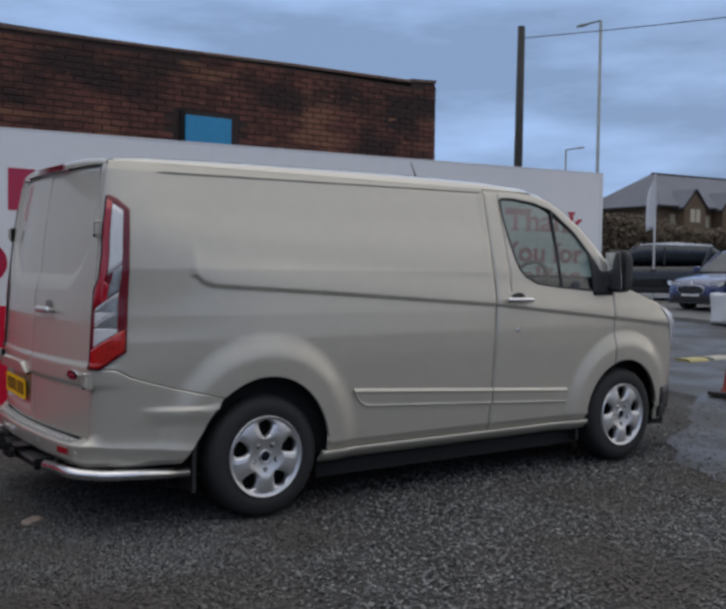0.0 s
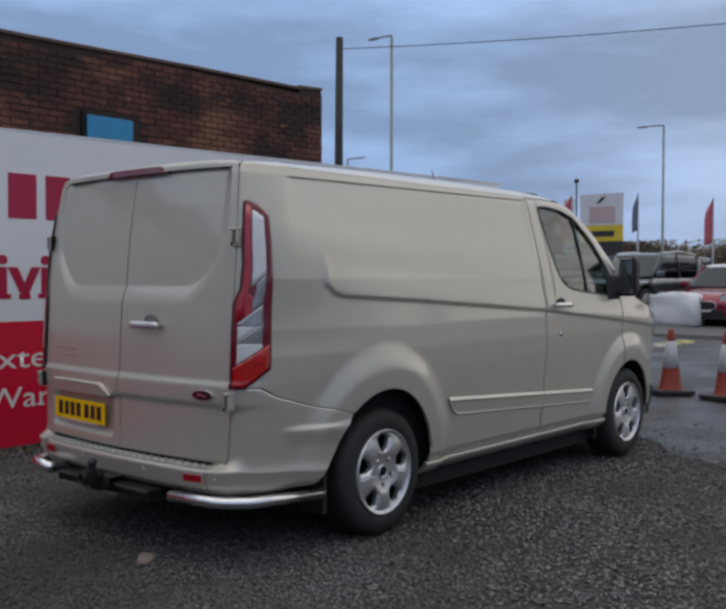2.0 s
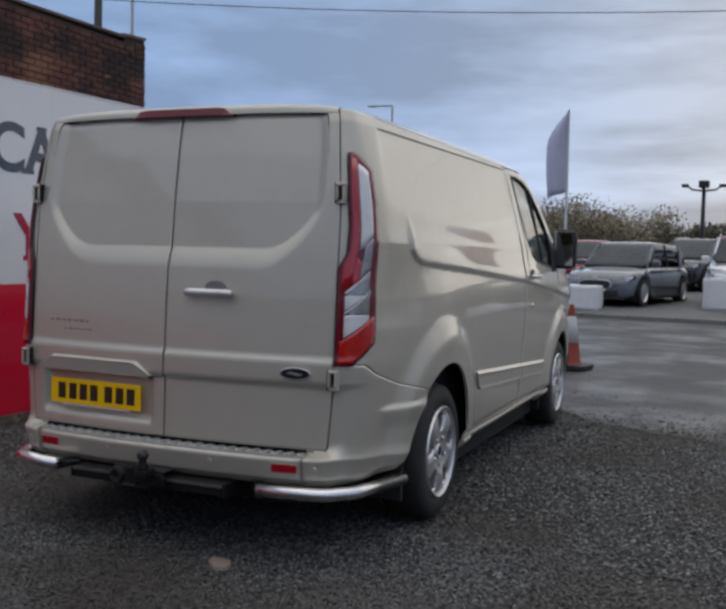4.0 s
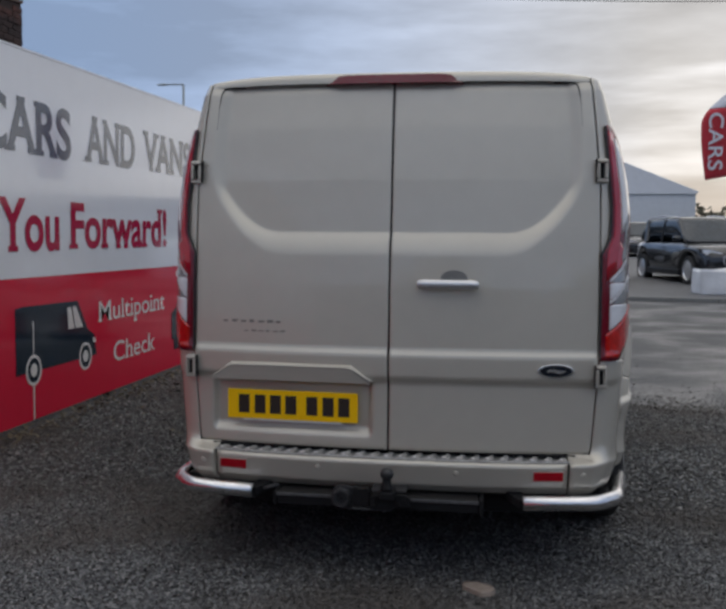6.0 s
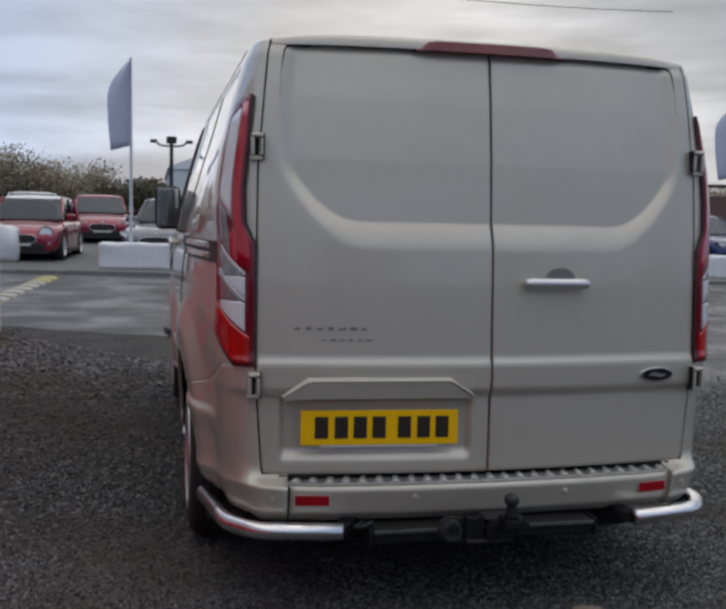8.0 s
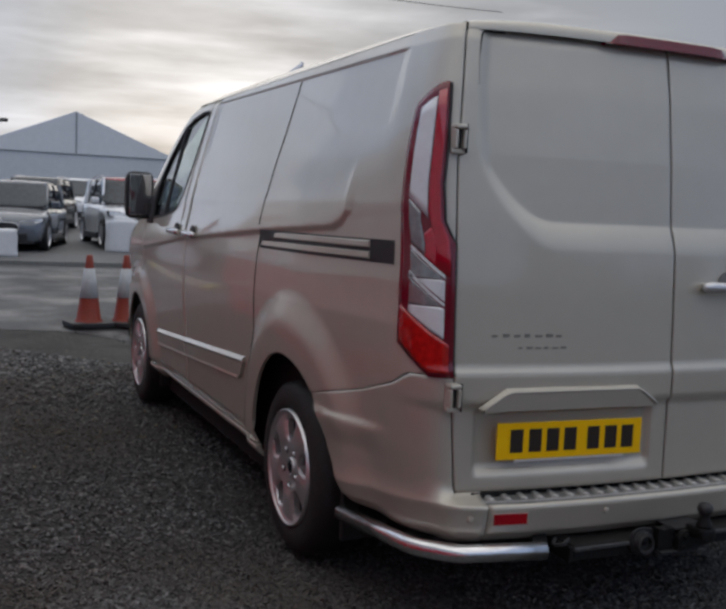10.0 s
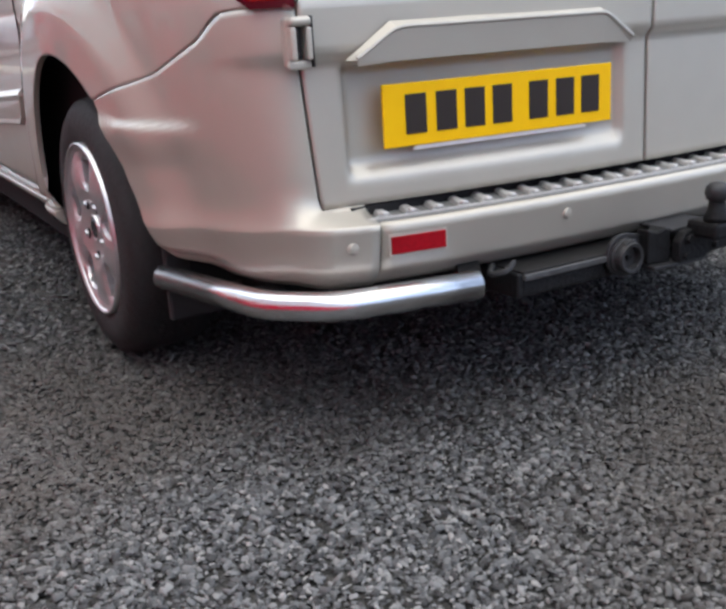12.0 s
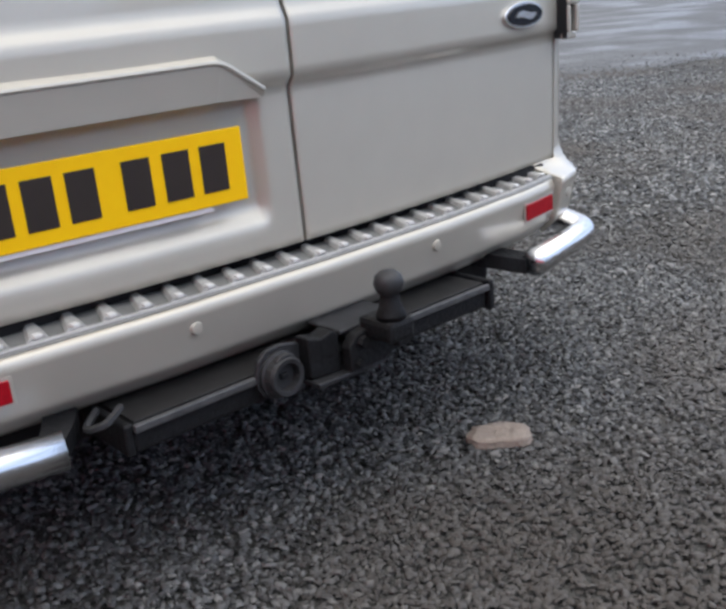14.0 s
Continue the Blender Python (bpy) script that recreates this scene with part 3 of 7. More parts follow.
# ---- brick building behind the hoarding ----
BX, B_END, B_TOP = -5.47, 7.42, 4.0
building = thing("brick_building", (BX, 0, 0), "soot-dark red brick workshop wall with stone coping", "building", kind="structure")
part("wall", box(-6, -0.012, -14, B_END - 0.012, 0, B_TOP), MORTAR, building)
part("coping", loft([[(-0.3, y, z - 0.03), (0.012, y, z - 0.03), (0.018, y, z), (-0.05, y, z + 0.025), (-0.3, y, z + 0.03)] for y, z in ((-14, 3.88), (0, 3.95), (3, 4.0), (5, 4.05), (6.95, 4.08))]), STONE_CAP, building, "weathered stone coping")
part("coping", loft([[(-0.3, y, z - 0.04), (0.012, y, z - 0.04), (0.018, y, z), (-0.3, y, z + 0.02)] for y, z in ((6.955, 4.11), (7.2, 4.125), (7.41, 4.14))]), STONE_CAP, building)
part("corner_pier", box(-0.3, -0.013, 6.96, B_END - 0.013, B_TOP + 0.001, 4.1), MORTAR, building)
blue = thing("window_1", (BX, 0, 0), "blue sheet panel closing a wall opening", "window", kind="structure")
part("panel", box(0.0, 0.05, 3.4, 4.03, 2.1, 3.22, 0.006), BLUE_PANEL, blue)
part("window_frame", box(0.0, 0.03, 3.34, 3.398, 2.1, 3.27), STEEL_DARK, blue)

# ---- the van: its skin as one measured surface, cut into panels ----
van = thing("van", (0, 0, 0), "champagne silver panel van parked on gravel, chrome corner bars", "van")
half_width = curve([(0.2, 0.93), (0.34, 0.94), (0.5, 0.95), (0.66, 0.96), (0.85, 0.972), (0.97, 0.975), (1.1, 0.967), (1.2, 0.953), (1.34, 0.936), (1.5, 0.896), (1.7, 0.842), (1.836, 0.803), (1.9, 0.775)])
rear_line = curve([(0.2, 0.003), (0.47, 0.003), (0.736, 0.006), (0.754, -0.01), (0.84, -0.01), (0.862, 0.0), (1.1, 0.012), (1.3, 0.026), (1.5, 0.044), (1.7, 0.07), (1.84, 0.094), (1.88, 0.108), (1.898, 0.122), (1.909, 0.142), (1.915, 0.165)])
crease_z = curve([(0.53, 1.35), (0.56, 1.31), (0.6, 1.275), (0.66, 1.255), (1.33, 1.218), (2.64, 1.135), (3.78, 1.03), (4.6, 0.95)])
door_edge = curve([(0.2, 0.735), (0.46, 0.745), (0.5, 0.755), (0.81, 0.777), (1.1, 0.777), (1.476, 0.772), (1.7, 0.752), (1.84, 0.738), (1.88, 0.728), (1.905, 0.715)])
CORNER_Y = 0.5  # where the tail corner runs into the flank
ARCHES = ((0.968, 0.325, 0.4, 0.442), (3.9, 0.325, 0.4, 0.4))


def front_taper(y):
    t = max(0, y - 3.0)
    x = -0.018 * t * t
    if y > 4.2:
        u = min(1, (y - 4.2) / 0.72)
        x -= 0.9 * (1 - math.sqrt(max(0, 1 - u ** 2.6))) * 0.8
    return x


def rear_taper(y, z):
    """The sides draw in towards the tail, more so low down."""
    k = 0.056 * (1 - smooth(z, 1.0, 1.6))
    return -k * (max(0, 1.1 - y) / 0.636) ** 2


def rear_y(x, z):
    ax = abs(x)
    y = rear_line(z) + 0.1 * ax * ax
    if z > 1.15:
        z1 = 1.213 + 3.0 * max(0, ax - 0.42) ** 2
        z2 = 1.302 + 3.2 * max(0, ax - 0.44) ** 2
        d = 0.022 * min(1, max(0, (z - z1) / (z2 - z1))) ** 1.5
        d *= 1 - smooth(ax, 0.655 - 0.1 * max(0, z - 1.7), 0.715 - 0.1 * max(0, z - 1.7))
        y += d
    return y


def side_relief(y, z):
    d = 0.0
    for yc, zc, ra, rb in ARCHES:
        e = math.hypot((y - yc) / ra, (z - zc) / rb)
        if e < 1.9:
            d = max(d, 0.032 * (1 - smooth(e, 1.22, 1.56)))
    if 0.53 < y < 4.6:
        zc = crease_z(y)
        fade = smooth(y, 0.53, 0.565)
        d += fade * 0.013 * smooth(z, zc - 0.01, zc + 0.004) * (1 - smooth(z, zc + 0.01, zc + 0.19))
    if 0.3 < y < 2.63:
        zt = 1.834 + 0.0106 * (y - 0.425)
        d -= 0.009 * smooth(z, 1.4, 1.7) * (1 - smooth(z, zt - 0.004, zt + 0.004)) * smooth(y, 0.39 - 0.2 * (1.84 - z), 0.43 - 0.2 * (1.84 - z))
    if z < 0.36:
        d -= 0.02 * smooth(-z, -0.36, -0.345)
    return d


def skin(a, z, sgn=1, off=0.0):
    """a: 0 to 1 across the rear, 1 to 2 round the corner, from 2 on along the side (a = 2 at y = 0.5 m, then 1 per metre)."""
    w = half_width(z)
    xc = door_edge(z) + 0.01
    if a <= 1:
        x = a * xc
        return Vector((sgn * x, rear_y(x, z) - off, z))
    yb = rear_y(xc, z)
    y0 = CORNER_Y
    if a <= 2:
        xs = w + rear_taper(y0, z)
        t, u = a - 1, 2 - a
        p0, p1 = Vector((xc, yb)), Vector((xc + 0.92 * (xs - xc), yb + 0.03))
        p2, p3 = Vector((xs - 0.034 * (1 - smooth(z, 1.0, 1.6)), y0 - 0.2)), Vector((xs, y0))
        p = p0 * u ** 3 + p1 * 3 * u * u * t + p2 * 3 * u * t * t + p3 * t ** 3
        d = ((p1 - p0) * u * u + (p2 - p1) * 2 * u * t + (p3 - p2) * t * t).normalized()
        o = off + side_relief(p.y, z) * smooth(p.y, 0.25, 0.45)
        return Vector((sgn * (p.x + d.y * o), p.y - d.x * o, z))
    y = CORNER_Y + a - 2
    return Vector((sgn * (w + front_taper(y) + rear_taper(y, z) + side_relief(y, z) + off), y, z))


def a_rear(x, z):
    return x / (door_edge(z) + 0.01)


def a_side(y):
    return 2 + y - CORNER_Y


def add_strip(bm, cols, lo, hi, rows, sgn, off=0.0, at=None):
    """A grid over columns a (numbers, or functions of z) between lo(i) and hi(i)."""
    grid = []
    for i, c in enumerate(cols):
        z0, z1 = lo(c, i), hi(c, i)
        col = []
        for k in range(rows + 1):
            z = z0 + (z1 - z0) * k / rows
            a = c(z) if callable(c) else c
            o = off(a, z) if callable(off) else off
            col.append(bm.verts.new((at or skin)(a, z, sgn, o)))
        grid.append(col)
    for c0, c1 in zip(grid, grid[1:]):
        for k in range(rows):
            f = (c0[k], c1[k], c1[k + 1], c0[k + 1])
            bm.faces.new(f if sgn > 0 else f[::-1])


def fold(bm, depth=0.014):
    """Gives a panel its folded edge."""
    bmesh.ops.remove_doubles(bm, verts=bm.verts[:], dist=4e-4)
    bm.normal_update()
    rim = [e for e in bm.edges if e.is_boundary]
    copy = {}
    for e in rim:
        for v in e.verts:
            if v not in copy:
                copy[v] = None
    normals = {v: v.normal.copy() for v in copy}
    for v in copy:
        copy[v] = bm.verts.new(v.co - normals[v] * depth)
    for e in rim:
        f = e.link_faces[0]
        loop = next(l for l in f.loops if l.edge == e)
        a, b = loop.vert, loop.link_loop_next.vert
        nf = bm.faces.new((b, a, copy[a], copy[b]))
        nf.smooth = False
    return bm


def skin_part(name, bm, mat, parent, label="", depth=0.014):
    for f in bm.faces:
        f.smooth = True
    fold(bm, depth)
    return part(name, bm, mat, parent, label)


def arch_low(y, base):
    z = base
    for yc, zc, ra, rb in ARCHES:
        if abs(y - yc) < ra:
            z = max(z, zc + rb * math.sqrt(1 - ((y - yc) / ra) ** 2))
    return z


def columns(y0, y1, step=0.02):
    ys = set(steps(y0, y1, max(2, int((y1 - y0) / step))))
    for yc, zc, ra, rb in ARCHES:
        for k in range(29):
            y = yc - ra * math.cos(math.pi * k / 28)
            if y0 < y < y1:
                ys.add(y)
    ys = sorted(ys)
    return [ys[0]] + [y for p, y in zip(ys, ys[1:]) if y - p > 0.0015]


SILL = 0.325
bumper_line = curve([(0.0, 0.835), (0.1, 0.835), (0.17, 0.83), (0.24, 0.788), (0.435, 0.729), (0.667, 0.676), (0.75, 0.655)])
door_gap = curve([(0.3, 2.602), (0.383, 2.604), (1.01, 2.628), (1.22, 2.638), (1.54, 2.638), (1.88, 2.655)])

# rear doors
for sgn, side_name in ((1, "right"), (-1, "left")):
    bm = bmesh.new()
    n = 90
    cols = [(lambda z, t=t: (0.0038 + (door_edge(z) - 0.0038) * t) / (door_edge(z) + 0.01)) for t in [i / n for i in range(n + 1)]]
    zs = [0.478, 0.736, 0.754, 0.84, 0.862, 1.2, 1.2105, 1.2155, 1.2995, 1.3045, 1.62, 1.84, 1.853, 1.877]
    for z0, z1 in zip(zs, zs[1:]):
        last = z1 > 1.87
        add_strip(bm, cols, lambda c, i: z0, lambda c, i: z1 - (0.012 * (i / n) ** 8 if last else 0), max(1 if z1 - z0 < 0.006 else 3, int((z1 - z0) / (0.005 if 1.2 <= z0 < 1.6 else 0.0125))), sgn)
    if sgn < 0:
        # pressed bay for the number plate
        for v in bm.verts:
            u, h = v.co.x, v.co.z
            v.co.y += 0.022 * smooth(u, -0.7, -0.685) * (1 - smooth(u, -0.075, -0.06)) * smooth(h, 0.522, 0.552) * (1 - smooth(h, 0.725, 0.735))
    door = skin_part("rear_door", bm, PAINT, van, "champagne rear door with a pressed window outline")
    # thin dark line round the door's upper corner, drawing the recess edge's shading
    shade_line = rounded([(door_edge(1.84) - 0.14, 0, 1.868), (door_edge(1.84) - 0.052, 0, 1.868), (door_edge(1.75) - 0.048, 0, 1.79), (door_edge(1.7) - 0.048, 0, 1.7)], 0.03, 5)
    part("corner_shade_line", tube([skin(a_rear(p[0], p[2]), p[2], sgn, 0.0) for p in shade_line], [0.003 - 0.0024 * smooth(1.86 - p[2], 0.0, 0.1) for p in shade_line], 5), VOID, door)
    # hinges
    for z in (1.535, 0.775):
        x = door_edge(z) + 0.012
        y = rear_y(x, z)
        hb = box(sgn * x - 0.02, sgn * x + 0.02, y - 0.012, y + 0.012, z - 0.042, z + 0.042, 0.006)
        box(sgn * x - 0.02, sgn * x + 0.02, y - 0.034, y - 0.0115, z + 0.026, z + 0.042, 0.006, hb)
        for e in (-1, 1):
            box(sgn * x + e * 0.0145 - 0.0055, sgn * x + e * 0.0145 + 0.0055, y - 0.032, y - 0.0115, z - 0.03, z + 0.0255, 0.004, hb)
        box(sgn * x - 0.024, sgn * x + 0.024, y - 0.02, y - 0.0115, z - 0.045, z - 0.0305, 0.004, hb)
        hinge = part("hinge", hb, PAINT, door)
        part("hinge_pin", tube([(sgn * x, y - 0.0175, z - 0.028), (sgn * x, y - 0.0175, z + 0.025)], 0.0055, 8), STEEL_DARK, hinge)
        part("hinge_gap", box(*sorted((sgn * (x - 0.0235), sgn * (x - 0.0205))), y - 0.028, y + 0.004, z - 0.042, z + 0.042), VOID, hinge)
    if sgn > 0:
        hy = rear_y(0.22, 1.11)
        cup = prism([(0.19 + 0.104 * (0.5 - 0.5 * math.cos(math.pi * k / 10)), 1.112 + 0.05 * math.sin(math.pi * k / 10) ** 0.6) for k in range(11)], 0.004, lambda u, v, w: (u, hy - 0.001 - w, v))
        part("handle_cup", cup, TREAD, door)
        part("handle", loft([[(x, hy - 0.03 - 0.013 * math.cos(t) * s, 1.11 + 0.018 * math.sin(t) * s) for t in [2 * math.pi * k / 12 for k in range(12)]] for x, s in ((0.105, 0.4), (0.11, 0.8), (0.135, 1.08), (0.15, 1), (0.29, 1), (0.305, 1.08), (0.331, 0.8), (0.336, 0.4))]), ALLOY, door, "satin silver pull handle", smooth=True)
        for x in (0.13, 0.31):
            part("handle_post", box(x - 0.012, x + 0.012, hy - 0.025, hy + 0.01, 1.1, 1.122, 0.004), PAINT, door)
        by = rear_y(0.622, 0.792)
        ov = [(0.622 + 0.068 * math.cos(2 * math.pi * k / 32), 0.793 + 0.026 * math.sin(2 * math.pi * k / 32)) for k in range(32)]
        bd = part("badge", prism(ov, 0.008, lambda u, v, w: (u, by + 0.1 * (u - 0.62) - 0.001 - w, v), 0.002), CHROME, door, "oval badge with a bright rim")
        part("badge_field", prism([(0.622 + (u - 0.622) * 0.86, 0.793 + (v - 0.793) * 0.78) for u, v in ov], 0.0025, lambda u, v, w: (u, by + 0.1 * (u - 0.62) - 0.0095 - w, v)), BADGE_BLUE, bd)
        part("badge_mark", prism([(0.622 + 0.036 * math.cos(2 * math.pi * k / 20), 0.793 + 0.007 * math.sin(2 * math.pi * k / 20) + 0.003 * math.cos(6 * math.pi * k / 20)) for k in range(20)], 0.002, lambda u, v, w: (u, by + 0.1 * (u - 0.62) - 0.0122 - w, v)), CHROME, bd)
    else:
        hy = rear_y(0.38, 0.75) + 0.006
        hood = loft([[(-0.7, hy + 0.02, 0.738), (-0.615, hy + 0.004, 0.8), (-0.142, hy - 0.02, 0.8), (-0.058, hy - 0.012, 0.738)],
                     [(-0.692, hy - 0.008, 0.738), (-0.612, hy - 0.018, 0.788), (-0.145, hy - 0.042, 0.788), (-0.066, hy - 0.036, 0.738)],
                     [(-0.69, hy - 0.006, 0.728), (-0.6, hy - 0.012, 0.732), (-0.155, hy - 0.034, 0.732), (-0.068, hy - 0.03, 0.728)],
                     [(-0.69, hy + 0.03, 0.728), (-0.6, hy + 0.02, 0.732), (-0.155, hy + 0.01, 0.732), (-0.068, hy + 0.01, 0.728)]], closed=False)
        part("plate_hood", hood, PAINT, door, "bright-edged moulding over the number plate")
        part("hood_trim", tube(rounded([(-0.69, hy - 0.006, 0.741), (-0.613, hy - 0.016, 0.79), (-0.144, hy - 0.041, 0.79), (-0.067, hy - 0.034, 0.741)], 0.02), 0.0045, 8), PAINT, door)

        def on_plate(u, v, w):
            x = -0.634 + u
            return (x, 0.034 - 0.036 * u / 0.52 - 0.004 - w, 0.577 + v)

        plate = part("number_plate", prism([(0, 0), (0.52, 0), (0.52, 0.114), (0, 0.114)], 0.006, on_plate, 0.0015), PLATE_YELLOW, door, "yellow number plate, its lettering as dark bars")
        for k, u in enumerate([0.045, 0.11, 0.172, 0.234, 0.318, 0.382, 0.444]):
            part("plate_bar", prism([(u, 0.022), (u + 0.044, 0.022), (u + 0.044, 0.094), (u, 0.094)], 0.0012, lambda a, b, w: on_plate(a, b, 0.0062 + w)), PLATE_BLACK, plate)
        part("plate_backing", prism([(0.06, -0.008), (0.46, -0.008), (0.45, 0.004), (0.07, 0.004)], 0.003, on_plate), PRINT_WHITE, plate)
        # worn model lettering as plain thin bars
        for z, x0, x1, h, m in ((0.945, -0.657, -0.405, 0.02, 7), (0.912, -0.57, -0.395, 0.013, 6)):
            for k in range(m):
                x, w_ = x0 + (x1 - x0) * k / m, (x1 - x0) / m * 0.62
                yb = rear_y(x, z)
                part("badge_bar", box(x, x + w_ * (1.1 if k % 3 else 0.8), yb - 0.002, yb + 0.001, z + h * 0.3, z + h * (0.85 if k % 2 else 0.7)), BADGE_WORN, door)

# near-black strip added behind the gap between the doors to darken its shade
backing_at = [(z, rear_line(z) + 0.013 + 0.024 * smooth(z, 1.19, 1.21)) for z in (0.48, 0.73, 0.752, 0.842, 0.865, 1.1, 1.19, 1.21, 1.32, 1.5, 1.7, 1.86)]
part("gap_backing", loft([[(-0.012, y, z), (0.012, y, z), (0.012, y + 0.008, z), (-0.012, y + 0.008, z)] for z, y in backing_at]), VOID, van)

# high brake lamp over the doors
bm = bmesh.new()
rows = []
for x in [-0.262, -0.24, -0.215] + steps(-0.18, 0.18, 9) + [0.215, 0.24, 0.262]:
    e = max(0, (abs(x) - 0.21) / 0.052)
    zt = 1.908 - 0.038 * e
    y = rear_line(1.87) + 0.1 * x * x
    rows.append([(x, y + 0.03, 1.868), (x, y - 0.014 + 0.012 * e, 1.868), (x, y - 0.006 + 0.012 * e, zt - 0.008), (x, y + 0.02, zt + 0.001), (x, y + 0.05, zt)])
part("brake_lamp", loft(rows), RED_DARK, van, "dark red high brake lamp", smooth=False)

# side panels
for sgn in (1, -1):
    # quarter and load side up to the front door
    bm = bmesh.new()
    start = [(lambda z: (door_edge(z) + 0.005) / (door_edge(z) + 0.01))]
    cols = start + [1 + t / 20 for t in range(0, 20)]
    ys = [0.5] + [y for y in columns(0.5, 2.55) if y > 0.5]
    cols += [a_side(y) for y in ys]
    cols += [(lambda z, t=t: a_side(2.55 + (door_gap(z) - 0.003 - 2.55) * t)) for t in (0.35, 0.7, 1.0)]

    def y_of(c):
        return skin(c(0.8) if callable(c) else c, 0.8).y

    def low(c, i):
        if callable(c) and i > 3:
            return SILL + 0.003
        y = y_of(c)
        arch = arch_low(y, 0)
        return max(arch, bumper_line(y) + (0.0005 if y < 0.2 else 0.0009)) if y < 0.75 else max(arch, SILL + 0.003)

    add_strip(bm, cols, low, lambda c, i: 1.03, 40, sgn)
    add_strip(bm, cols, lambda c, i: 1.03, lambda c, i: 1.38, 36, sgn)
    add_strip(bm, cols, lambda c, i: 1.38, lambda c, i: 1.82, 22, sgn)
    add_strip(bm, cols, lambda c, i: 1.82, lambda c, i: 1.885, 14, sgn)
    side = skin_part("side_panel", bm, PAINT, van, "champagne load side with a flared wheel arch")

    # front door with its window opening
    top = curve([(2.6, 1.882), (2.976, 1.879), (3.1, 1.868), (3.232, 1.84), (3.38, 1.76), (3.516, 1.665), (3.711, 1.474), (3.8, 1.38)])
    w_top = curve([(2.78, 1.81), (2.8, 1.826), (2.92, 1.829), (3.1, 1.81), (3.26, 1.768), (3.457, 1.614), (3.606, 1.44), (3.66, 1.36)])
    w_bot = curve([(2.78, 1.8), (2.8, 1.62), (2.831, 1.488), (2.868, 1.367), (2.93, 1.31), (3.018, 1.272), (3.2, 1.25), (3.66, 1.215)])
    bm = bmesh.new()
    lead = [(lambda z, t=t: a_side(door_gap(z) + 0.003 + (2.7 - door_gap(z)) * t)) for t in (0, 0.5)]
    ys = columns(2.7, 2.78, 0.02)
    post = lead + [a_side(y) for y in ys]

    def dlow(c, i):
        return SILL + 0.003 if callable(c) else max(arch_low(c - 1.5, SILL + 0.003), SILL + 0.003)

    add_strip(bm, post, dlow, lambda c, i: 1.03, 40, sgn)
    add_strip(bm, post, lambda c, i: 1.03, lambda c, i: 1.21, 22, sgn)
    add_strip(bm, post, lambda c, i: 1.21, lambda c, i: top(2.7) if callable(c) else top(c - 1.5), 22, sgn)
    ys = columns(2.78, 3.66, 0.02)
    mid = [a_side(y) for y in ys]
    add_strip(bm, mid, dlow, lambda c, i: 1.03, 40, sgn)
    add_strip(bm, mid, lambda c, i: 1.03, lambda c, i: 1.21, 22, sgn)
    add_strip(bm, mid, lambda c, i: 1.21, lambda c, i: w_bot(c - 1.5), 6, sgn)
    add_strip(bm, mid, lambda c, i: w_top(c - 1.5), lambda c, i: top(c - 1.5), 4, sgn)
    ys = columns(3.66, 3.772, 0.02)
    fwd = [a_side(y) for y in ys]
    add_strip(bm, fwd, dlow, lambda c, i: 1.03, 40, sgn)
    add_strip(bm, fwd, lambda c, i: 1.03, lambda c, i: 1.21, 22, sgn)
    add_strip(bm, fwd, lambda c, i: 1.21, lambda c, i: top(c - 1.5), 6, sgn)
    fdoor = skin_part("front_door", bm, PAINT, van, "champagne cab door with a side window")
    bm = bmesh.new()
    add_strip(bm, mid, lambda c, i: w_bot(c - 1.5) - 0.006, lambda c, i: w_top(c - 1.5) + 0.006, 8, sgn, -0.012)
    for f in bm.faces:
        f.smooth = True
    glass = part("window_glass", bm, GLASS, fdoor, "tinted cab window glass")
    glass.visible_shadow = False
    ring = [skin(a_side(y), w_bot(y), sgn, -0.004) for y in steps(2.79, 3.64, 30)] + [skin(a_side(y), w_top(y), sgn, -0.004) for y in steps(3.64, 2.79, 30)]
    part("window_seal", tube(ring + [ring[0]], 0.009, 6), BLACK_PLASTIC, fdoor)
    part("window_divider", tube([skin(a_side(3.257), 1.765, sgn, -0.004), skin(a_side(3.257), 1.235, sgn, -0.004)], 0.012, 6), BLACK_PLASTIC, fdoor)
    # black corner that carries the mirror
    bm = bmesh.new()
    add_strip(bm, [a_side(y) for y in steps(3.57, 3.78, 8)], lambda c, i: 1.19, lambda c, i: min(w_top(c - 1.5), top(c - 1.5) - 0.01), 6, sgn, 0.004)
    skin_part("mirror_base", bm, BLACK_PLASTIC, fdoor, "", 0.01)
    hy, hz = 2.823, 1.165
    hx = skin(a_side(hy), hz, sgn).x
    part("handle_cup", prism([(hy + 0.06 * math.cos(2 * math.pi * k / 20), hz + 0.012 + 0.035 * math.sin(2 * math.pi * k / 20)) for k in range(20)], 0.003, lambda u, v, w: (hx + sgn * (0.001 + w), u, v)), BLACK_PLASTIC, fdoor)
    part("handle", loft([[(hx + sgn * (0.03 + 0.012 * math.cos(t) * s), y, hz + 0.017 * math.sin(t) * s) for t in [2 * math.pi * k / 12 for k in range(12)]] for y, s in ((hy - 0.115, 0.5), (hy - 0.108, 0.9), (hy - 0.08, 1), (hy + 0.08, 1), (hy + 0.108, 0.9), (hy + 0.115, 0.5))]), CHROME, fdoor, "bright door handle", smooth=True)
    for y in (hy - 0.08, hy + 0.08):
        part("handle_post", box(*sorted((hx - sgn * 0.005, hx + sgn * 0.03)), y - 0.014, y + 0.014, hz - 0.01, hz + 0.01, 0.004), PAINT, fdoor)
    if sgn > 0:
        part("lock", lathe([(0.0001, 0.012), (0.012, 0.012), (0.016, 0.004), (0.016, -0.004)], "x", (skin(a_side(2.816), 0.972, 1).x, 2.816, 0.972), 20), CHROME, fdoor)

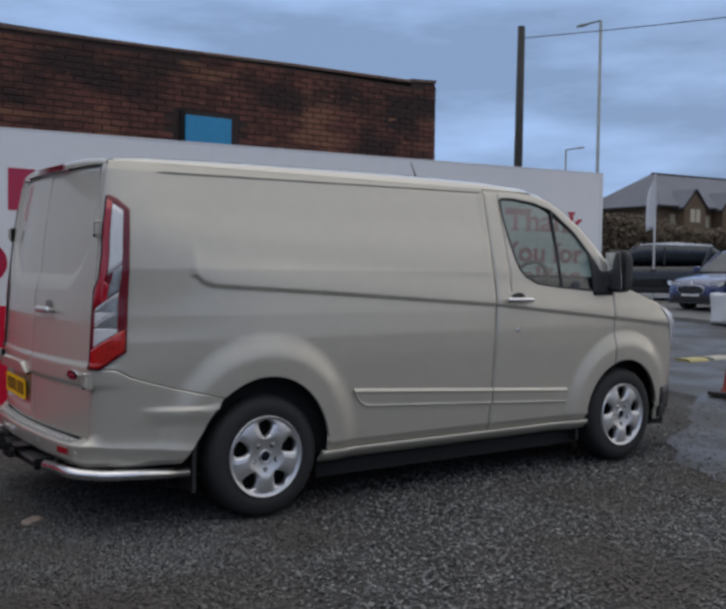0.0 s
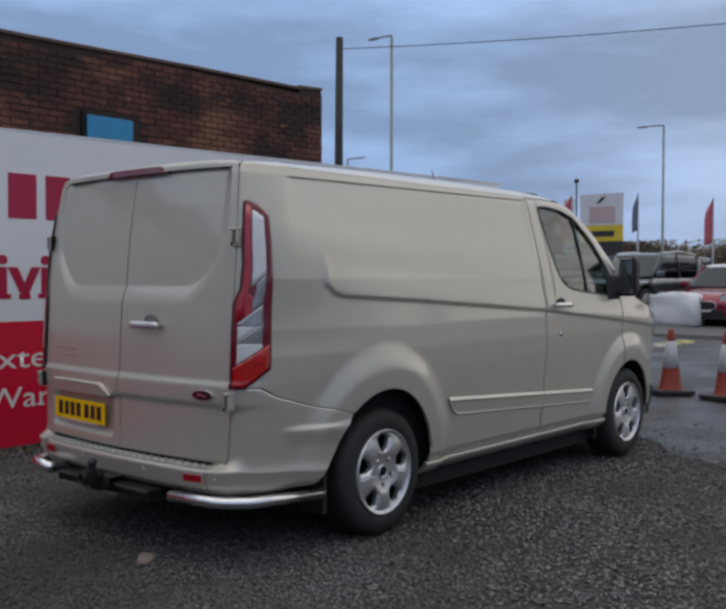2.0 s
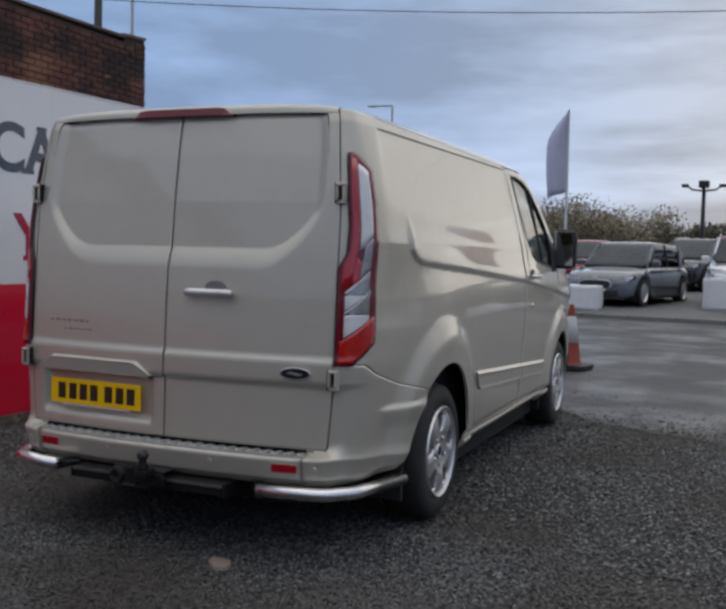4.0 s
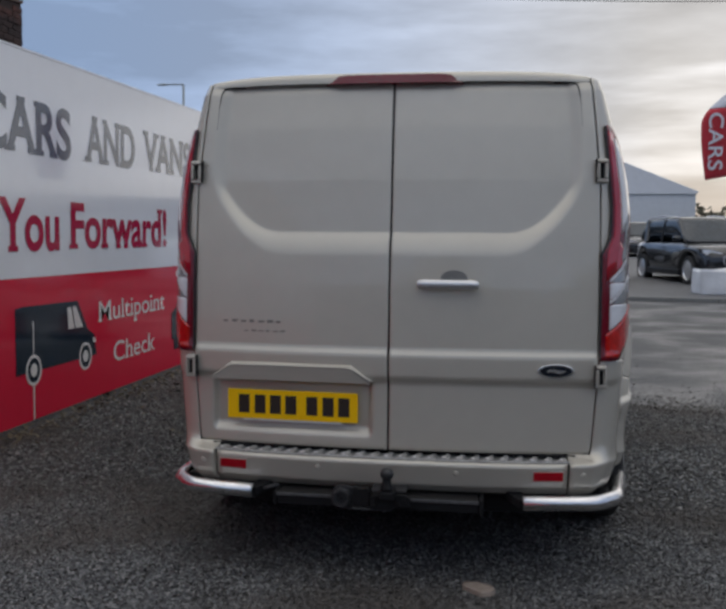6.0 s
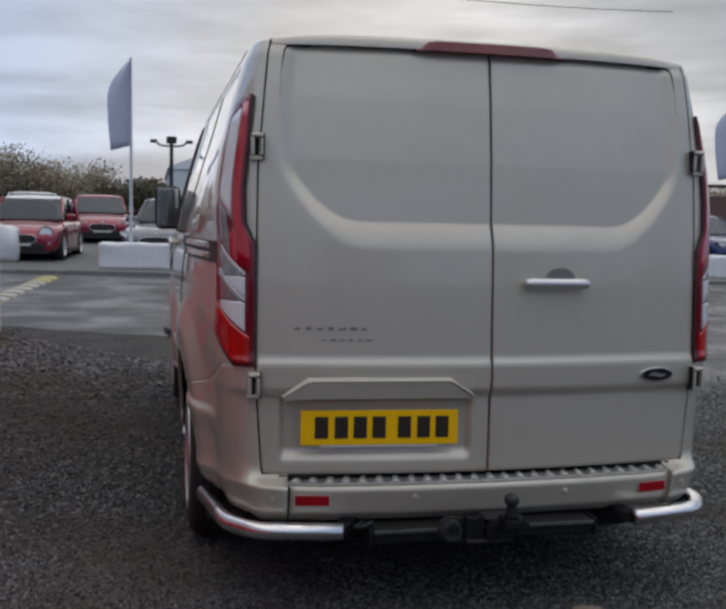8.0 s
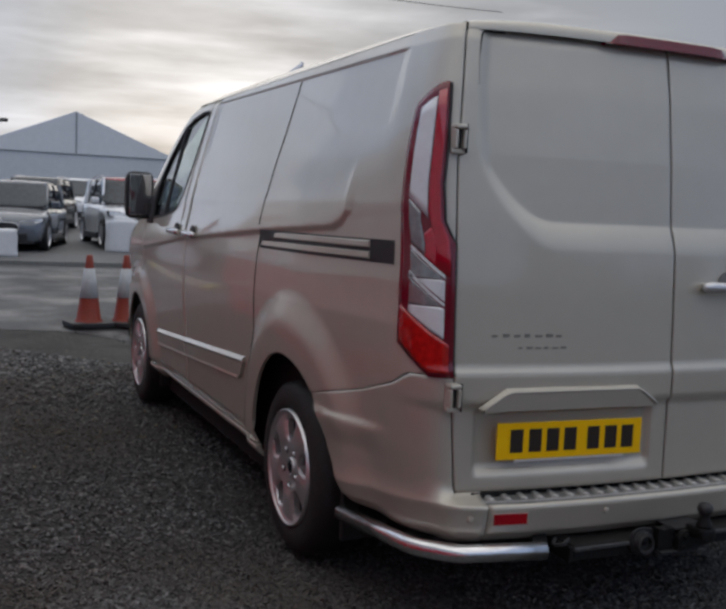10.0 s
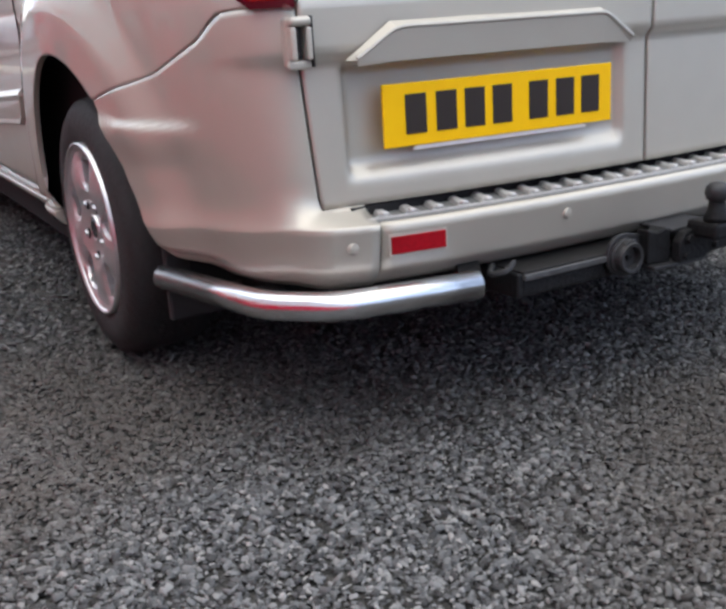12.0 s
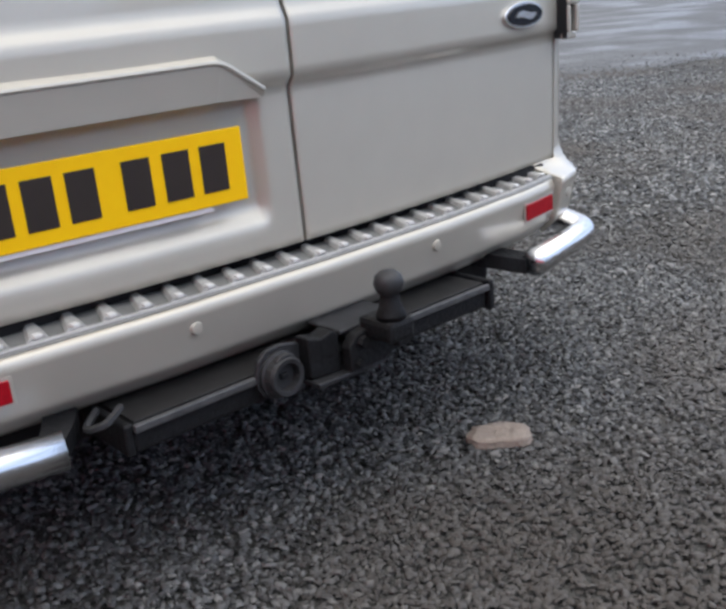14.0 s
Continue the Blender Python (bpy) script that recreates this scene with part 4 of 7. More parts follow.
    if sgn < 0:
        # sliding door handle, behind the gap
        hy, hz = 2.46, 1.16
        hx = skin(a_side(hy), hz, sgn).x
        part("handle_cup", prism([(hy + 0.06 * math.cos(2 * math.pi * k / 20), hz + 0.012 + 0.035 * math.sin(2 * math.pi * k / 20)) for k in range(20)], 0.003, lambda u, v, w: (hx + sgn * (0.001 + w), u, v)), BLACK_PLASTIC, side)
        part("handle", loft([[(hx + sgn * (0.03 + 0.012 * math.cos(t) * s), y, hz + 0.017 * math.sin(t) * s) for t in [2 * math.pi * k / 12 for k in range(12)]] for y, s in ((hy - 0.115, 0.5), (hy - 0.108, 0.9), (hy - 0.08, 1), (hy + 0.08, 1), (hy + 0.108, 0.9), (hy + 0.115, 0.5))]), CHROME, side, "bright door handle", smooth=True)
        for y in (hy - 0.08, hy + 0.08):
            part("handle_post", box(*sorted((hx - sgn * 0.005, hx + sgn * 0.03)), y - 0.014, y + 0.014, hz - 0.01, hz + 0.01, 0.004), PAINT, side)

    # front wing
    wing_top = curve([(3.7, 1.33), (3.778, 1.3), (3.9, 1.25), (4.1, 1.19), (4.3, 1.13), (4.5, 1.05), (4.7, 0.95), (4.85, 0.86), (4.92, 0.8)])
    bm = bmesh.new()
    ys = columns(3.778, 4.915, 0.02)
    wc = [a_side(y) for y in ys]
    add_strip(bm, wc, lambda c, i: max(arch_low(c - 1.5, 0.26), 0.26), lambda c, i: wing_top(c - 1.5), 50, sgn)
    skin_part("front_wing", bm, PAINT, van, "champagne front wing and bumper corner")
    # headlamp
    bm = bmesh.new()
    add_strip(bm, [a_side(y) for y in steps(4.33, 4.75, 14)], lambda c, i: wing_top(c - 1.5) - 0.02 - 0.2 * smooth(c - 1.5, 4.33, 4.6), lambda c, i: wing_top(c - 1.5) - 0.012, 6, sgn, 0.006)
    skin_part("headlamp", bm, WHITE_LENS, van, "clear headlamp", 0.01)
    # black lower front apron edge
    bm = bmesh.new()
    add_strip(bm, [a_side(y) for y in steps(4.34, 4.9, 16)], lambda c, i: 0.27, lambda c, i: 0.5, 4, sgn, 0.008)
    skin_part("bumper_insert", bm, BLACK_PLASTIC, van, "", 0.01)

    # sill
    bm = bmesh.new()
    add_strip(bm, [a_side(y) for y in steps(1.33, 3.53, 60)], lambda c, i: 0.255, lambda c, i: SILL - 0.001, 4, sgn, lambda a, z: 0.012 - 0.05 * smooth(-z, -0.31, -0.25))
    skin_part("sill", bm, PAINT, van, "", 0.02)

    # rubbing strips with bright bevels, split at the door gaps
    m_top = curve([(1.5, 0.666), (3.3, 0.559)])
    m_bot = curve([(1.5, 0.556), (3.4, 0.452)])
    runs = ((1.535, 2.612), (2.622, 3.31)) if sgn > 0 else ((1.535, 2.612), (2.622, 3.31))
    for y0, y1 in runs:
        rings = []
        for y in steps(y0, y1, 24):
            cut = 0.06 * max(0, 1 - (y - 1.535) / 0.06) if y < 1.6 else 0
            zt, zb = m_top(y), m_bot(y) + cut * 1.4
            x0, x1 = skin(a_side(y), zt, 1).x, skin(a_side(y), zb, 1).x
            rings.append([(sgn * (x0 - 0.008), y, zt + 0.004), (sgn * (x0 + 0.004), y, zt + 0.002), (sgn * (x0 + 0.016), y, zt - 0.014), (sgn * (x0 * 0.8 + x1 * 0.2 + 0.012), y, zt - 0.03), (sgn * (x1 + 0.012), y, zb + 0.022), (sgn * (x1 + 0.014), y, zb + 0.01), (sgn * (x1 - 0.008), y, zb)])
        part("rubbing_strip", loft(rings), PAINT, fdoor if y0 > 2.6 else side, "body-coloured rubbing strip", smooth=False)

    # tail lamp, proud of the corner
    inner = curve([(0.83, 0.785), (1.225, 0.785), (1.29, 0.812), (1.4, 0.815), (1.7, 0.786)])

    def lamp_strip(t0, t1, z0, z1, off, rows=8, cols=8, cut=None):
        """t: 0 at the inner edge, 1 at the outer."""
        b = bmesh.new()

        def col(t):
            def a(z):
                x = inner(z)
                xc = door_edge(z) + 0.01
                lo_a, hi_a = 0.9, 2.0
                for _ in range(24):
                    m_a = (lo_a + hi_a) / 2
                    if skin(m_a, z).x < x:
                        lo_a = m_a
                    else:
                        hi_a = m_a
                ai, ao = lo_a, 1.47
                return ai + (ao - ai) * t
            return a
        cc = [col(t0 + (t1 - t0) * k / cols) for k in range(cols + 1)]
        ts = [t0 + (t1 - t0) * k / cols for k in range(cols + 1)]
        f0 = z0 if callable(z0) else (lambda t: z0)
        f1 = z1 if callable(z1) else (lambda t: z1)
        add_strip(b, cc, lambda c, i: f0(ts[i]), lambda c, i: f1(ts[i]), rows, sgn, off)
        return b

    lo = lambda t: 0.832 + 0.09 * max(0, (t - 0.4) / 0.6)
    hi = lambda t: 1.705 - 0.07 * t * t
    lamp = skin_part("tail_lamp", lamp_strip(0, 1, lo, hi, 0.012, 40, 10), RED_DARK, van, "tall red and white tail lamp", 0.03)
    slant = lambda c, k=0.137: (lambda t: c + k * t)
    for nm, t0, t1, z0, z1, m in (("inner_lens", 0.06, 0.3, slant(1.118), lambda t: 1.685 - 0.03 * t, RED_LENS),
                                  ("inner_lens", 0.301, 0.49, slant(1.118), slant(1.31, -0.12), RED_LENS),
                                  ("upper_lens", 0.34, 0.77, slant(1.256), lambda t: 1.668 - 0.07 * t * t, WHITE_LENS),
                                  ("indicator_lens", 0.5, 0.77, slant(1.12), slant(1.25), GREY_LENS),
                                  ("lens_bar", 0.14, 0.77, slant(1.104), slant(1.115), WHITE_LENS),
                                  ("reflector_lens", 0.17, 0.77, 1.122, slant(1.1), GREY_LENS),
                                  ("reversing_lens", 0.14, 0.77, slant(1.036), lambda t: min(1.12, 1.098 + 0.137 * t), WHITE_LENS),
                                  ("lens_bar", 0.14, 0.77, slant(1.022), slant(1.032), WHITE_LENS),
                                  ("reflector_lens", 0.18, 0.77, 1.042, slant(1.018), GREY_LENS),
                                  ("lower_lens", 0.14, 0.77, slant(0.928, 0.12), lambda t: min(1.04, 1.016 + 0.137 * t), WHITE_LENS),
                                  ("fog_lens", 0.06, 0.94, lambda t: lo(t) + 0.014, slant(0.922, 0.12), RED_BRIGHT)):
        skin_part(nm, lamp_strip(t0, t1, z0, z1, 0.015, 10, 8), m, lamp, "", 0.004)
    seal = []
    for z in steps(0.84, 1.7, 40):
        lo_a, hi_a = 0.8, 2.0
        for _ in range(24):
            m_a = (lo_a + hi_a) / 2
            lo_a, hi_a = (m_a, hi_a) if skin(m_a, z).x < inner(z) - 0.003 else (lo_a, m_a)
        seal.append(skin(lo_a, z, sgn, 0.008))
    part("lamp_seal", tube(seal, 0.0045, 6), BLACK_PLASTIC, lamp)

    # wheels
    for yc in (0.968, 3.9):
        wheel = part("wheel", lathe([(0.205, -0.09), (0.211, -0.02), (0.213, 0.008), (0.217, 0.018), (0.222, 0.015), (0.222, -0.02)], "x", (0, 0, 0), 48), ALLOY, van, "five-spoke silver alloy wheel", smooth=True)
        wheel.matrix_basis = pose(sgn * 0.945, yc, 0.33, 0, 0, 0 if sgn > 0 else 180)
        tyre = [(0.219, -0.205), (0.238, -0.218), (0.3, -0.216), (0.324, -0.2), (0.333, -0.16), (0.335, -0.105), (0.333, -0.05), (0.324, -0.012), (0.3, 0.006), (0.238, 0.012), (0.221, 0.0)]
        part("tyre", lathe(tyre, "x", (0, 0, 0), 64), RUBBER, wheel, "black road tyre", smooth=True)
        part("wheel_well", lathe([(0.0001, -0.09), (0.2, -0.09), (0.21, -0.02)], "x", (0, 0, 0), 32), VOID, wheel)
        # five broad spokes that part round small windows near the rim
        half_at = curve([(0.03, 36), (0.098, 36), (0.108, 31), (0.122, 24.5), (0.15, 21.5), (0.178, 21), (0.19, 25), (0.199, 33), (0.203, 36), (0.216, 36)])
        face_at = curve([(0.03, -0.004), (0.06, -0.002), (0.1, 0.008), (0.13, 0.011), (0.17, 0.009), (0.2, 0.004), (0.216, 0.01)])
        for k in range(5):
            t0 = math.radians(72 * k + 54)
            rings = []
            for r in (0.032, 0.05, 0.07, 0.088, 0.098, 0.104, 0.112, 0.122, 0.136, 0.15, 0.164, 0.178, 0.186, 0.192, 0.198, 0.203, 0.209, 0.216):
                h, cut = math.radians(half_at(r)), 1 - smooth(half_at(r), 30, 36)
                pts = [(face_at(r) - 0.034, r * math.cos(t0 - h), r * math.sin(t0 - h))]
                for u in (-1, -0.8, -0.45, 0, 0.45, 0.8, 1):
                    dip = cut * (0.009 * abs(u) ** 5) - 0.003 * cut * (1 - u * u)
                    pts.append((face_at(r) - dip, r * math.cos(t0 + h * u), r * math.sin(t0 + h * u)))
                pts.append((face_at(r) - 0.034, r * math.cos(t0 + h), r * math.sin(t0 + h)))
                rings.append(pts)
            part("spoke", loft(rings, closed=False), ALLOY, wheel, smooth=False)
        part("hub_face", lathe([(0.034, -0.014), (0.036, 0.001), (0.031, 0.004), (0.029, -0.004), (0.0001, -0.005)], "x", (0.0, 0, 0), 36), ALLOY, wheel, smooth=True)
        part("centre_cap", lathe([(0.0001, 0.004), (0.022, 0.004), (0.027, -0.001)], "x", (0.0, 0, 0), 24), BADGE_BLUE, wheel)
        for k in range(5):
            t = math.radians(72 * k + 54)
            part("nut_recess", lathe([(0.0001, 0.001), (0.014, 0.001), (0.016, -0.003)], "x", (face_at(0.074), 0.074 * math.cos(t), 0.074 * math.sin(t)), 14), VOID, wheel)
            part("wheel_nut", lathe([(0.0001, 0.009), (0.007, 0.009), (0.0095, 0.005), (0.0095, 0.0012)], "x", (face_at(0.074), 0.074 * math.cos(t), 0.074 * math.sin(t)), 6), ALLOY, wheel)
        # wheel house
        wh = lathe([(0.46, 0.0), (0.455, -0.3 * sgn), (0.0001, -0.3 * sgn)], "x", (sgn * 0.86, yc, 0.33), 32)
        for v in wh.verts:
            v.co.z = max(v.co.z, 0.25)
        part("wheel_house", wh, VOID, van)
    # mud flap behind the rear wheel and the front wheel
    for y, z1 in ((0.572, 0.56), (3.49, 0.42)):
        part("mud_flap", box(*sorted((sgn * 0.72, sgn * 0.9)), y - 0.012, y + 0.012, 0.17, z1, 0.006), BLACK_PLASTIC, van)

    # door mirror
    def tilted(b):
        for v in b.verts:
            v.co.y -= (0.1 if sgn > 0 else 0.02) * (v.co.z - 1.235) + (0.1 if sgn > 0 else 0.2) * (abs(v.co.x) - 0.93)
        return b

    mirror = part("mirror_arm", loft([[(sgn * (x), y + dy, z + dz) for dy, dz in ((-0.05 * s, -0.03 * s), (0.05 * s, -0.035 * s), (0.05 * s, 0.03 * s), (-0.05 * s, 0.035 * s))] for x, y, z, s in ((0.86, 3.62, 1.26, 1.2), (0.92, 3.7, 1.27, 1.0), (0.96, 3.76, 1.28, 0.9))]), BLACK_PLASTIC, van, "black door mirror")
    rings = []
    for dy, s, o in ((0.0, 0.92, 0), (0.012, 1.0, 0), (0.06, 0.97, 0.0), (0.1, 0.8, -0.01), (0.125, 0.45, -0.02)):
        rings.append([(sgn * (1.0 + o + 0.09 * s * math.copysign(abs(math.cos(t)) ** 0.4, math.cos(t))), 3.74 + dy, 1.36 + 0.15 * s * math.copysign(abs(math.sin(t)) ** 0.4, math.sin(t))) for t in [2 * math.pi * (k + 0.5) / 24 for k in range(24)]])
    part("mirror_shell", loft(rings), BLACK_PLASTIC, mirror, smooth=False)
    part("mirror_glass", tilted(box(*sorted((sgn * 0.93, sgn * 1.07)), 3.734, 3.7395, 1.235, 1.49, 0.002)), MIRROR, mirror, "reflecting mirror glass")

# roof, rolled over from side to side
roof_z = curve([(0.1, 1.913), (0.16, 1.917), (0.3, 1.928), (1.0, 1.948), (2.0, 1.962), (2.7, 1.958), (3.05, 1.935), (3.2, 1.9)])
bm = bmesh.new()
rings = []
for y in [0.155, 0.165, 0.2, 0.26, 0.34, 0.42, 0.5] + steps(0.6, 3.2, 40):
    ring = []
    tail = smooth(y, 0.1, 0.36)
    edge_x = 0.722 + 0.063 * tail
    edge_z = 1.882 if y < 3.1 else 1.86
    for k in range(33):
        u = -1 + 2 * k / 32
        x = edge_x * math.copysign(abs(u) ** 0.8, u)
        yy = y + (0.1 * x * x if y < 0.3 else 0.1 * x * x * (1 - smooth(y, 0.3, 0.6)))
        zc = roof_z(y)
        z = edge_z + (zc - edge_z) * (1 - abs(u) ** 5.0) ** 0.6 - 0.008 * u * u * (1 - abs(u))
        rib = 0.004 * (0.5 + 0.5 * math.cos(x * 26)) * smooth(y, 0.4, 0.6) * (1 - smooth(y, 2.4, 2.6)) if abs(x) < 0.6 else 0
        ring.append((x, yy, z + rib))
    if not rings:
        # the lip that hangs over the rear doors
        for dy, drop in ((-0.052, 0.041), (-0.051, 0.022), (-0.044, 0.006), (-0.028, 0.001)):
            rings.append([(x, yy + dy, 1.913 - drop - (0.02 if drop < 0.02 else 0.006) * abs(x / edge_x) ** 6) for x, yy, z in ring])
    rings.append(ring)
loft(rings, bm, False, False)
for f in bm.faces:
    if f.normal.z < -0.3:
        f.normal_flip()
part("roof", bm, PAINT, van, "champagne ribbed roof", smooth=True)
part("aerial", tube([(0.0, 2.75, 1.97), (0.0, 2.68, 2.12)], [0.006, 0.003], 6), BLACK_PLASTIC, van)

# windscreen, bonnet and nose
ws = bmesh.new()
wsr = []
for t in steps(0, 1, 14):
    y, z = 3.18 + 0.78 * t, 1.885 - 0.6 * t
    w = 0.72 + 0.12 * t
    wsr.append([(w * u, y + 0.09 * (1 - u * u), z + 0.035 * (1 - u * u)) for u in steps(-1, 1, 20)])
loft(wsr, ws, False, False)
wsg = part("windscreen", ws, GLASS, van, "windscreen glass", smooth=True)
wsg.visible_shadow = False
bn = bmesh.new()
bnr = []
for t in steps(0, 1, 16):
    y = 3.85 + 1.0 * t
    edge = skin(a_side(min(y, 4.9)), wing_top(y), 1)
    bnr.append([(edge.x * u, y + 0.1 * (1 - u * u) * (1 - t) + 0.06 * (1 - u * u) * t, edge.z + 0.004 + 0.05 * (1 - u ** 4)) for u in steps(-1, 1, 20)])
loft(bnr, bn, False, False)
part("bonnet", bn, PAINT, van, "champagne bonnet", smooth=True)
ns = bmesh.new()
nsr = []
for z in steps(0.27, 0.9, 12):
    nsr.append([(0.62 * u, 4.86 + 0.08 * (1 - u * u) - 0.06 * smooth(z, 0.6, 0.95), z) for u in steps(-1, 1, 16)])
loft(nsr, ns, False, False)
part("grille", ns, BLACK_PLASTIC, van, "dark front grille", smooth=True)
for sgn in (1, -1):
    part("screen_pillar", tube([(sgn * 0.735, 3.15, 1.862), (sgn * 0.8, 3.5, 1.655), (sgn * 0.845, 3.75, 1.43), (sgn * 0.88, 3.95, 1.28)], 0.024, 8), BLACK_PLASTIC, van)

# dark lining behind the panel gaps, and the cab
ln = bmesh.new()
lr = []
for z in [0.3, 0.5, 0.75, 1.0, 1.2, 1.4, 1.6, 1.8, 1.87]:
    w = half_width(z) - 0.05
    e = w - 0.1
    lr.append([(-e, 0.4, z), (-e + 0.1, 0.14 + rear_line(z), z), (e - 0.1, 0.14 + rear_line(z), z), (e, 0.4, z), (w - 0.03, 1.1, z), (w, 1.5, z), (w, 2.62, z), (-w, 2.62, z), (-w, 1.5, z), (-w + 0.03, 1.1, z)])
loft(lr, ln)
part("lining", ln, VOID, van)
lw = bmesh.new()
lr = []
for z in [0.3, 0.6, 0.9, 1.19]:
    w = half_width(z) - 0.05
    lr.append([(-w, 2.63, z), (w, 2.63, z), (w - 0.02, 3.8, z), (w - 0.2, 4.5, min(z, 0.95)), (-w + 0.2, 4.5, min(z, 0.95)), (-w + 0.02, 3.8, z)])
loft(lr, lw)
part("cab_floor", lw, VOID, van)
part("dashboard", box(-0.8, 0.8, 3.62, 3.95, 1.18, 1.3, 0.03), CABIN, van, "dark grey dashboard")
for x in (0.42, -0.42):
    seat = part("seat", loft([[(x + 0.23 * s * math.copysign(abs(math.cos(t)) ** 0.5, math.cos(t)), y + 0.06 * math.copysign(abs(math.sin(t)) ** 0.5, math.sin(t)), z) for t in [2 * math.pi * k / 16 for k in range(16)]] for z, y, s in ((1.0, 2.98, 1.0), (1.2, 2.92, 1.03), (1.38, 2.87, 0.95), (1.46, 2.85, 0.75))]), CABIN, van, "dark fabric seat back", smooth=True)
    part("headrest", box(x - 0.13, x + 0.13, 2.8, 2.9, 1.47, 1.64, 0.03), CABIN, seat)
wheel_ring = [(0.42 + 0.185 * math.cos(t), 3.46 + 0.1 * math.sin(t) * 0.6, 1.26 + 0.16 * math.sin(t)) for t in [2 * math.pi * k / 28 for k in range(29)]]
steer = part("steering_wheel", tube(wheel_ring, 0.016, 8), CABIN, van, "black steering wheel", smooth=True)
part("column", tube([(0.42, 3.47, 1.25), (0.42, 3.7, 1.2)], 0.04, 10), CABIN, steer)

# rear bumper with tread step
bump_y = curve([(0.0, -0.062), (0.3, -0.055), (0.55, -0.035), (0.66, -0.016), (0.76, 0.012)])


def face_lean(z):
    """The bumper face draws in below its upper edge."""
    return 0.026 * max(0, 0.452 - z) / 0.12 + 0.026 * min(1, max(0, 0.36 - z) / 0.032)


def centre(x, z, s, o):
    roll = 0.012 * smooth(z, 0.435, 0.455) + face_lean(z)
    return Vector((x, bump_y(abs(x)) + roll, z))


b1 = bmesh.new()
add_strip(b1, steps(-0.6695, 0.6695, 48), lambda c, i: 0.328, lambda c, i: 0.3585, 4, 1, 0.0, centre)
add_strip(b1, steps(-0.6695, 0.6695, 48), lambda c, i: 0.3585, lambda c, i: 0.3615, 1, 1, 0.0, centre)
add_strip(b1, steps(-0.6695, 0.6695, 48), lambda c, i: 0.3615, lambda c, i: 0.452, 12, 1, 0.0, centre)
skin_part("bumper_face", b1, PAINT, van, "champagne rear bumper face", 0.02)
crease_a = curve([(0.85, 0.452), (1.1, 0.452), (1.32, 0.44), (1.77, 0.42), (2.1, 0.4)])
for sgn in (1, -1):
    # corner, rising under the tail lamp
    def corner(a, z, s, o):
        p = skin(a, z, s)
        q = skin(a + 0.01, z, s)
        d = Vector((abs(q.x) - abs(p.x), q.y - p.y)).normalized()
        # a crease runs round the corner: the skin flares out to it and draws in below
        zc = crease_a(a)
        reach = 0.026 + 0.045 * smooth(a, 0.95, 1.1)
        out = (0.062 * (1 - smooth(a, 0.86, 1.28)) + 0.01) * (1 - min(1, max(0, (z - zc) / reach))) ** 2
        out -= face_lean(z + 0.452 - zc) + 0.004 * smooth(a, 0.95, 1.15) * max(0, zc - z) / 0.1
        out += 0.014 * smooth(a, 1.6, 1.85) * smooth(z, 0.52, 0.615) * (1 - smooth(z, 0.615, 0.632))
        p.x += s * out * d.y
        p.y -= out * d.x
        return p
    b2 = bmesh.new()
    first = [(lambda z, x=x: a_rear(x, z)) for x in (0.6705, 0.69, 0.71, 0.725)]
    ends = [(lambda z: a_rear(min(0.748, door_edge(z) + 0.005), z)), (lambda z: (door_edge(z) + 0.005) / (door_edge(z) + 0.01))]
    cc = [(lambda z: a_rear(door_edge(z) + 0.005, z))] + [1 + k / 16 for k in range(17)] + [a_side(y) for y in (0.515, 0.53, 0.545, 0.56, 0.568, 0.572, 0.578, 0.586, 0.598, 0.612, 0.63, 0.65, 0.67, 0.69, 0.705)]

    def ctop(c, i):
        return 0.833 if callable(c) else bumper_line(skin(c, 0.7).y)

    def clow(c, i):
        if callable(c):
            return 0.328
        y = skin(c, 0.5).y
        return max(arch_low(y, 0.328), 0.328 + 0.006 * smooth(y, 0.2, 0.5), 0.334 + 1.6 * (y - 0.497))

    def level(dz):
        def at(c, i):
            a = c(0.45) if callable(c) else c
            return max(crease_a(a) + dz, clow(c, i) + 0.0006 * (2 + dz * 500))
        return at
    for run in (first, [first[-1], cc[0]], cc):
        add_strip(b2, run, clow, level(-0.0015), 9, sgn, 0.0, corner)
        add_strip(b2, run, level(-0.0015), level(0.0015), 1, sgn, 0.0, corner)
        add_strip(b2, run, level(0.0015), lambda c, i: max(0.478, clow(c, i) + 0.003), 6, sgn, 0.0, corner)
    add_strip(b2, cc, lambda c, i: max(0.478, clow(c, i) + 0.003), ctop, 30, sgn, 0.0, corner)
    skin_part("bumper_corner", b2, PAINT, van, "champagne bumper corner", 0.02)
    rim = [(0.541, 0.385), (0.659, 0.385), (0.659, 0.428), (0.541, 0.428)]
    part("reflector_rim", prism(rim, 0.004, lambda u, v, w: (sgn * u, bump_y(u) + face_lean(0.407) - 0.001 - w, v), 0.001), PAINT, van)
    pts = [(0.546, 0.39), (0.654, 0.39), (0.654, 0.423), (0.546, 0.423)]
    part("reflector", prism(pts, 0.006, lambda u, v, w: (sgn * u, bump_y(u) + face_lean(0.407) - 0.002 - w, v), 0.0015), REFLECTOR, van, "red reflector")
    for x, yo in ((0.262, 0.0), (0.718, 0.006)):
        at = Vector((sgn * x, bump_y(x) + face_lean(0.412), 0.412)) if not yo else corner(a_rear(x, 0.412), 0.412, sgn, 0)
        part("parking_sensor", lathe([(0.0001, -0.005), (0.009, -0.004), (0.012, 0.001), (0.012, 0.01)], "y", at, 16), PAINT, van)
    # polished corner bar
    bar = [(sgn * x, y, z) for x, y, z in ((0.508, -0.078, 0.318), (0.775, -0.015, 0.315), (0.86, 0.11, 0.306), (0.915, 0.53, 0.285))]
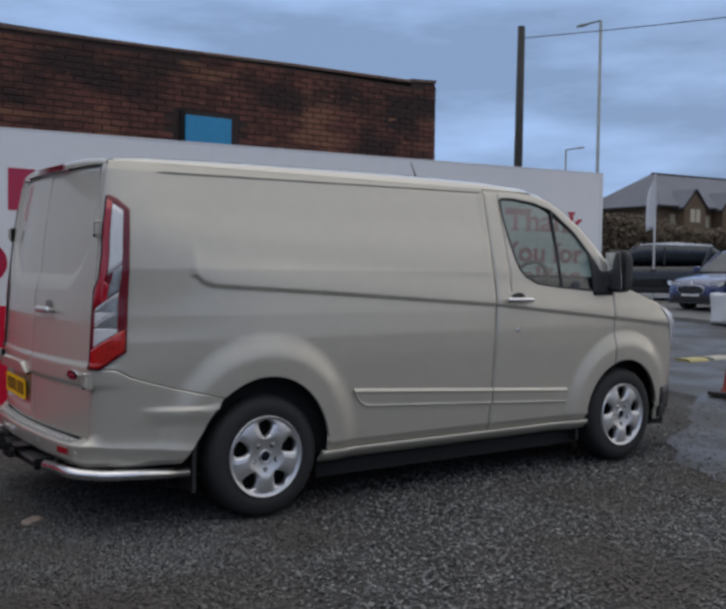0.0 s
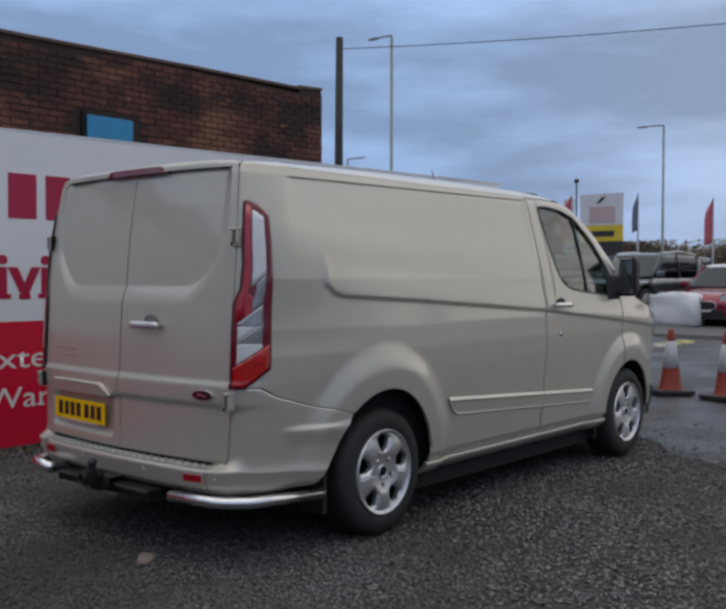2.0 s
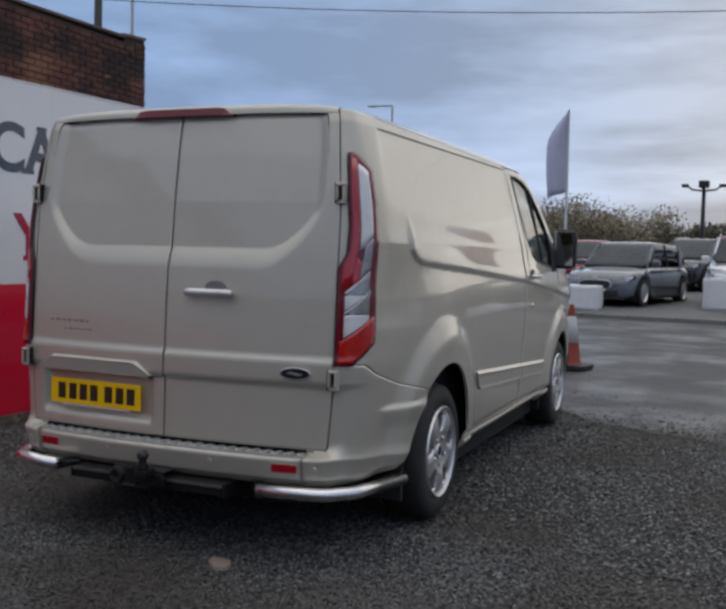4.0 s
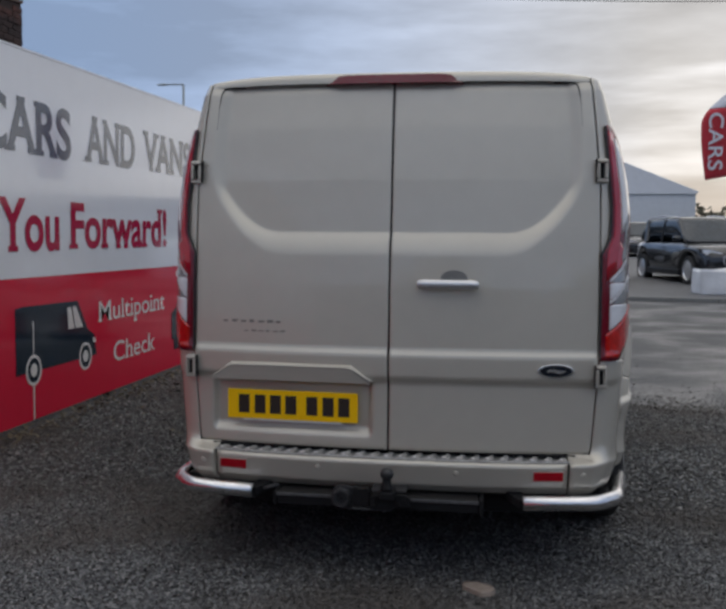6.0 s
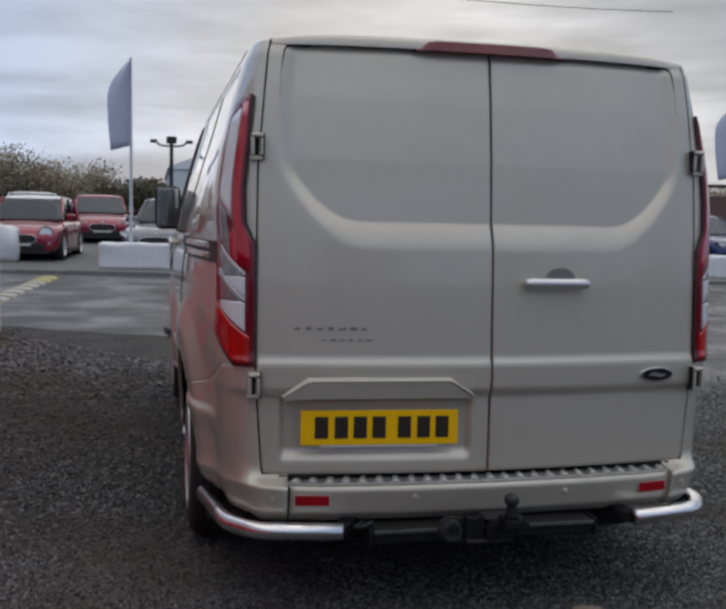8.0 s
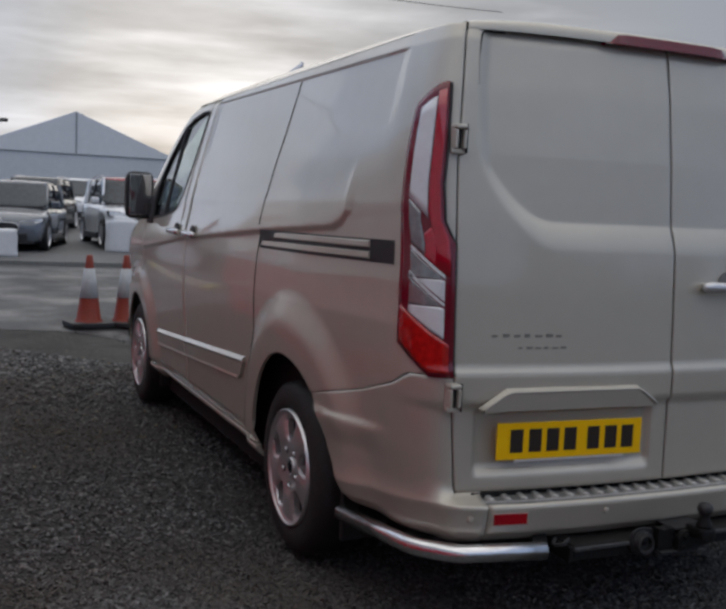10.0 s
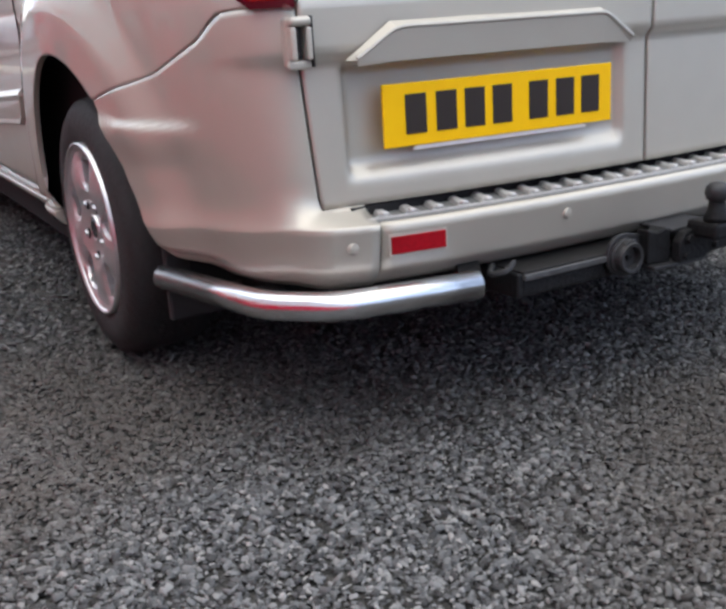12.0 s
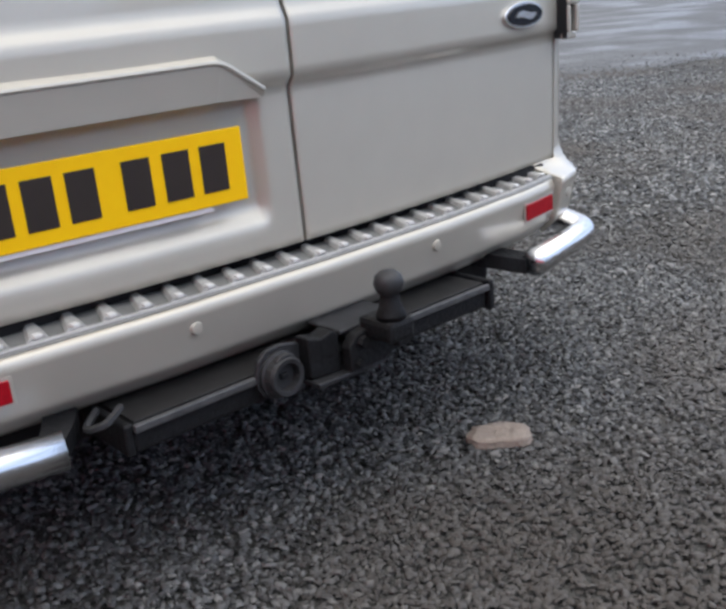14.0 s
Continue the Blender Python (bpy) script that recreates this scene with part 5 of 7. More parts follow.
    cb = part("corner_bar", tube(rounded(bar, 0.045, 6), 0.028, 18), CHROME, van, "polished tubular corner bar", smooth=True)
    strap = [(sgn * x, y, z) for x, y, z in ((0.525, -0.06, 0.316), (0.495, -0.035, 0.326), (0.465, 0.02, 0.336), (0.45, 0.13, 0.338))]
    part("bar_bracket", loft([[(x - 0.026, y, z - 0.022), (x + 0.026, y, z - 0.022), (x + 0.026, y, z + 0.008), (x - 0.026, y, z + 0.008)] for x, y, z in rounded(strap, 0.03, 4)]), STEEL_DARK, cb)
    part("bar_bracket", box(*sorted((sgn * 0.79, sgn * 0.84)), 0.16, 0.22, 0.285, 0.318, 0.006), STEEL_DARK, cb)
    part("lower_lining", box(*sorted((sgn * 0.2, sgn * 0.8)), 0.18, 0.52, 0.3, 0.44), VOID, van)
# grooved tread plate on top of the bumper
bm = bmesh.new()
rings = []
for x in steps(-0.69, 0.69, 40):
    y0 = bump_y(abs(x)) + 0.012
    y1 = 0.03 + 0.1 * x * x
    rings.append([(x, y0, 0.448), (x, y0, 0.4535), (x, y0 + 0.004, 0.456), (x, y1, 0.458), (x, y1, 0.448)])
loft(rings, bm)
tread = part("tread_plate", bm, TREAD, van, "grey ribbed tread plate on the bumper")
part("front_rail", loft([[(x, bump_y(abs(x)) + 0.0165, 0.4565), (x, bump_y(abs(x)) + 0.0175, 0.459), (x, bump_y(abs(x)) + 0.0235, 0.459), (x, bump_y(abs(x)) + 0.0245, 0.4565)] for x in steps(-0.688, 0.688, 30)]), TREAD_BRIGHT, tread)
for k in range(25):
    x = -0.65 + 1.3 * k / 24
    y0, y1 = bump_y(abs(x)) + 0.025, 0.026 + 0.1 * x * x
    rib = [(x - 0.019, y0, 0.4575), (x - 0.014, y0, 0.4635), (x + 0.008, y0, 0.4635), (x + 0.014, y0, 0.4575)]
    back = [(u * 1.0 + 0.016 + (0.006 if q < 2 else -0.006), y1, z + 0.002) for q, (u, v, z) in enumerate(rib)]
    part("tread_rib", loft([rib, back]), TREAD_BRIGHT, tread)
    part("tread_stud", box(x - 0.008, x + 0.004, y0 - 0.004, y0 + 0.01, 0.461, 0.4672, 0.002), TREAD_STUD, tread)
part("tread_gap", box(-0.7, 0.7, 0.045, 0.075, 0.44, 0.475), VOID, van)

# tow bar
RUBBED = material("rubbed steel", (0.034, 0.034, 0.037), 0.5, 0.3, 14, 0.5)
tow = part("tow_bar", box(-0.41, 0.35, -0.085, -0.02, 0.272, 0.318, 0.006), STEEL_DARK, van, "weathered black steel tow bar")
# paler lip paints in the light caught along the beam's top edge
part("beam_lip", box(-0.41, 0.35, -0.096, -0.0855, 0.308, 0.32, 0.002), material("lit steel edge", (0.085, 0.085, 0.088), 0.45, 0.4, 14, 0.5), tow)
part("beam_deck", box(-0.405, 0.345, -0.084, 0.03, 0.3185, 0.3225, 0.001), material("rubbed steel deck", (0.02, 0.019, 0.019), 0.55, 0.3, 10, 0.5), tow)
part("end_plate", box(-0.425, -0.411, -0.09, 0.05, 0.273, 0.323, 0.004), STEEL_DARK, tow)
part("end_plate", box(0.351, 0.365, -0.094, 0.05, 0.266, 0.326, 0.004), STEEL_DARK, tow)
up_front = lambda y: (lambda u, v, w: (u, y + w, v))
# stepped plates in front of the beam carry the ball and the socket
part("bracket_plate", prism([(-0.112, 0.292), (-0.05, 0.288), (-0.05, 0.352), (-0.062, 0.361), (-0.085, 0.354), (-0.112, 0.362)], 0.034, up_front(-0.121), 0.003), STEEL_DARK, tow)
part("bracket_plate", prism([(-0.046, 0.286), (0.03, 0.286), (0.045, 0.294), (0.1, 0.3), (0.1, 0.335), (0.082, 0.345), (0.02, 0.345), (-0.005, 0.353), (-0.03, 0.348), (-0.046, 0.33)], 0.022, up_front(-0.143), 0.003), STEEL_DARK, tow)
part("plate_foot", prism([(-0.112, 0.28), (0.03, 0.28), (0.052, 0.29), (0.03, 0.2855), (-0.112, 0.289)], 0.04, up_front(-0.14), 0.002), RUBBED, tow)
part("bracket_deck", box(-0.045, 0.085, -0.12, -0.03, 0.3465, 0.354, 0.003), RUBBED, tow, "rubbed grey bracket deck")
for x, y, z, r in ((-0.02, -0.1435, 0.334, 0.011), (-0.03, -0.1435, 0.3, 0.007), (0.058, -0.1435, 0.31, 0.007), (0.08, -0.1435, 0.325, 0.006)):
    part("bolt", lathe([(0.0001, -0.008), (r * 0.8, -0.008), (r, -0.005), (r, -0.001), (r * 1.35, -0.0008), (r * 1.35, 0.002)], "y", (x, y, z), 6), STEEL_DARK, tow)
# a bevelled seat carries the tapered neck of the ball
part("ball_seat", box(-0.008, 0.05, -0.2, -0.1215, 0.334, 0.371, 0.009), STEEL_DARK, tow)
part("ball_neck", lathe([(0.0001, 0.3705), (0.025, 0.3705), (0.024, 0.379), (0.018, 0.392), (0.0148, 0.415)], "z", (0.02, -0.175, 0), 20), STEEL_DARK, tow, smooth=True)
part("tow_ball", lathe([(0.0001, -0.024), (0.012, -0.021), (0.021, -0.012), (0.025, 0.0), (0.022, 0.013), (0.013, 0.021), (0.0001, 0.023)], "z", (0.02, -0.175, 0.428), 24), material("worn dull ball steel", (0.05, 0.05, 0.053), 0.5, 0.4, 14, 0.4), tow, "round worn steel tow ball", smooth=True)
flange = [(-0.113, 0.27), (-0.113, 0.352), (-0.15, 0.36), (-0.175, 0.358), (-0.193, 0.344), (-0.2, 0.322), (-0.2, 0.3), (-0.19, 0.284), (-0.165, 0.272)]
part("socket_plate", prism(flange, 0.01, up_front(-0.098), 0.002), RUBBED, tow)
sock = part("socket", lathe([(0.0001, -0.004), (0.021, -0.004), (0.023, -0.018), (0.03, -0.019), (0.033, -0.014), (0.034, 0.0), (0.038, 0.002), (0.038, 0.0075)], "y", (-0.158, -0.106, 0.314), 24), BLACK_PLASTIC, tow, "black towing socket", smooth=False)
part("socket_lid", prism([(-0.172, 0.336), (-0.144, 0.336), (-0.14, 0.344), (-0.15, 0.351), (-0.166, 0.351), (-0.176, 0.344)], 0.012, up_front(-0.122), 0.002), BLACK_PLASTIC, sock)
part("socket_pin", box(-0.165, -0.151, -0.116, -0.109, 0.309, 0.319, 0.002), STEEL_DARK, sock)
part("cable_loop", tube(rounded([(-0.43, -0.02, 0.33), (-0.47, -0.06, 0.325), (-0.45, -0.09, 0.335), (-0.41, -0.06, 0.34)], 0.02), 0.006, 6), BLACK_PLASTIC, tow)

# nearside sliding door: track and gaps
def flank_a(y):
    """The skin coordinate of a place along the flank, round the tail too."""
    return a_side(y) if y > 0.5 else 1.5 + (y - 0.2) / 0.6


def track_z(y):
    return 1.185 + 0.004 * (1.3 - y)


rings = [[skin(flank_a(y), track_z(y) + dz, -1, o) for dz, o in ((-0.037, -0.01), (-0.037, 0.003), (0.037, 0.003), (0.037, -0.01))] for y in steps(0.24, 1.37, 16)]
track = part("door_track", loft(rings), BLACK_PLASTIC, van, "sliding door track with bright strips")
for dz in (0.02, -0.016):
    rings = [[skin(flank_a(y), track_z(y) + dz + e, -1, o) for e, o in ((-0.012, 0.003), (-0.008, 0.009), (0.008, 0.009), (0.012, 0.003))] for y in steps(0.4, 1.34, 14)]
    part("track_strip", loft(rings), PAINT, track)
for pts in ([(1.395, z) for z in steps(0.66, 1.84, 24)],):
    part("door_seam", tube([skin(a_side(y), z, -1, 0.0) for y, z in pts], 0.0032, 5), VOID, van)
# black blocks added under the floor, low and wide to deepen the shade there
part("floor_shade_block", box(-0.84, 0.84, 1.36, 3.48, 0.15, 0.31), VOID, van)
part("axle_shade_block", box(-0.7, 0.7, 0.5, 1.355, 0.17, 0.31), VOID, van)
part("front_shade_block", box(-0.7, 0.7, 3.485, 4.7, 0.17, 0.31), VOID, van)
part("rear_shade_block", box(-0.6, 0.6, 0.12, 0.499, 0.22, 0.32, 0.02), VOID, van)
# ---- the display area beyond the lane ----
KERB = material("worn concrete kerb", (0.2, 0.2, 0.19), 0.85, 0, 6, 0.3, 0.4, 40)
DISPLAY = material("pale tarmac", (0.11, 0.11, 0.112), 0.65, 0, 2, 0.25, 0.3, 80)


def display_z(x, y):
    """The display area slopes up away from the kerb."""
    return kerb_rise(x) + 0.05 + 0.022 * (min(y, 60) - KERB_Y)


pave = bmesh.new()
loft([[(x, y, display_z(x, y)) for y in (KERB_Y + 0.15, 60, 90)] for x in [-70] + list(range(-20, 21, 2)) + [70]], pave, False, False)
tagged(mesh_object("pavement", pave, DISPLAY), "pale tarmac car display area", "pavement", kind="structure")


def plot(x, y):
    """Where a thing set out on the level stands on the rising ground."""
    cx, cy, k = (4.6, -2.3, 0.86) if x < -5.5 else (0.0, -3.3, 0.86)
    x, y = cx + (x - cx) * k, cy + (y - cy) * k
    return x, y, display_z(x, y)


kerb = thing("kerb", (0, KERB_Y, 0), "worn grey concrete kerb edging the display area", "kerb", kind="structure")
KERB_LEN = 0.914
kb = bmesh.new()
box(0.005, KERB_LEN - 0.005, 0, 0.15, -0.05, 0.075, 0.012, kb)
kerb_first = part("kerbstone", kb, KERB, kerb)
for k in range(-30, 34):
    o = new("kerbstone", kerb_first.data)
    o.parent = kerb
    o.location = (k * KERB_LEN, random.uniform(-0.006, 0.006), kerb_rise((k + 0.5) * KERB_LEN) + random.uniform(-0.006, 0.004))
    x_mid = (k + 0.5) * KERB_LEN
    o.rotation_euler = (0, math.atan2(kerb_rise(x_mid - 0.4) - kerb_rise(x_mid + 0.4), 0.8), 0)
kerb_first.location = (34 * KERB_LEN, 0, 0)

CAR_GLASS = material("dark car glass surface", (0.03, 0.04, 0.05), 0.08, 0, 3, 0.5, coat=0.0, spec=0.5)
HEAD_GLASS = material("headlamp", (0.75, 0.77, 0.8), 0.12, 0.3, 20, 0.25, coat=1.0)
PLATE_WHITE = material("white number plate", (0.7, 0.7, 0.68), 0.4)
DARK_GRILLE = material("dark grille", (0.015, 0.015, 0.017), 0.5)


def car_paint(name, col, metal=0.3):
    return material(name, col, 0.25, metal, 4, 0.06, coat=1.0)


P_RED = car_paint("red car paint", (0.25, 0.006, 0.03))
P_WHITE = car_paint("white car paint", (0.75, 0.76, 0.78), 0.0)
P_NAVY = car_paint("navy car paint", (0.015, 0.026, 0.11))
P_BLACK = car_paint("black car paint", (0.012, 0.013, 0.016))
P_TEAL = car_paint("grey green car paint", (0.05, 0.066, 0.08))
P_GREY = car_paint("slate car paint", (0.12, 0.135, 0.16))
P_SILVER = car_paint("silver car paint", (0.35, 0.36, 0.37), 0.7)


def rounder(ob):
    ob.modifiers.new("round", "SUBSURF").levels = 1
    ob.modifiers["round"].render_levels = 1


def parked_car(at, turn, length, width, height, paint, label, roof=None, suv=False, hatch=True, group="parked cars"):
    """A car with its nose towards -y; at is the middle of its nose on the ground."""
    car = thing("parked_car", at, label, "car", group, turn)
    hw, L = width / 2, length
    belt = height * (0.62 if suv else 0.61)
    nose = height * (0.56 if suv else 0.5)
    gz = 0.24 if suv else 0.18
    wb0, wb1, r = 0.19 * L, 0.83 * L, 0.36 if suv else 0.31
    prof = [(0.0, nose * 0.72), (0.02 * L, nose * 0.86), (0.06 * L, nose), (0.24 * L, belt * 0.97), (0.3 * L, belt), (0.8 * L, belt * 1.02), (0.97 * L, belt), (L, belt * 0.8)]
    ztop = curve(prof)
    plan = curve([(0, 0.72), (0.02 * L, 0.84), (0.06 * L, 0.94), (0.15 * L, 0.99), (0.5 * L, 1.0), (0.85 * L, 0.98), (0.96 * L, 0.9), (L, 0.76)])
    ys = [0, 0.02 * L, 0.045 * L, 0.08 * L] + steps(0.11 * L, 0.93 * L, 34) + [0.955 * L, 0.98 * L, L]
    rings = []
    for y in ys:
        w, zt = hw * plan(y), ztop(y)
        zb = gz
        for wc in (wb0, wb1):
            if abs(y - wc) < r + 0.07:
                zb = max(zb, r + math.sqrt(max(0, (r + 0.07) ** 2 - (y - wc) ** 2)) * 0.94)
        zm = zb + (zt - zb) * 0.55
        rings.append([(-w * 0.9, y, zb), (-w * 0.985, y, zb + 0.05), (-w, y, zm), (-w * 0.96, y, zt - 0.06), (-w * 0.88, y, zt - 0.008), (-w * 0.5, y, zt + 0.018), (0, y, zt + 0.024),
                      (w * 0.5, y, zt + 0.018), (w * 0.88, y, zt - 0.008), (w * 0.96, y, zt - 0.06), (w, y, zm), (w * 0.985, y, zb + 0.05), (w * 0.9, y, zb)])
    body = part("body", loft(rings), paint, car, smooth=True)
    rounder(body)
    # glasshouse and roof
    y0, y1, y2, y3 = 0.26 * L, 0.42 * L, (0.86 if hatch or suv else 0.72) * L, (0.97 if hatch or suv else 0.86) * L
    gh = curve([(y0, belt), (y1, height - 0.03), (0.6 * L, height - 0.015), (y2, height - 0.05), (y3, belt + 0.02)])
    gr = []
    for y in steps(y0, y3, 22):
        zt, w = max(gh(y), belt - 0.0), hw * plan(y)
        f = (zt - belt) / (height - belt)
        gr.append([(-w * 0.93, y, belt - 0.02), (-w * (0.93 - 0.13 * f), y, zt - 0.045 * f), (-w * (0.87 - 0.14 * f), y, zt), (0, y, zt + 0.02 * f), (w * (0.87 - 0.14 * f), y, zt), (w * (0.93 - 0.13 * f), y, zt - 0.045 * f), (w * 0.93, y, belt - 0.02)])
    rounder(part("window_glass", loft(gr), CAR_GLASS, car, "dark window glass", smooth=True))
    rr = []
    for y in steps(y1 - 0.02 * L, y2 + 0.02 * L, 14):
        zt, w = gh(y) + 0.012, hw * plan(y)
        rr.append([(-w * 0.775, y, zt - 0.05), (-w * 0.735, y, zt - 0.005), (-w * 0.4, y, zt + 0.012), (0, y, zt + 0.02), (w * 0.4, y, zt + 0.012), (w * 0.735, y, zt - 0.005), (w * 0.775, y, zt - 0.05)])
    rounder(part("roof", loft(rr), roof or paint, car, smooth=True))
    for sg in (1, -1):
        # pillars
        part("pillar", tube([(sg * hw * 0.87, y0 + 0.06, belt - 0.01), (sg * hw * 0.745, y1, height - 0.05)], 0.032, 6), paint, car)
        part("pillar", tube([(sg * hw * 0.905, 0.58 * L, belt), (sg * hw * 0.79, 0.58 * L, height - 0.07)], 0.025, 6), DARK_GRILLE, car)
        part("side_mirror", box(*sorted((sg * hw * 0.94, sg * (hw * 0.94 + 0.2))), 0.29 * L, 0.29 * L + 0.12, belt, belt + 0.15, 0.04), paint, car)
        part("door_handle", box(*sorted((sg * (hw * 0.985), sg * (hw * 0.985 + 0.03))), 0.5 * L, 0.5 * L + 0.16, belt * 0.86, belt * 0.86 + 0.03, 0.008), paint, car)
        part("sill", box(*sorted((sg * hw * 0.86, sg * (hw + 0.012))), 0.29 * L, 0.73 * L, gz - 0.01, gz + (0.14 if suv else 0.08), 0.02), DARK_GRILLE, car)
        part("pillar", tube([(sg * hw * 0.9, 0.8 * L, belt), (sg * hw * 0.76, (0.84 if hatch or suv else 0.72) * L, height - 0.08)], 0.06, 6), paint, car)
        hx = hw * 0.64
        if label.startswith("small red"):
            lamp = [(hx + 0.13 * math.cos(t), nose * 0.85 + 0.12 * math.sin(t)) for t in [2 * math.pi * k / 16 for k in range(16)]]
        else:
            lamp = [(hx - 0.2, nose * 0.78), (hx + 0.1, nose * 0.77), (hx + 0.26, nose * 0.84), (hx + 0.27, nose * 0.93), (hx + 0.05, nose * 0.91), (hx - 0.2, nose * 0.83)]
        cu, cv = sum(p[0] for p in lamp) / len(lamp), sum(p[1] for p in lamp) / len(lamp)
        swept = lambda u, v, w: (sg * u, 0.02 * L + 0.3 * max(0, u - hx) - 0.03 + 0.12 * max(0, v - nose * 0.8) + w, v)
        shell = part("headlamp", prism([(cu + (u - cu) * 1.14, cv + (v - cv) * 1.2) for u, v in lamp], 0.1, lambda u, v, w: swept(u, v, w + 0.008)), DARK_GRILLE, car, "dark headlamp shell")
        part("lens", prism(lamp, 0.1, swept, 0.006), HEAD_GLASS, shell)
        part("fog_lamp", lathe([(0.0001, -0.012), (0.045, -0.01), (0.055, 0.03)], "y", (sg * hw * 0.7, 0.02 * L - 0.03, gz + 0.2), 12), HEAD_GLASS, car)
        for yc in (wb0, wb1):
            whl = part("wheel", lathe([(0.0001, -0.0), (r * 0.2, 0.005), (r * 0.62, -0.02), (r * 0.66, 0.005), (r * 0.7, 0.0), (r * 0.7, -0.1)], "x", (0, 0, 0), 24), ALLOY, car)
            whl.matrix_basis = pose(sg * (hw - 0.02), yc, r, 0, 0, 0 if sg > 0 else 180)
            part("tyre", lathe([(r * 0.69, -0.2), (r * 0.95, -0.2), (r, -0.16), (r, -0.03), (r * 0.95, 0.0), (r * 0.69, 0.002)], "x", (0, 0, 0), 28), RUBBER, whl)
    gw = hw * 0.42
    oval = [(gw * math.copysign(abs(math.cos(t)) ** 0.6, math.cos(t)), nose * 0.66 + nose * 0.13 * math.copysign(abs(math.sin(t)) ** 0.7, math.sin(t))) for t in [2 * math.pi * k / 20 for k in range(20)]]
    rim = part("grille_rim", prism([(u * 1.06, nose * 0.66 + (v - nose * 0.66) * 1.14) for u, v in oval], 0.08, lambda u, v, w: (u, -0.018 + w, v), 0.006), ALLOY, car)
    part("grille", prism(oval, 0.05, lambda u, v, w: (u, -0.026 + w, v), 0.004), DARK_GRILLE, rim)
    part("lower_intake", box(-hw * 0.62, hw * 0.62, -0.008, 0.08, gz + 0.05, gz + 0.2, 0.02), DARK_GRILLE, car)
    part("number_plate", box(-0.26, 0.26, -0.022, -0.013, nose * 0.46, nose * 0.46 + 0.11, 0.003), PLATE_WHITE, car, "white number plate")
    part("cowl", box(-hw * 0.8, hw * 0.8, y0 - 0.05, y0 + 0.1, belt - 0.02, belt + 0.03, 0.015), DARK_GRILLE, car)
    part("badge", lathe([(0.0001, -0.01), (0.05, -0.008), (0.055, 0.02)], "y", (0, -0.02, nose * 0.84), 14), ALLOY, car)
    part("bumper_lip", box(-hw * 0.74, hw * 0.74, -0.02, 0.2, gz - 0.02, gz + 0.045, 0.015), DARK_GRILLE, car)
    if suv:
        for sg in (1, -1):
            part("roof_rail", tube([(sg * hw * 0.7, y1 + 0.1, height - 0.01), (sg * hw * 0.71, (y1 + y2) / 2, height + 0.045), (sg * hw * 0.7, y2 - 0.05, height - 0.02)], 0.018, 6), ALLOY, car)
    part("underside", box(-hw * 0.85, hw * 0.85, 0.1 * L, 0.9 * L, gz - 0.02, gz + 0.3), DARK_GRILLE, car)
    return car


Z2 = 0.06
CARS = [
    ((-4.55, 21.8, Z2), -4, 3.85, 1.74, 1.43, P_RED, "small red hatchback with a white roof", P_WHITE, False, True),
    ((-3.0, 31.0, Z2), 5, 4.2, 1.76, 1.48, P_RED, "bright red hatchback parked behind", None, False, True),
    ((-1.2, 21.9, Z2), -14, 4.3, 1.78, 1.5, P_GREY, "slate grey hatchback on the display area", None, False, True),
    ((-0.1, 30.9, Z2), -18, 4.5, 1.8, 1.62, P_BLACK, "black family car parked further back", None, True, True),
    ((2.62, 23.2, Z2), 2, 4.0, 1.92, 1.72, P_WHITE, "white small car with a red roof", P_RED, True, True),
    ((6.8, 23.6, Z2), 14, 4.5, 1.86, 1.7, P_BLACK, "black sport utility car on the display area", None, True, True),
    ((3.4, 38.5, Z2), 6, 4.4, 1.85, 1.66, P_WHITE, "white sport utility car parked further back", None, True, True),
    ((7.2, 44.0, Z2), 0, 4.4, 1.8, 1.5, P_BLACK, "black car far back beside the tent", None, False, True),
    ((10.2, 24.2, Z2), 10, 4.4, 1.8, 1.46, P_TEAL, "dark green-grey hatchback on the display area", None, False, True),
    ((14.0, 25.4, Z2), 10, 4.5, 1.84, 1.68, P_NAVY, "dark blue sport utility car on the display area", None, True, True),
    ((17.6, 24.4, Z2), 10, 4.3, 1.8, 1.48, P_NAVY, "dark blue hatchback on the display area", None, False, True),
    ((-7.95, 21.0, Z2), -6, 4.35, 1.78, 1.6, P_TEAL, "grey-green sport utility car", None, True, True),
    ((-10.55, 21.1, Z2), -5, 4.35, 1.78, 1.5, P_NAVY, "dark blue hatchback nosing the display edge", None, False, True),
    ((-17.4, 23.6, Z2), -52, 4.8, 1.85, 1.62, P_BLACK, "long black estate car parked side on", None, True, True),
    ((-10.4, 30.0, Z2), 0, 4.4, 1.8, 1.46, P_NAVY, "navy estate parked in the second row", None, False, True),
    ((1.6, 47.0, Z2), 4, 4.2, 1.78, 1.5, P_RED, "red hatchback in a far row", None, False, True),
    ((-6.2, 31.0, Z2), 3, 4.4, 1.8, 1.46, P_SILVER, "silver hatchback in the second row", None, False, True),
]
for c_at, c_turn, c_l, c_w, c_h, c_p, c_label, c_roof, c_suv, c_hatch in CARS:
    parked_car(plot(c_at[0], c_at[1]), c_turn, c_l, c_w, c_h, c_p, c_label, c_roof, c_suv, c_hatch)

# white blocks along the edge, wrapped in sheet
WRAP = material("white wrapped sheet", (0.72, 0.73, 0.75), 0.45, 0, 4, 0.06, 0.5, 9)


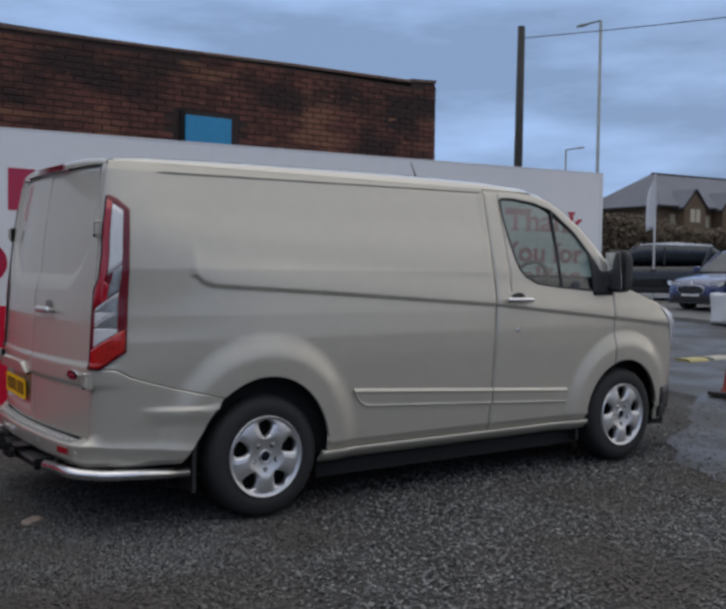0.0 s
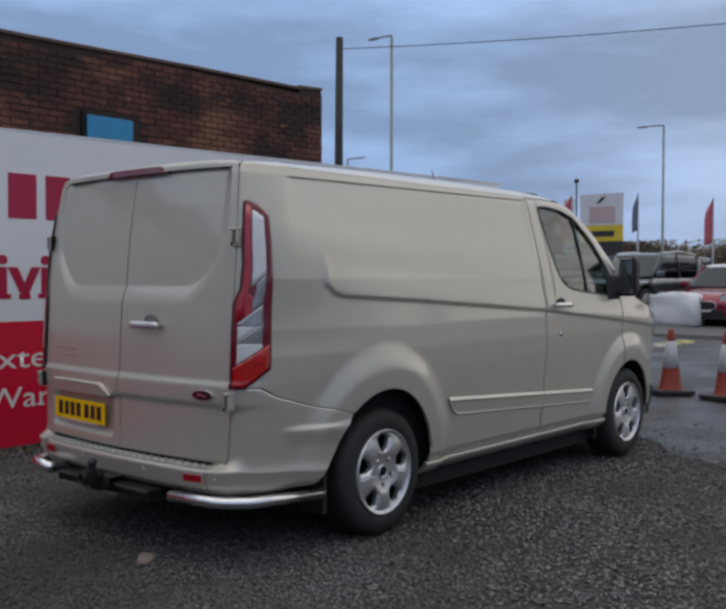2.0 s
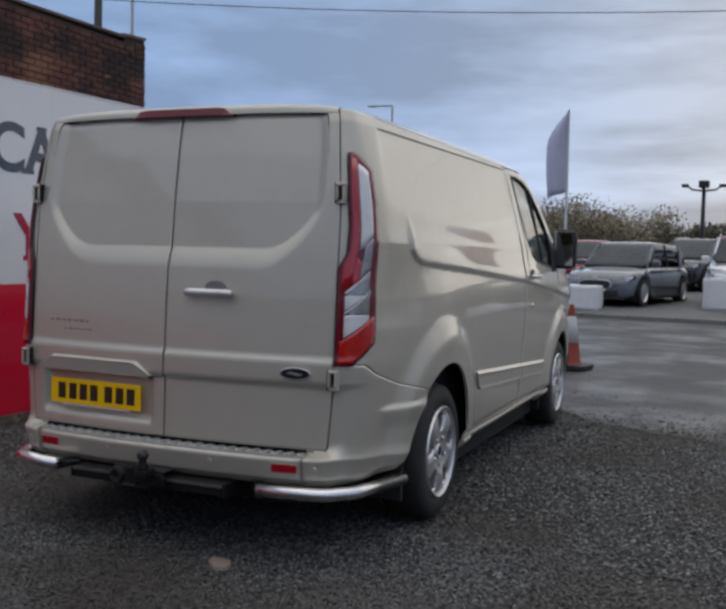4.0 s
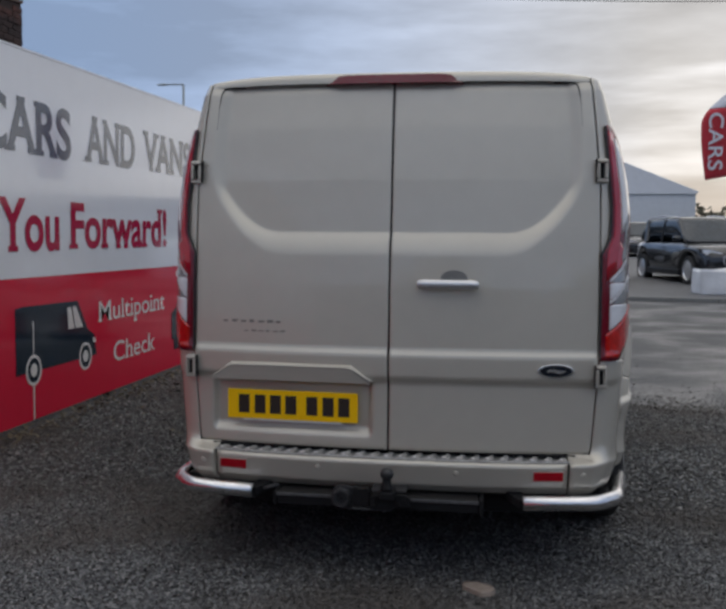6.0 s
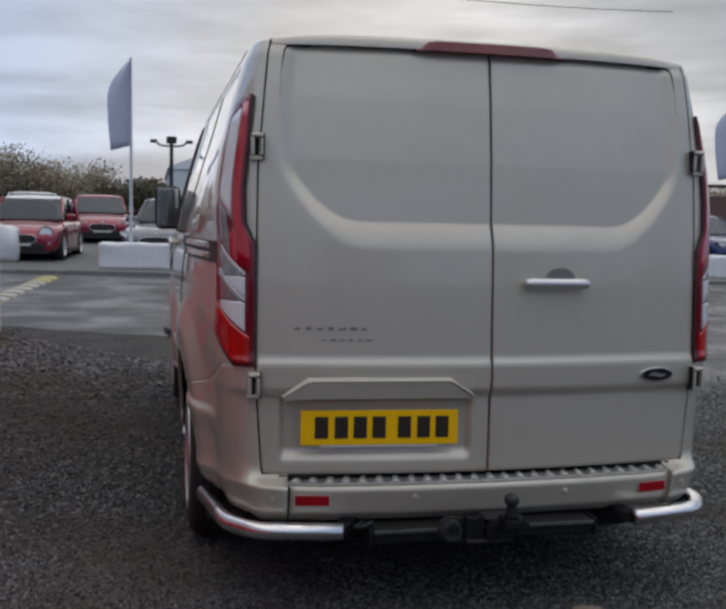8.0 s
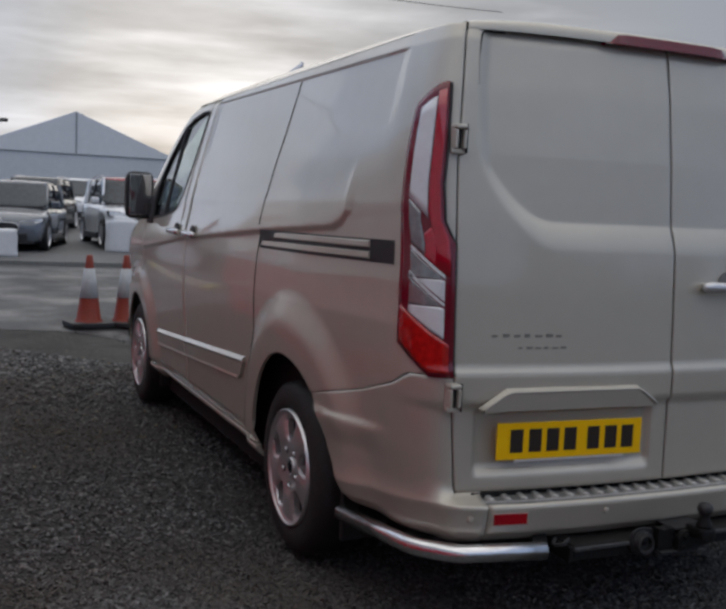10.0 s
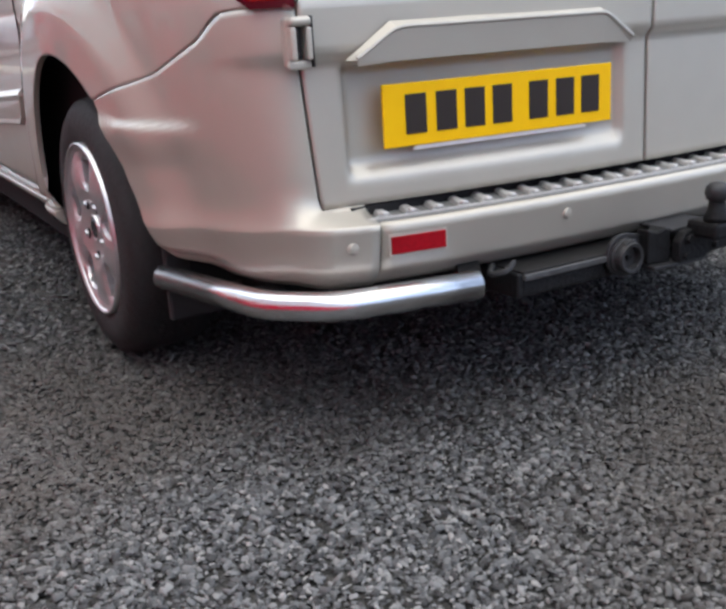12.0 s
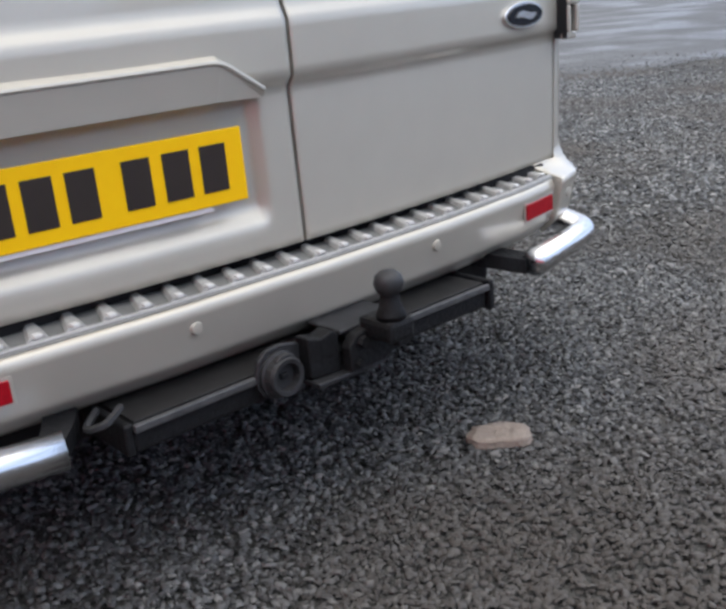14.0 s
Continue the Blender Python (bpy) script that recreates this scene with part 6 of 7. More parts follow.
def white_block(x, y, w, d, h, soft=0.0, label="white sheet-wrapped block on the display edge"):
    x, y, z = plot(x, y)
    w, d, h = 0.88 * w, 0.88 * d, 0.88 * h
    bm = box(-w / 2, w / 2, -d / 2, d / 2, 0, h)
    bmesh.ops.subdivide_edges(bm, edges=bm.edges[:], cuts=7, use_grid_fill=True)
    for v in bm.verts:
        u = Vector((v.co.x / (w / 2), v.co.y / (d / 2), max(0, v.co.z / h * 2 - 1)))
        k = 1 - soft * 0.16 * max(0, u.length - 0.95)
        n = noise.noise_vector(v.co * 3.1 + Vector((x, y, 0))) * (0.03 + 0.05 * soft)
        n.z *= 0 if v.co.z < 0.01 else 1
        v.co = Vector((v.co.x * k + n.x, v.co.y * k + n.y, v.co.z * (1 - soft * 0.12 * max(0, abs(u.x) - 0.3)) + n.z))
    ob = mesh_object("white_block", bm, WRAP, None, True)
    ob.matrix_basis = pose(x, y, z - 0.02, 0, 0, random.uniform(-4, 4))
    return tagged(ob, label, "block", "white blocks")


white_block(-5.2, 21.9, 1.3, 0.9, 0.85, 1.0, "rounded white sheet-covered bag on the display edge")
white_block(-1.7, 20.7, 1.6, 0.8, 0.6)
white_block(2.45, 22.85, 1.95, 0.3, 0.84)
white_block(5.9, 21.0, 1.5, 0.8, 0.62, 0.3)
white_block(9.2, 20.8, 1.5, 0.8, 0.6, 0.6)
white_block(14.6, 20.8, 1.4, 0.8, 0.6, 0.2)
white_block(-7.75, 19.2, 1.2, 0.8, 0.72, 0.4)

# feather flags
FLAG_LILAC = material("lilac flag cloth", (0.5, 0.52, 0.66), 0.8, 0, 5, 0.12)
FLAG_RED = material("red flag cloth", (0.5, 0.03, 0.045), 0.8, 0, 5, 0.1)
FLAG_PINK = material("faded red flag cloth", (0.6, 0.15, 0.18), 0.8, 0, 5, 0.15)
FLAG_SLATE = material("slate blue flag cloth", (0.2, 0.23, 0.3), 0.8, 0, 5, 0.12)
FLAG_WHITE = material("white flag cloth", (0.7, 0.7, 0.74), 0.8, 0, 5, 0.08)
POLE_WHITE = material("white pole", (0.6, 0.6, 0.62), 0.4)


def feather_flag(x, y, z0, z1, top, width, cloth, side, label, band=None, word=""):
    x, y, zb = plot(x, y)
    z0, z1, top = [1.3 + (z - 1.24) * 0.86 - zb for z in (z0, z1, top)]
    width *= 0.86
    flag = thing("feather_flag", (x, y, zb), label, "flag", "flags on the display edge")
    part("pole", tube([(0, 0, 0), (0, 0, z0), (0, 0, top)], [0.035, 0.03, 0.012], 8), POLE_WHITE, flag)
    for nm, a, b, m in (("cloth", z0, z1 if band else top, cloth),) + ((("band", z1, top, band),) if band else ()):
        rows = []
        for z in steps(a, b, 12):
            f = (z - z0) / (top - z0)
            w = width * (0.86 + 0.14 * math.sin(f * 3)) * (1 if f < 0.6 else max(0.04, 1 - ((f - 0.6) / 0.4) ** 1.7))
            rows.append([(side * w * u, 0.05 * math.sin(5 * u + 3 * f), z - 0.12 * u * (1 - f)) for u in steps(0.02, 1, 8)])
        bm = loft(rows, None, False, False)
        ex = bmesh.ops.solidify(bm, geom=bm.faces[:], thickness=0.006)
        part(nm, bm, m, flag, smooth=True)
    if word:
        ob = lettering("lettering", word, FLAG_WHITE, flag, width * 0.42, (z1 - z0) * 0.85, lambda u, v, w: (side * width * 0.55 + v - 0.25 * width, -0.085, z1 - 0.12 - u), 0.01)
    return flag


feather_flag(-1.8, 20.7, 2.9, 4.53, 4.98, 0.55, FLAG_LILAC, -1, "lilac feather flag on a white pole")
feather_flag(6.02, 21.0, 2.85, 4.5, 5.05, 0.85, FLAG_RED, -1, "red and white feather flag with lettering", FLAG_WHITE, "CARS")
feather_flag(14.9, 20.9, 2.7, 4.6, 4.9, 0.9, FLAG_LILAC, -1, "pale lilac feather flag by a car")
feather_flag(-14.5, 24.6, 2.8, 4.3, 4.55, 0.36, FLAG_WHITE, -1, "white feather flag on a pole")
feather_flag(-11.6, 26.5, 2.75, 3.8, 4.15, 0.46, FLAG_PINK, -1, "faded red feather flag on a pole")
feather_flag(-11.7, 32.1, 3.2, 4.3, 4.6, 0.26, FLAG_SLATE, -1, "slate blue feather flag on a pole")
feather_flag(-9.5, 34.1, 2.7, 4.0, 4.45, 0.36, FLAG_PINK, -1, "thin red feather flag on a pole")

# traffic cones at the end of the gravel
CONE_ORANGE = material("orange cone plastic", (0.42, 0.045, 0.015), 0.55, 0, 6, 0.35, second=(0.2, 0.03, 0.015))
CONE_WHITE = material("grubby reflective sleeve", (0.5, 0.52, 0.53), 0.45, 0, 8, 0.15)


def traffic_cone(x, y, turn):
    cone = thing("traffic_cone", (x, y, 0), "orange and white traffic cone with a black base", "traffic cone", "cones across the lane", turn)
    part("base", prism([(0.24 * math.copysign(abs(math.cos(t)) ** 0.4, math.cos(t)), 0.24 * math.copysign(abs(math.sin(t)) ** 0.4, math.sin(t))) for t in [2 * math.pi * (k + 0.5) / 16 for k in range(16)]], 0.05, None, 0.008), BLACK_PLASTIC, cone)
    rad = curve([(0.05, 0.13), (0.75, 0.03)])
    part("skirt", lathe([(rad(0.05) + 0.02, 0.05), (rad(0.08), 0.08), (rad(0.3), 0.3)], "z", (0, 0, 0), 24), CONE_ORANGE, cone, smooth=True)
    part("sleeve", lathe([(rad(0.3), 0.3), (rad(0.3) + 0.004, 0.302), (rad(0.61) + 0.004, 0.608), (rad(0.61), 0.61)], "z", (0, 0, 0), 24), CONE_WHITE, cone, smooth=True)
    part("tip", lathe([(rad(0.61), 0.61), (rad(0.74), 0.74), (0.022, 0.752), (0.0001, 0.75)], "z", (0, 0, 0), 24), CONE_ORANGE, cone, smooth=True)
    return cone


first_cone = traffic_cone(-0.72, 7.85, 10)
copy_thing(first_cone, pose(-0.33, 7.88, 0, 0, 0, 40))
copy_thing(first_cone, pose(0.36, 7.75, 0, 0, 0, 75))

# speed ramp of yellow and white blocks lying along the lane
RAMP_Y = material("yellow ramp block", (0.42, 0.37, 0.16), 0.7, 0, 8, 0.25)
RAMP_W = material("pale ramp block", (0.4, 0.38, 0.33), 0.7, 0, 8, 0.25)
ramp_t = thing("speed_ramp", (-3.36, 10.5, lane_z(-3.36, 10.5)), "low speed ramp of yellow and pale blocks", "speed ramp")
ramp_t.matrix_basis = pose(-3.36, 10.5, lane_z(-3.36, 10.5), math.degrees(math.atan(0.14 / 7.4)), 0, -5)
for k in range(9):
    y = k * 0.52
    part("ramp_block", loft([[(-0.17, yy, -0.02), (-0.15, yy, 0.008), (-0.07, yy, 0.026), (0.07, yy, 0.026), (0.15, yy, 0.008), (0.17, yy, -0.02)] for yy in (y + 0.05, y + 0.45)]), RAMP_Y if k in (0, 7, 8) else RAMP_W, ramp_t)

# ---- poles and wires ----
WOOD_POLE = material("tarred timber pole", (0.05, 0.048, 0.045), 0.85, 0, 6, 0.3, 0.4, 30)
GALV = material("galvanised post", (0.25, 0.28, 0.29), 0.5, 0.5, 5, 0.15)
pole = thing("telegraph_pole", (-15.5, 18.97, 0), "dark timber telegraph pole beside the lane", "pole")
part("shaft", tube([(0, 0, 0), (0.02, 0, 4.4), (0.05, 0, 8.75)], [0.15, 0.13, 0.11], 14), WOOD_POLE, pole, smooth=True)
wire = thing("overhead_wire", (-15.45, 18.97, 8.4), "thin black overhead wire from the pole", "wire")
part("cable", tube([(34 * t, 12 * t, 1.2 * t - 3.0 * t * (1 - t)) for t in steps(0, 1, 30)], 0.013, 6), BLACK_PLASTIC, wire)


def street_lamp(x, y, h, reach, label):
    lamp = thing("street_lamp", (x, y, 0), label, "street lamp", "street lamps")
    part("column", tube([(0, 0, 0), (0, 0, h * 0.25), (0, 0, h * 0.26), (0, 0, h)], [0.13, 0.13, 0.09, 0.07], 12), GALV, lamp, smooth=True)
    part("arm", tube(rounded([(0, 0, h - 0.05), (0, 0, h + 0.05), (reach * 0.5, 0, h + 0.07), (reach * 0.62, 0, h + 0.06)], 0.1), 0.05, 8), GALV, lamp)
    part("lantern", loft([[(x0, w * c, h + 0.06 + hh * s) for c, s in ((-1, -0.4), (-0.8, 0.6), (0, 1), (0.8, 0.6), (1, -0.4), (0, -1))] for x0, w, hh in ((reach * 0.55, 0.06, 0.05), (reach * 0.75, 0.16, 0.08), (reach, 0.1, 0.05))]), GALV, lamp)
    return lamp


street_lamp(-25.8, 34.5, 13.5, -1.5, "tall grey street lamp by the road")
street_lamp(-45.5, 53.6, 10.7, 1.8, "distant grey street lamp")
street_lamp(-21.0, 57.0, 11.3, -1.8, "slim grey street lamp beyond the cars")
mast = thing("floodlight_mast", (-0.2, 46, 0), "dark floodlight mast with two arms", "floodlight")
part("column", tube([(0, 0, 0), (0, 0, 5.0)], [0.12, 0.09], 10), BLACK_PLASTIC, mast)
part("head", box(-0.25, 0.25, -0.2, 0.2, 4.9, 5.25, 0.05), BLACK_PLASTIC, mast)
for sg in (1, -1):
    part("arm", tube([(0, 0, 4.75), (sg * 0.55, 0, 4.8), (sg * 0.85, 0, 5.05)], 0.05, 6), BLACK_PLASTIC, mast)
    part("floodlight", box(*sorted((sg * 0.7, sg * 1.05)), -0.15, 0.15, 4.92, 5.08, 0.03), BLACK_PLASTIC, mast)

# ---- marquee and far buildings ----
CANVAS = material("grey white canvas", (0.72, 0.74, 0.77), 0.6, 0, 0.6, 0.06, 0.2, 2)
CANVAS_WALL = material("pale canvas wall", (0.62, 0.65, 0.68), 0.6, 0, 0.6, 0.08)
tent = thing("marquee", (7.7, 75, 0), "large pale canvas marquee with a low gable", "marquee")
part("gable_wall", box(-7.4, 7.4, 0, 0.15, 0, 5.0), CANVAS_WALL, tent)
part("gable", prism([(-7.5, 5.01), (7.5, 5.01), (7.5, 5.2), (0, 8.2), (-7.5, 5.2)], 0.2, lambda u, v, w: (u, -0.05 + w, v)), CANVAS, tent)
part("ridge_post", box(-0.04, 0.04, -0.12, -0.051, 5.0, 8.2), GALV, tent)
part("eaves_beam", box(-7.5, 7.5, -0.1, -0.001, 4.96, 5.005), GALV, tent)
for sg in (1, -1):
    part("roof", loft([[(sg * 7.6, y, 5.1), (0, y, 8.22), (0, y, 8.3), (sg * 7.65, y, 5.2)] for y in (0.16, 30)]), CANVAS, tent)
    part("side_wall", box(*sorted((sg * 7.3, sg * 7.4)), 0.16, 30, 0, 5.1), CANVAS_WALL, tent)

SLATE = material("grey slate roof", (0.13, 0.14, 0.17), 0.7, 0, 2, 0.2, 0.2, 6)
SANDSTONE = material("sandstone wall", (0.14, 0.095, 0.06), 0.85, 0, 2, 0.25, 0.2, 8)
DARK_TRIM = material("dark barge board", (0.035, 0.035, 0.04), 0.7)
# the bright reflection of the far panes is put into this cream colour
WIN_FAR = material("bright-painted far window", (0.5, 0.45, 0.34), 0.25, 0.0)
CLADDING = material("brown cladding", (0.15, 0.085, 0.07), 0.8, 0, 1.5, 0.2)


def hipped_house(name, x, y, turn, length, depth, eaves, ridge, gables, label):
    """A long house along its own +x, hipped at the near end, with small gables over the front eaves."""
    h = thing(name, (x, y, 0), label, "building", kind="structure")
    h.matrix_basis = pose(x, y, 0, 0, 0, turn)
    mid = depth / 2
    part("wall", box(0, length, 0, depth, 0, eaves), SANDSTONE, h)
    o, lift = 0.5, 0.14
    lo = [(-o, -o), (length + o, -o), (length + o, depth + o), (-o, depth + o)]
    bm = bmesh.new()
    low = [bm.verts.new((u, v, eaves - 0.15)) for u, v in lo]
    top = [bm.verts.new((u, v, eaves + lift - 0.15)) for u, v in lo]
    near, far = bm.verts.new((mid * 0.8, mid, ridge)), bm.verts.new((length + o, mid, ridge))
    bm.faces.new(low[::-1])
    for i in range(4):
        k = (i + 1) % 4
        bm.faces.new((low[i], low[k], top[k], top[i]))
    for f in ((top[0], top[1], far, near), (top[1], top[2], far), (top[2], top[3], near, far), (top[3], top[0], near)):
        bm.faces.new(f)
    bmesh.ops.recalc_face_normals(bm, faces=bm.faces[:])
    part("roof", bm, SLATE, h, "grey slate hipped roof")
    part("ridge_tiles", tube([(mid * 0.8, mid, ridge), (length + o, mid, ridge)], 0.1, 6), DARK_TRIM, h)
    part("gutter", tube([(-o, -o - 0.05, eaves - 0.1), (length + o, -o - 0.05, eaves - 0.1)], 0.07, 6), DARK_TRIM, h)
    part("gutter", tube([(-o - 0.05, -o, eaves - 0.1), (-o - 0.05, depth + o, eaves - 0.1)], 0.07, 6), DARK_TRIM, h)
    for g in gables:
        part("gable_front", prism([(g - 1.1, eaves - 1.6), (g + 1.1, eaves - 1.6), (g + 1.1, eaves - 0.1), (g, eaves + 1.05), (g - 1.1, eaves - 0.1)], 1.9, lambda u, v, w: (u, -0.9 + w, v)), SANDSTONE, h)
        for sg in (1, -1):
            part("barge_board", tube([(g + sg * 1.35, -0.96, eaves - 0.3), (g, -0.96, eaves + 1.16)], 0.09, 4), DARK_TRIM, h)
            part("gable_roof", loft([[(g + sg * 1.35, yy, eaves - 0.28), (g, yy, eaves + 1.1), (g, yy, eaves + 1.22), (g + sg * 1.35, yy, eaves - 0.14)] for yy in (-1.0, 2.2)]), SLATE, h)
        win = part("window", box(g - 0.5, g + 0.5, -0.93, -0.901, eaves - 1.2, eaves - 0.25), WIN_FAR, h, "cream window with its brightness painted in")
        part("window_bar", box(g - 0.03, g + 0.03, -0.95, -0.931, eaves - 1.2, eaves - 0.25), DARK_TRIM, win)
    for k in range(int(length / 3)):
        part("window", box(1.0 + 3 * k, 2.1 + 3 * k, -0.05, -0.001, eaves - 1.5, eaves - 0.6), WIN_FAR, h)
        part("window", box(1.0 + 3 * k, 2.1 + 3 * k, -0.05, -0.001, eaves - 4.2, eaves - 3.0), WIN_FAR, h)
    for v in (1.6, 4.6):
        part("window", box(-0.05, -0.001, v, v + 1.0, eaves - 1.6, eaves - 0.7), WIN_FAR, h)
    return h


hipped_house("house_row", -37.6, 54.9, 84, 17, 7.4, 6.2, 8.9, (2.6, 6.6, 10.6, 14.2), "long sandstone house with a hipped slate roof")
low = thing("far_shed", (18, 62, 0), "low brown-clad shed behind the cars", "building", kind="structure")
part("wall", box(0, 26, 0, 12, 0, 3.7), CLADDING, low)
part("roof", loft([[(-0.4, y, 3.7 + z), (26.4, y, 4.4 + z), (26.4, y, 4.6 + z), (-0.4, y, 3.9 + z)] for y, z in ((-0.4, 0), (12.4, 0.6))]), STEEL_DARK, low)
sign = thing("roadside_sign", (-22.4, 51, 0), "tall yellow and white roadside sign board", "sign")
SIGN_YELLOW = material("yellow sign face", (0.7, 0.52, 0.04), 0.5)
part("upper_board", box(-1.4, 1.4, -0.1, 0.1, 4.6, 6.55, 0.02), FLAG_WHITE, sign)
part("faded_panel", box(-0.75, 0.95, -0.13, -0.101, 4.75, 5.75, 0.01), material("faded pink print", (0.55, 0.42, 0.42), 0.6), sign)
part("mark", prism([(-0.3, 5.95), (-0.05, 5.95), (0.35, 6.35), (0.1, 6.35)], 0.02, lambda u, v, w: (u, -0.121 + w, v)), DARK_TRIM, sign)
part("yellow_board", box(-1.4, 1.4, -0.12, 0.12, 3.6, 4.59, 0.02), SIGN_YELLOW, sign)
part("dark_board", box(-1.4, 1.4, -0.1, 0.1, 2.7, 3.59, 0.02), DARK_TRIM, sign)
part("unread_lettering", box(-0.7, 0.9, -0.14, -0.121, 3.9, 4.25), DARK_TRIM, sign)
for x in (-1.2, 1.2):
    part("post", box(x - 0.1, x + 0.1, -0.09, 0.09, 0, 2.69), GALV, sign)
part("side_pole", tube([(-1.7, 0, 0), (-1.7, 0, 7.3)], 0.05, 8), DARK_TRIM, sign)
part("lamp_head", lathe([(0.0001, 7.62), (0.12, 7.55), (0.15, 7.35), (0.06, 7.28)], "z", (-1.7, 0, 0), 12), DARK_TRIM, sign)
part("side_board", box(-2.5, -1.76, -0.15, -0.1, 2.9, 6.3), FLAG_WHITE, sign)
part("side_panel", box(-2.45, -1.8, -0.17, -0.151, 4.4, 5.1), DARK_TRIM, sign)
part("side_panel", box(-2.48, -1.78, -0.17, -0.151, 3.6, 4.2), SIGN_YELLOW, sign)

# ---- trees ----
BARK = material("grey brown bark", (0.07, 0.055, 0.042), 0.9, 0, 8, 0.3, 0.5, 30)
LEAF = material("dull autumn leaves", (0.24, 0.2, 0.14), 0.8, 0, 6, 0.2, island=1.0, second=(0.42, 0.36, 0.25))
LEAF_DARK = material("dark evergreen leaves", (0.09, 0.085, 0.055), 0.8, 0, 6, 0.3, island=1.0, second=(0.2, 0.18, 0.12))


def tree(x, y, h, spread, leaf, n, label, seed):
    rg = random.Random(seed)
    h *= 0.84
    t = thing("tree", (x, y, 0), label, "tree", "far trees")
    bm = tube([(0, 0, 0), (0.1, 0, h * 0.2), (0.0, 0.1, h * 0.45), (0.1, 0.1, h * 0.75)], [0.28, 0.2, 0.14, 0.05], 8)
    tips = []
    for k in range(14):
        a, z0 = rg.uniform(0, 6.28), h * rg.uniform(0.15, 0.6)
        ln = spread * rg.uniform(0.6, 1.0)
        mid = Vector((math.cos(a) * ln * 0.5, math.sin(a) * ln * 0.5, z0 + h * 0.14))
        end = Vector((math.cos(a) * ln, math.sin(a) * ln, min(h * 0.95, z0 + h * rg.uniform(0.2, 0.42))))
        tube([(0, 0, z0), mid, end], [0.1, 0.06, 0.02], 5, bm)
        tips += [mid, end, (mid + end) / 2]
        for j in range(3):
            e2 = mid.lerp(end, rg.random()) + Vector((rg.gauss(0, 1), rg.gauss(0, 1), rg.uniform(0.2, 1.2))) * spread * 0.22
            tube([mid.lerp(end, 0.4), e2], [0.035, 0.012], 4, bm)
            tips.append(e2)
    part("trunk", bm, BARK, t)
    verts, faces = [], []
    for k in range(int(n * 2.6)):
        c = rg.choice(tips) + Vector((rg.gauss(0, 1), rg.gauss(0, 1), rg.gauss(0, 0.8))) * spread * 0.17
        if c.z > h * 1.02 or c.z < h * 0.08:
            continue
        s = rg.uniform(0.07, 0.18)
        u = Vector((rg.gauss(0, 1), rg.gauss(0, 1), rg.gauss(0, 1))).normalized()
        v = u.orthogonal().normalized()
        w = u.cross(v)
        b0 = len(verts)
        verts += [c + v * s, c + w * s * 0.6, c - v * s, c - w * s * 0.6]
        faces.append((b0, b0 + 1, b0 + 2, b0 + 3))
    me = bpy.data.meshes.new("crown")
    me.from_pydata([tuple(v) for v in verts], [], faces)
    me.materials.append(leaf)
    cr = new("crown", me)
    cr.parent = t
    tagged(cr, kind="stuff")
    return t


for i, (x, y, h, sp, lf, n) in enumerate([(-14, 88, 8.6, 4.2, LEAF, 2600), (-9.5, 90, 7.6, 4.4, LEAF, 3000), (-19, 92, 7.0, 4.5, LEAF, 2600), (-4, 92, 5.6, 3.6, LEAF_DARK, 2600), (1.5, 95, 5.2, 3.6, LEAF_DARK, 2600), (-25, 90, 6.0, 4.2, LEAF, 2200),
                                          (24, 84, 5.5, 4.0, LEAF_DARK, 2200), (32, 86, 6.0, 4.0, LEAF, 2200), (40, 84, 5.4, 4.0, LEAF_DARK, 2200), (50, 80, 6, 4.4, LEAF, 2200), (-31, 80, 5.5, 4.2, LEAF, 2000)]):
    tree(x, y, h, sp, lf, n, "bare-branched autumn tree on the skyline" if lf is LEAF else "dark bushy tree on the skyline", 100 + i)


# hedges and far woods as clumps of leaves
def leaf_bank(name, path, depth, height, n, leaf, label, seed, size=0.28, uneven=0.45):
    rg = np.random.RandomState(seed)
    pts = np.array(path, float)
    seg = rg.randint(0, len(pts) - 1, n)
    f = rg.rand(n)[:, None]
    base = pts[seg] * (1 - f) + pts[seg + 1] * f
    hh = height * (1 - uneven + uneven * np.abs(np.sin(base[:, 0] * 0.37 + 1.3) * np.cos(base[:, 0] * 0.153)))
    c = np.column_stack([base[:, 0] + rg.randn(n) * depth * 0.4, base[:, 1] + rg.randn(n) * depth * 0.4, hh * rg.rand(n) ** 0.6])
    v1 = rg.randn(n, 3)
    v1 /= np.linalg.norm(v1, axis=1)[:, None]
    v2 = np.cross(v1, rg.randn(n, 3))
    v2 /= np.linalg.norm(v2, axis=1)[:, None]
    s = (size * (0.5 + rg.rand(n)))[:, None]
    vs = np.stack([c + v1 * s, c + v2 * s * 0.6, c - v1 * s, c - v2 * s * 0.6], 1).reshape(-1, 3)
    me = bpy.data.meshes.new(name)
    me.from_pydata(vs.tolist(), [], np.arange(4 * n).reshape(-1, 4).tolist())
    me.materials.append(leaf)
    return tagged(new(name, me), label, "hedge" if height < 5 else "woods", kind="stuff")


HEDGE = material("brown hedge leaves", (0.15, 0.115, 0.08), 0.9, 0, 6, 0.15, island=1.0, second=(0.21, 0.165, 0.115))
leaf_bank("hedge", [(-46, 37), (-36, 43), (-28, 51)], 2.0, 6.1, 120000, HEDGE, "brown autumn hedge below the houses", 5, 0.1, 0.35)
leaf_bank("hedge", [(-28, 51), (-22, 59), (-15, 68)], 1.8, 4.0, 60000, HEDGE, "low brown autumn hedge beside the road", 8, 0.1, 0.3)
leaf_bank("far_woods", [(-90, 105), (-30, 110), (0, 112), (60, 105), (120, 95)], 8, 5.5, 26000, LEAF_DARK, "dark belt of far woods on the skyline", 6, 0.35)

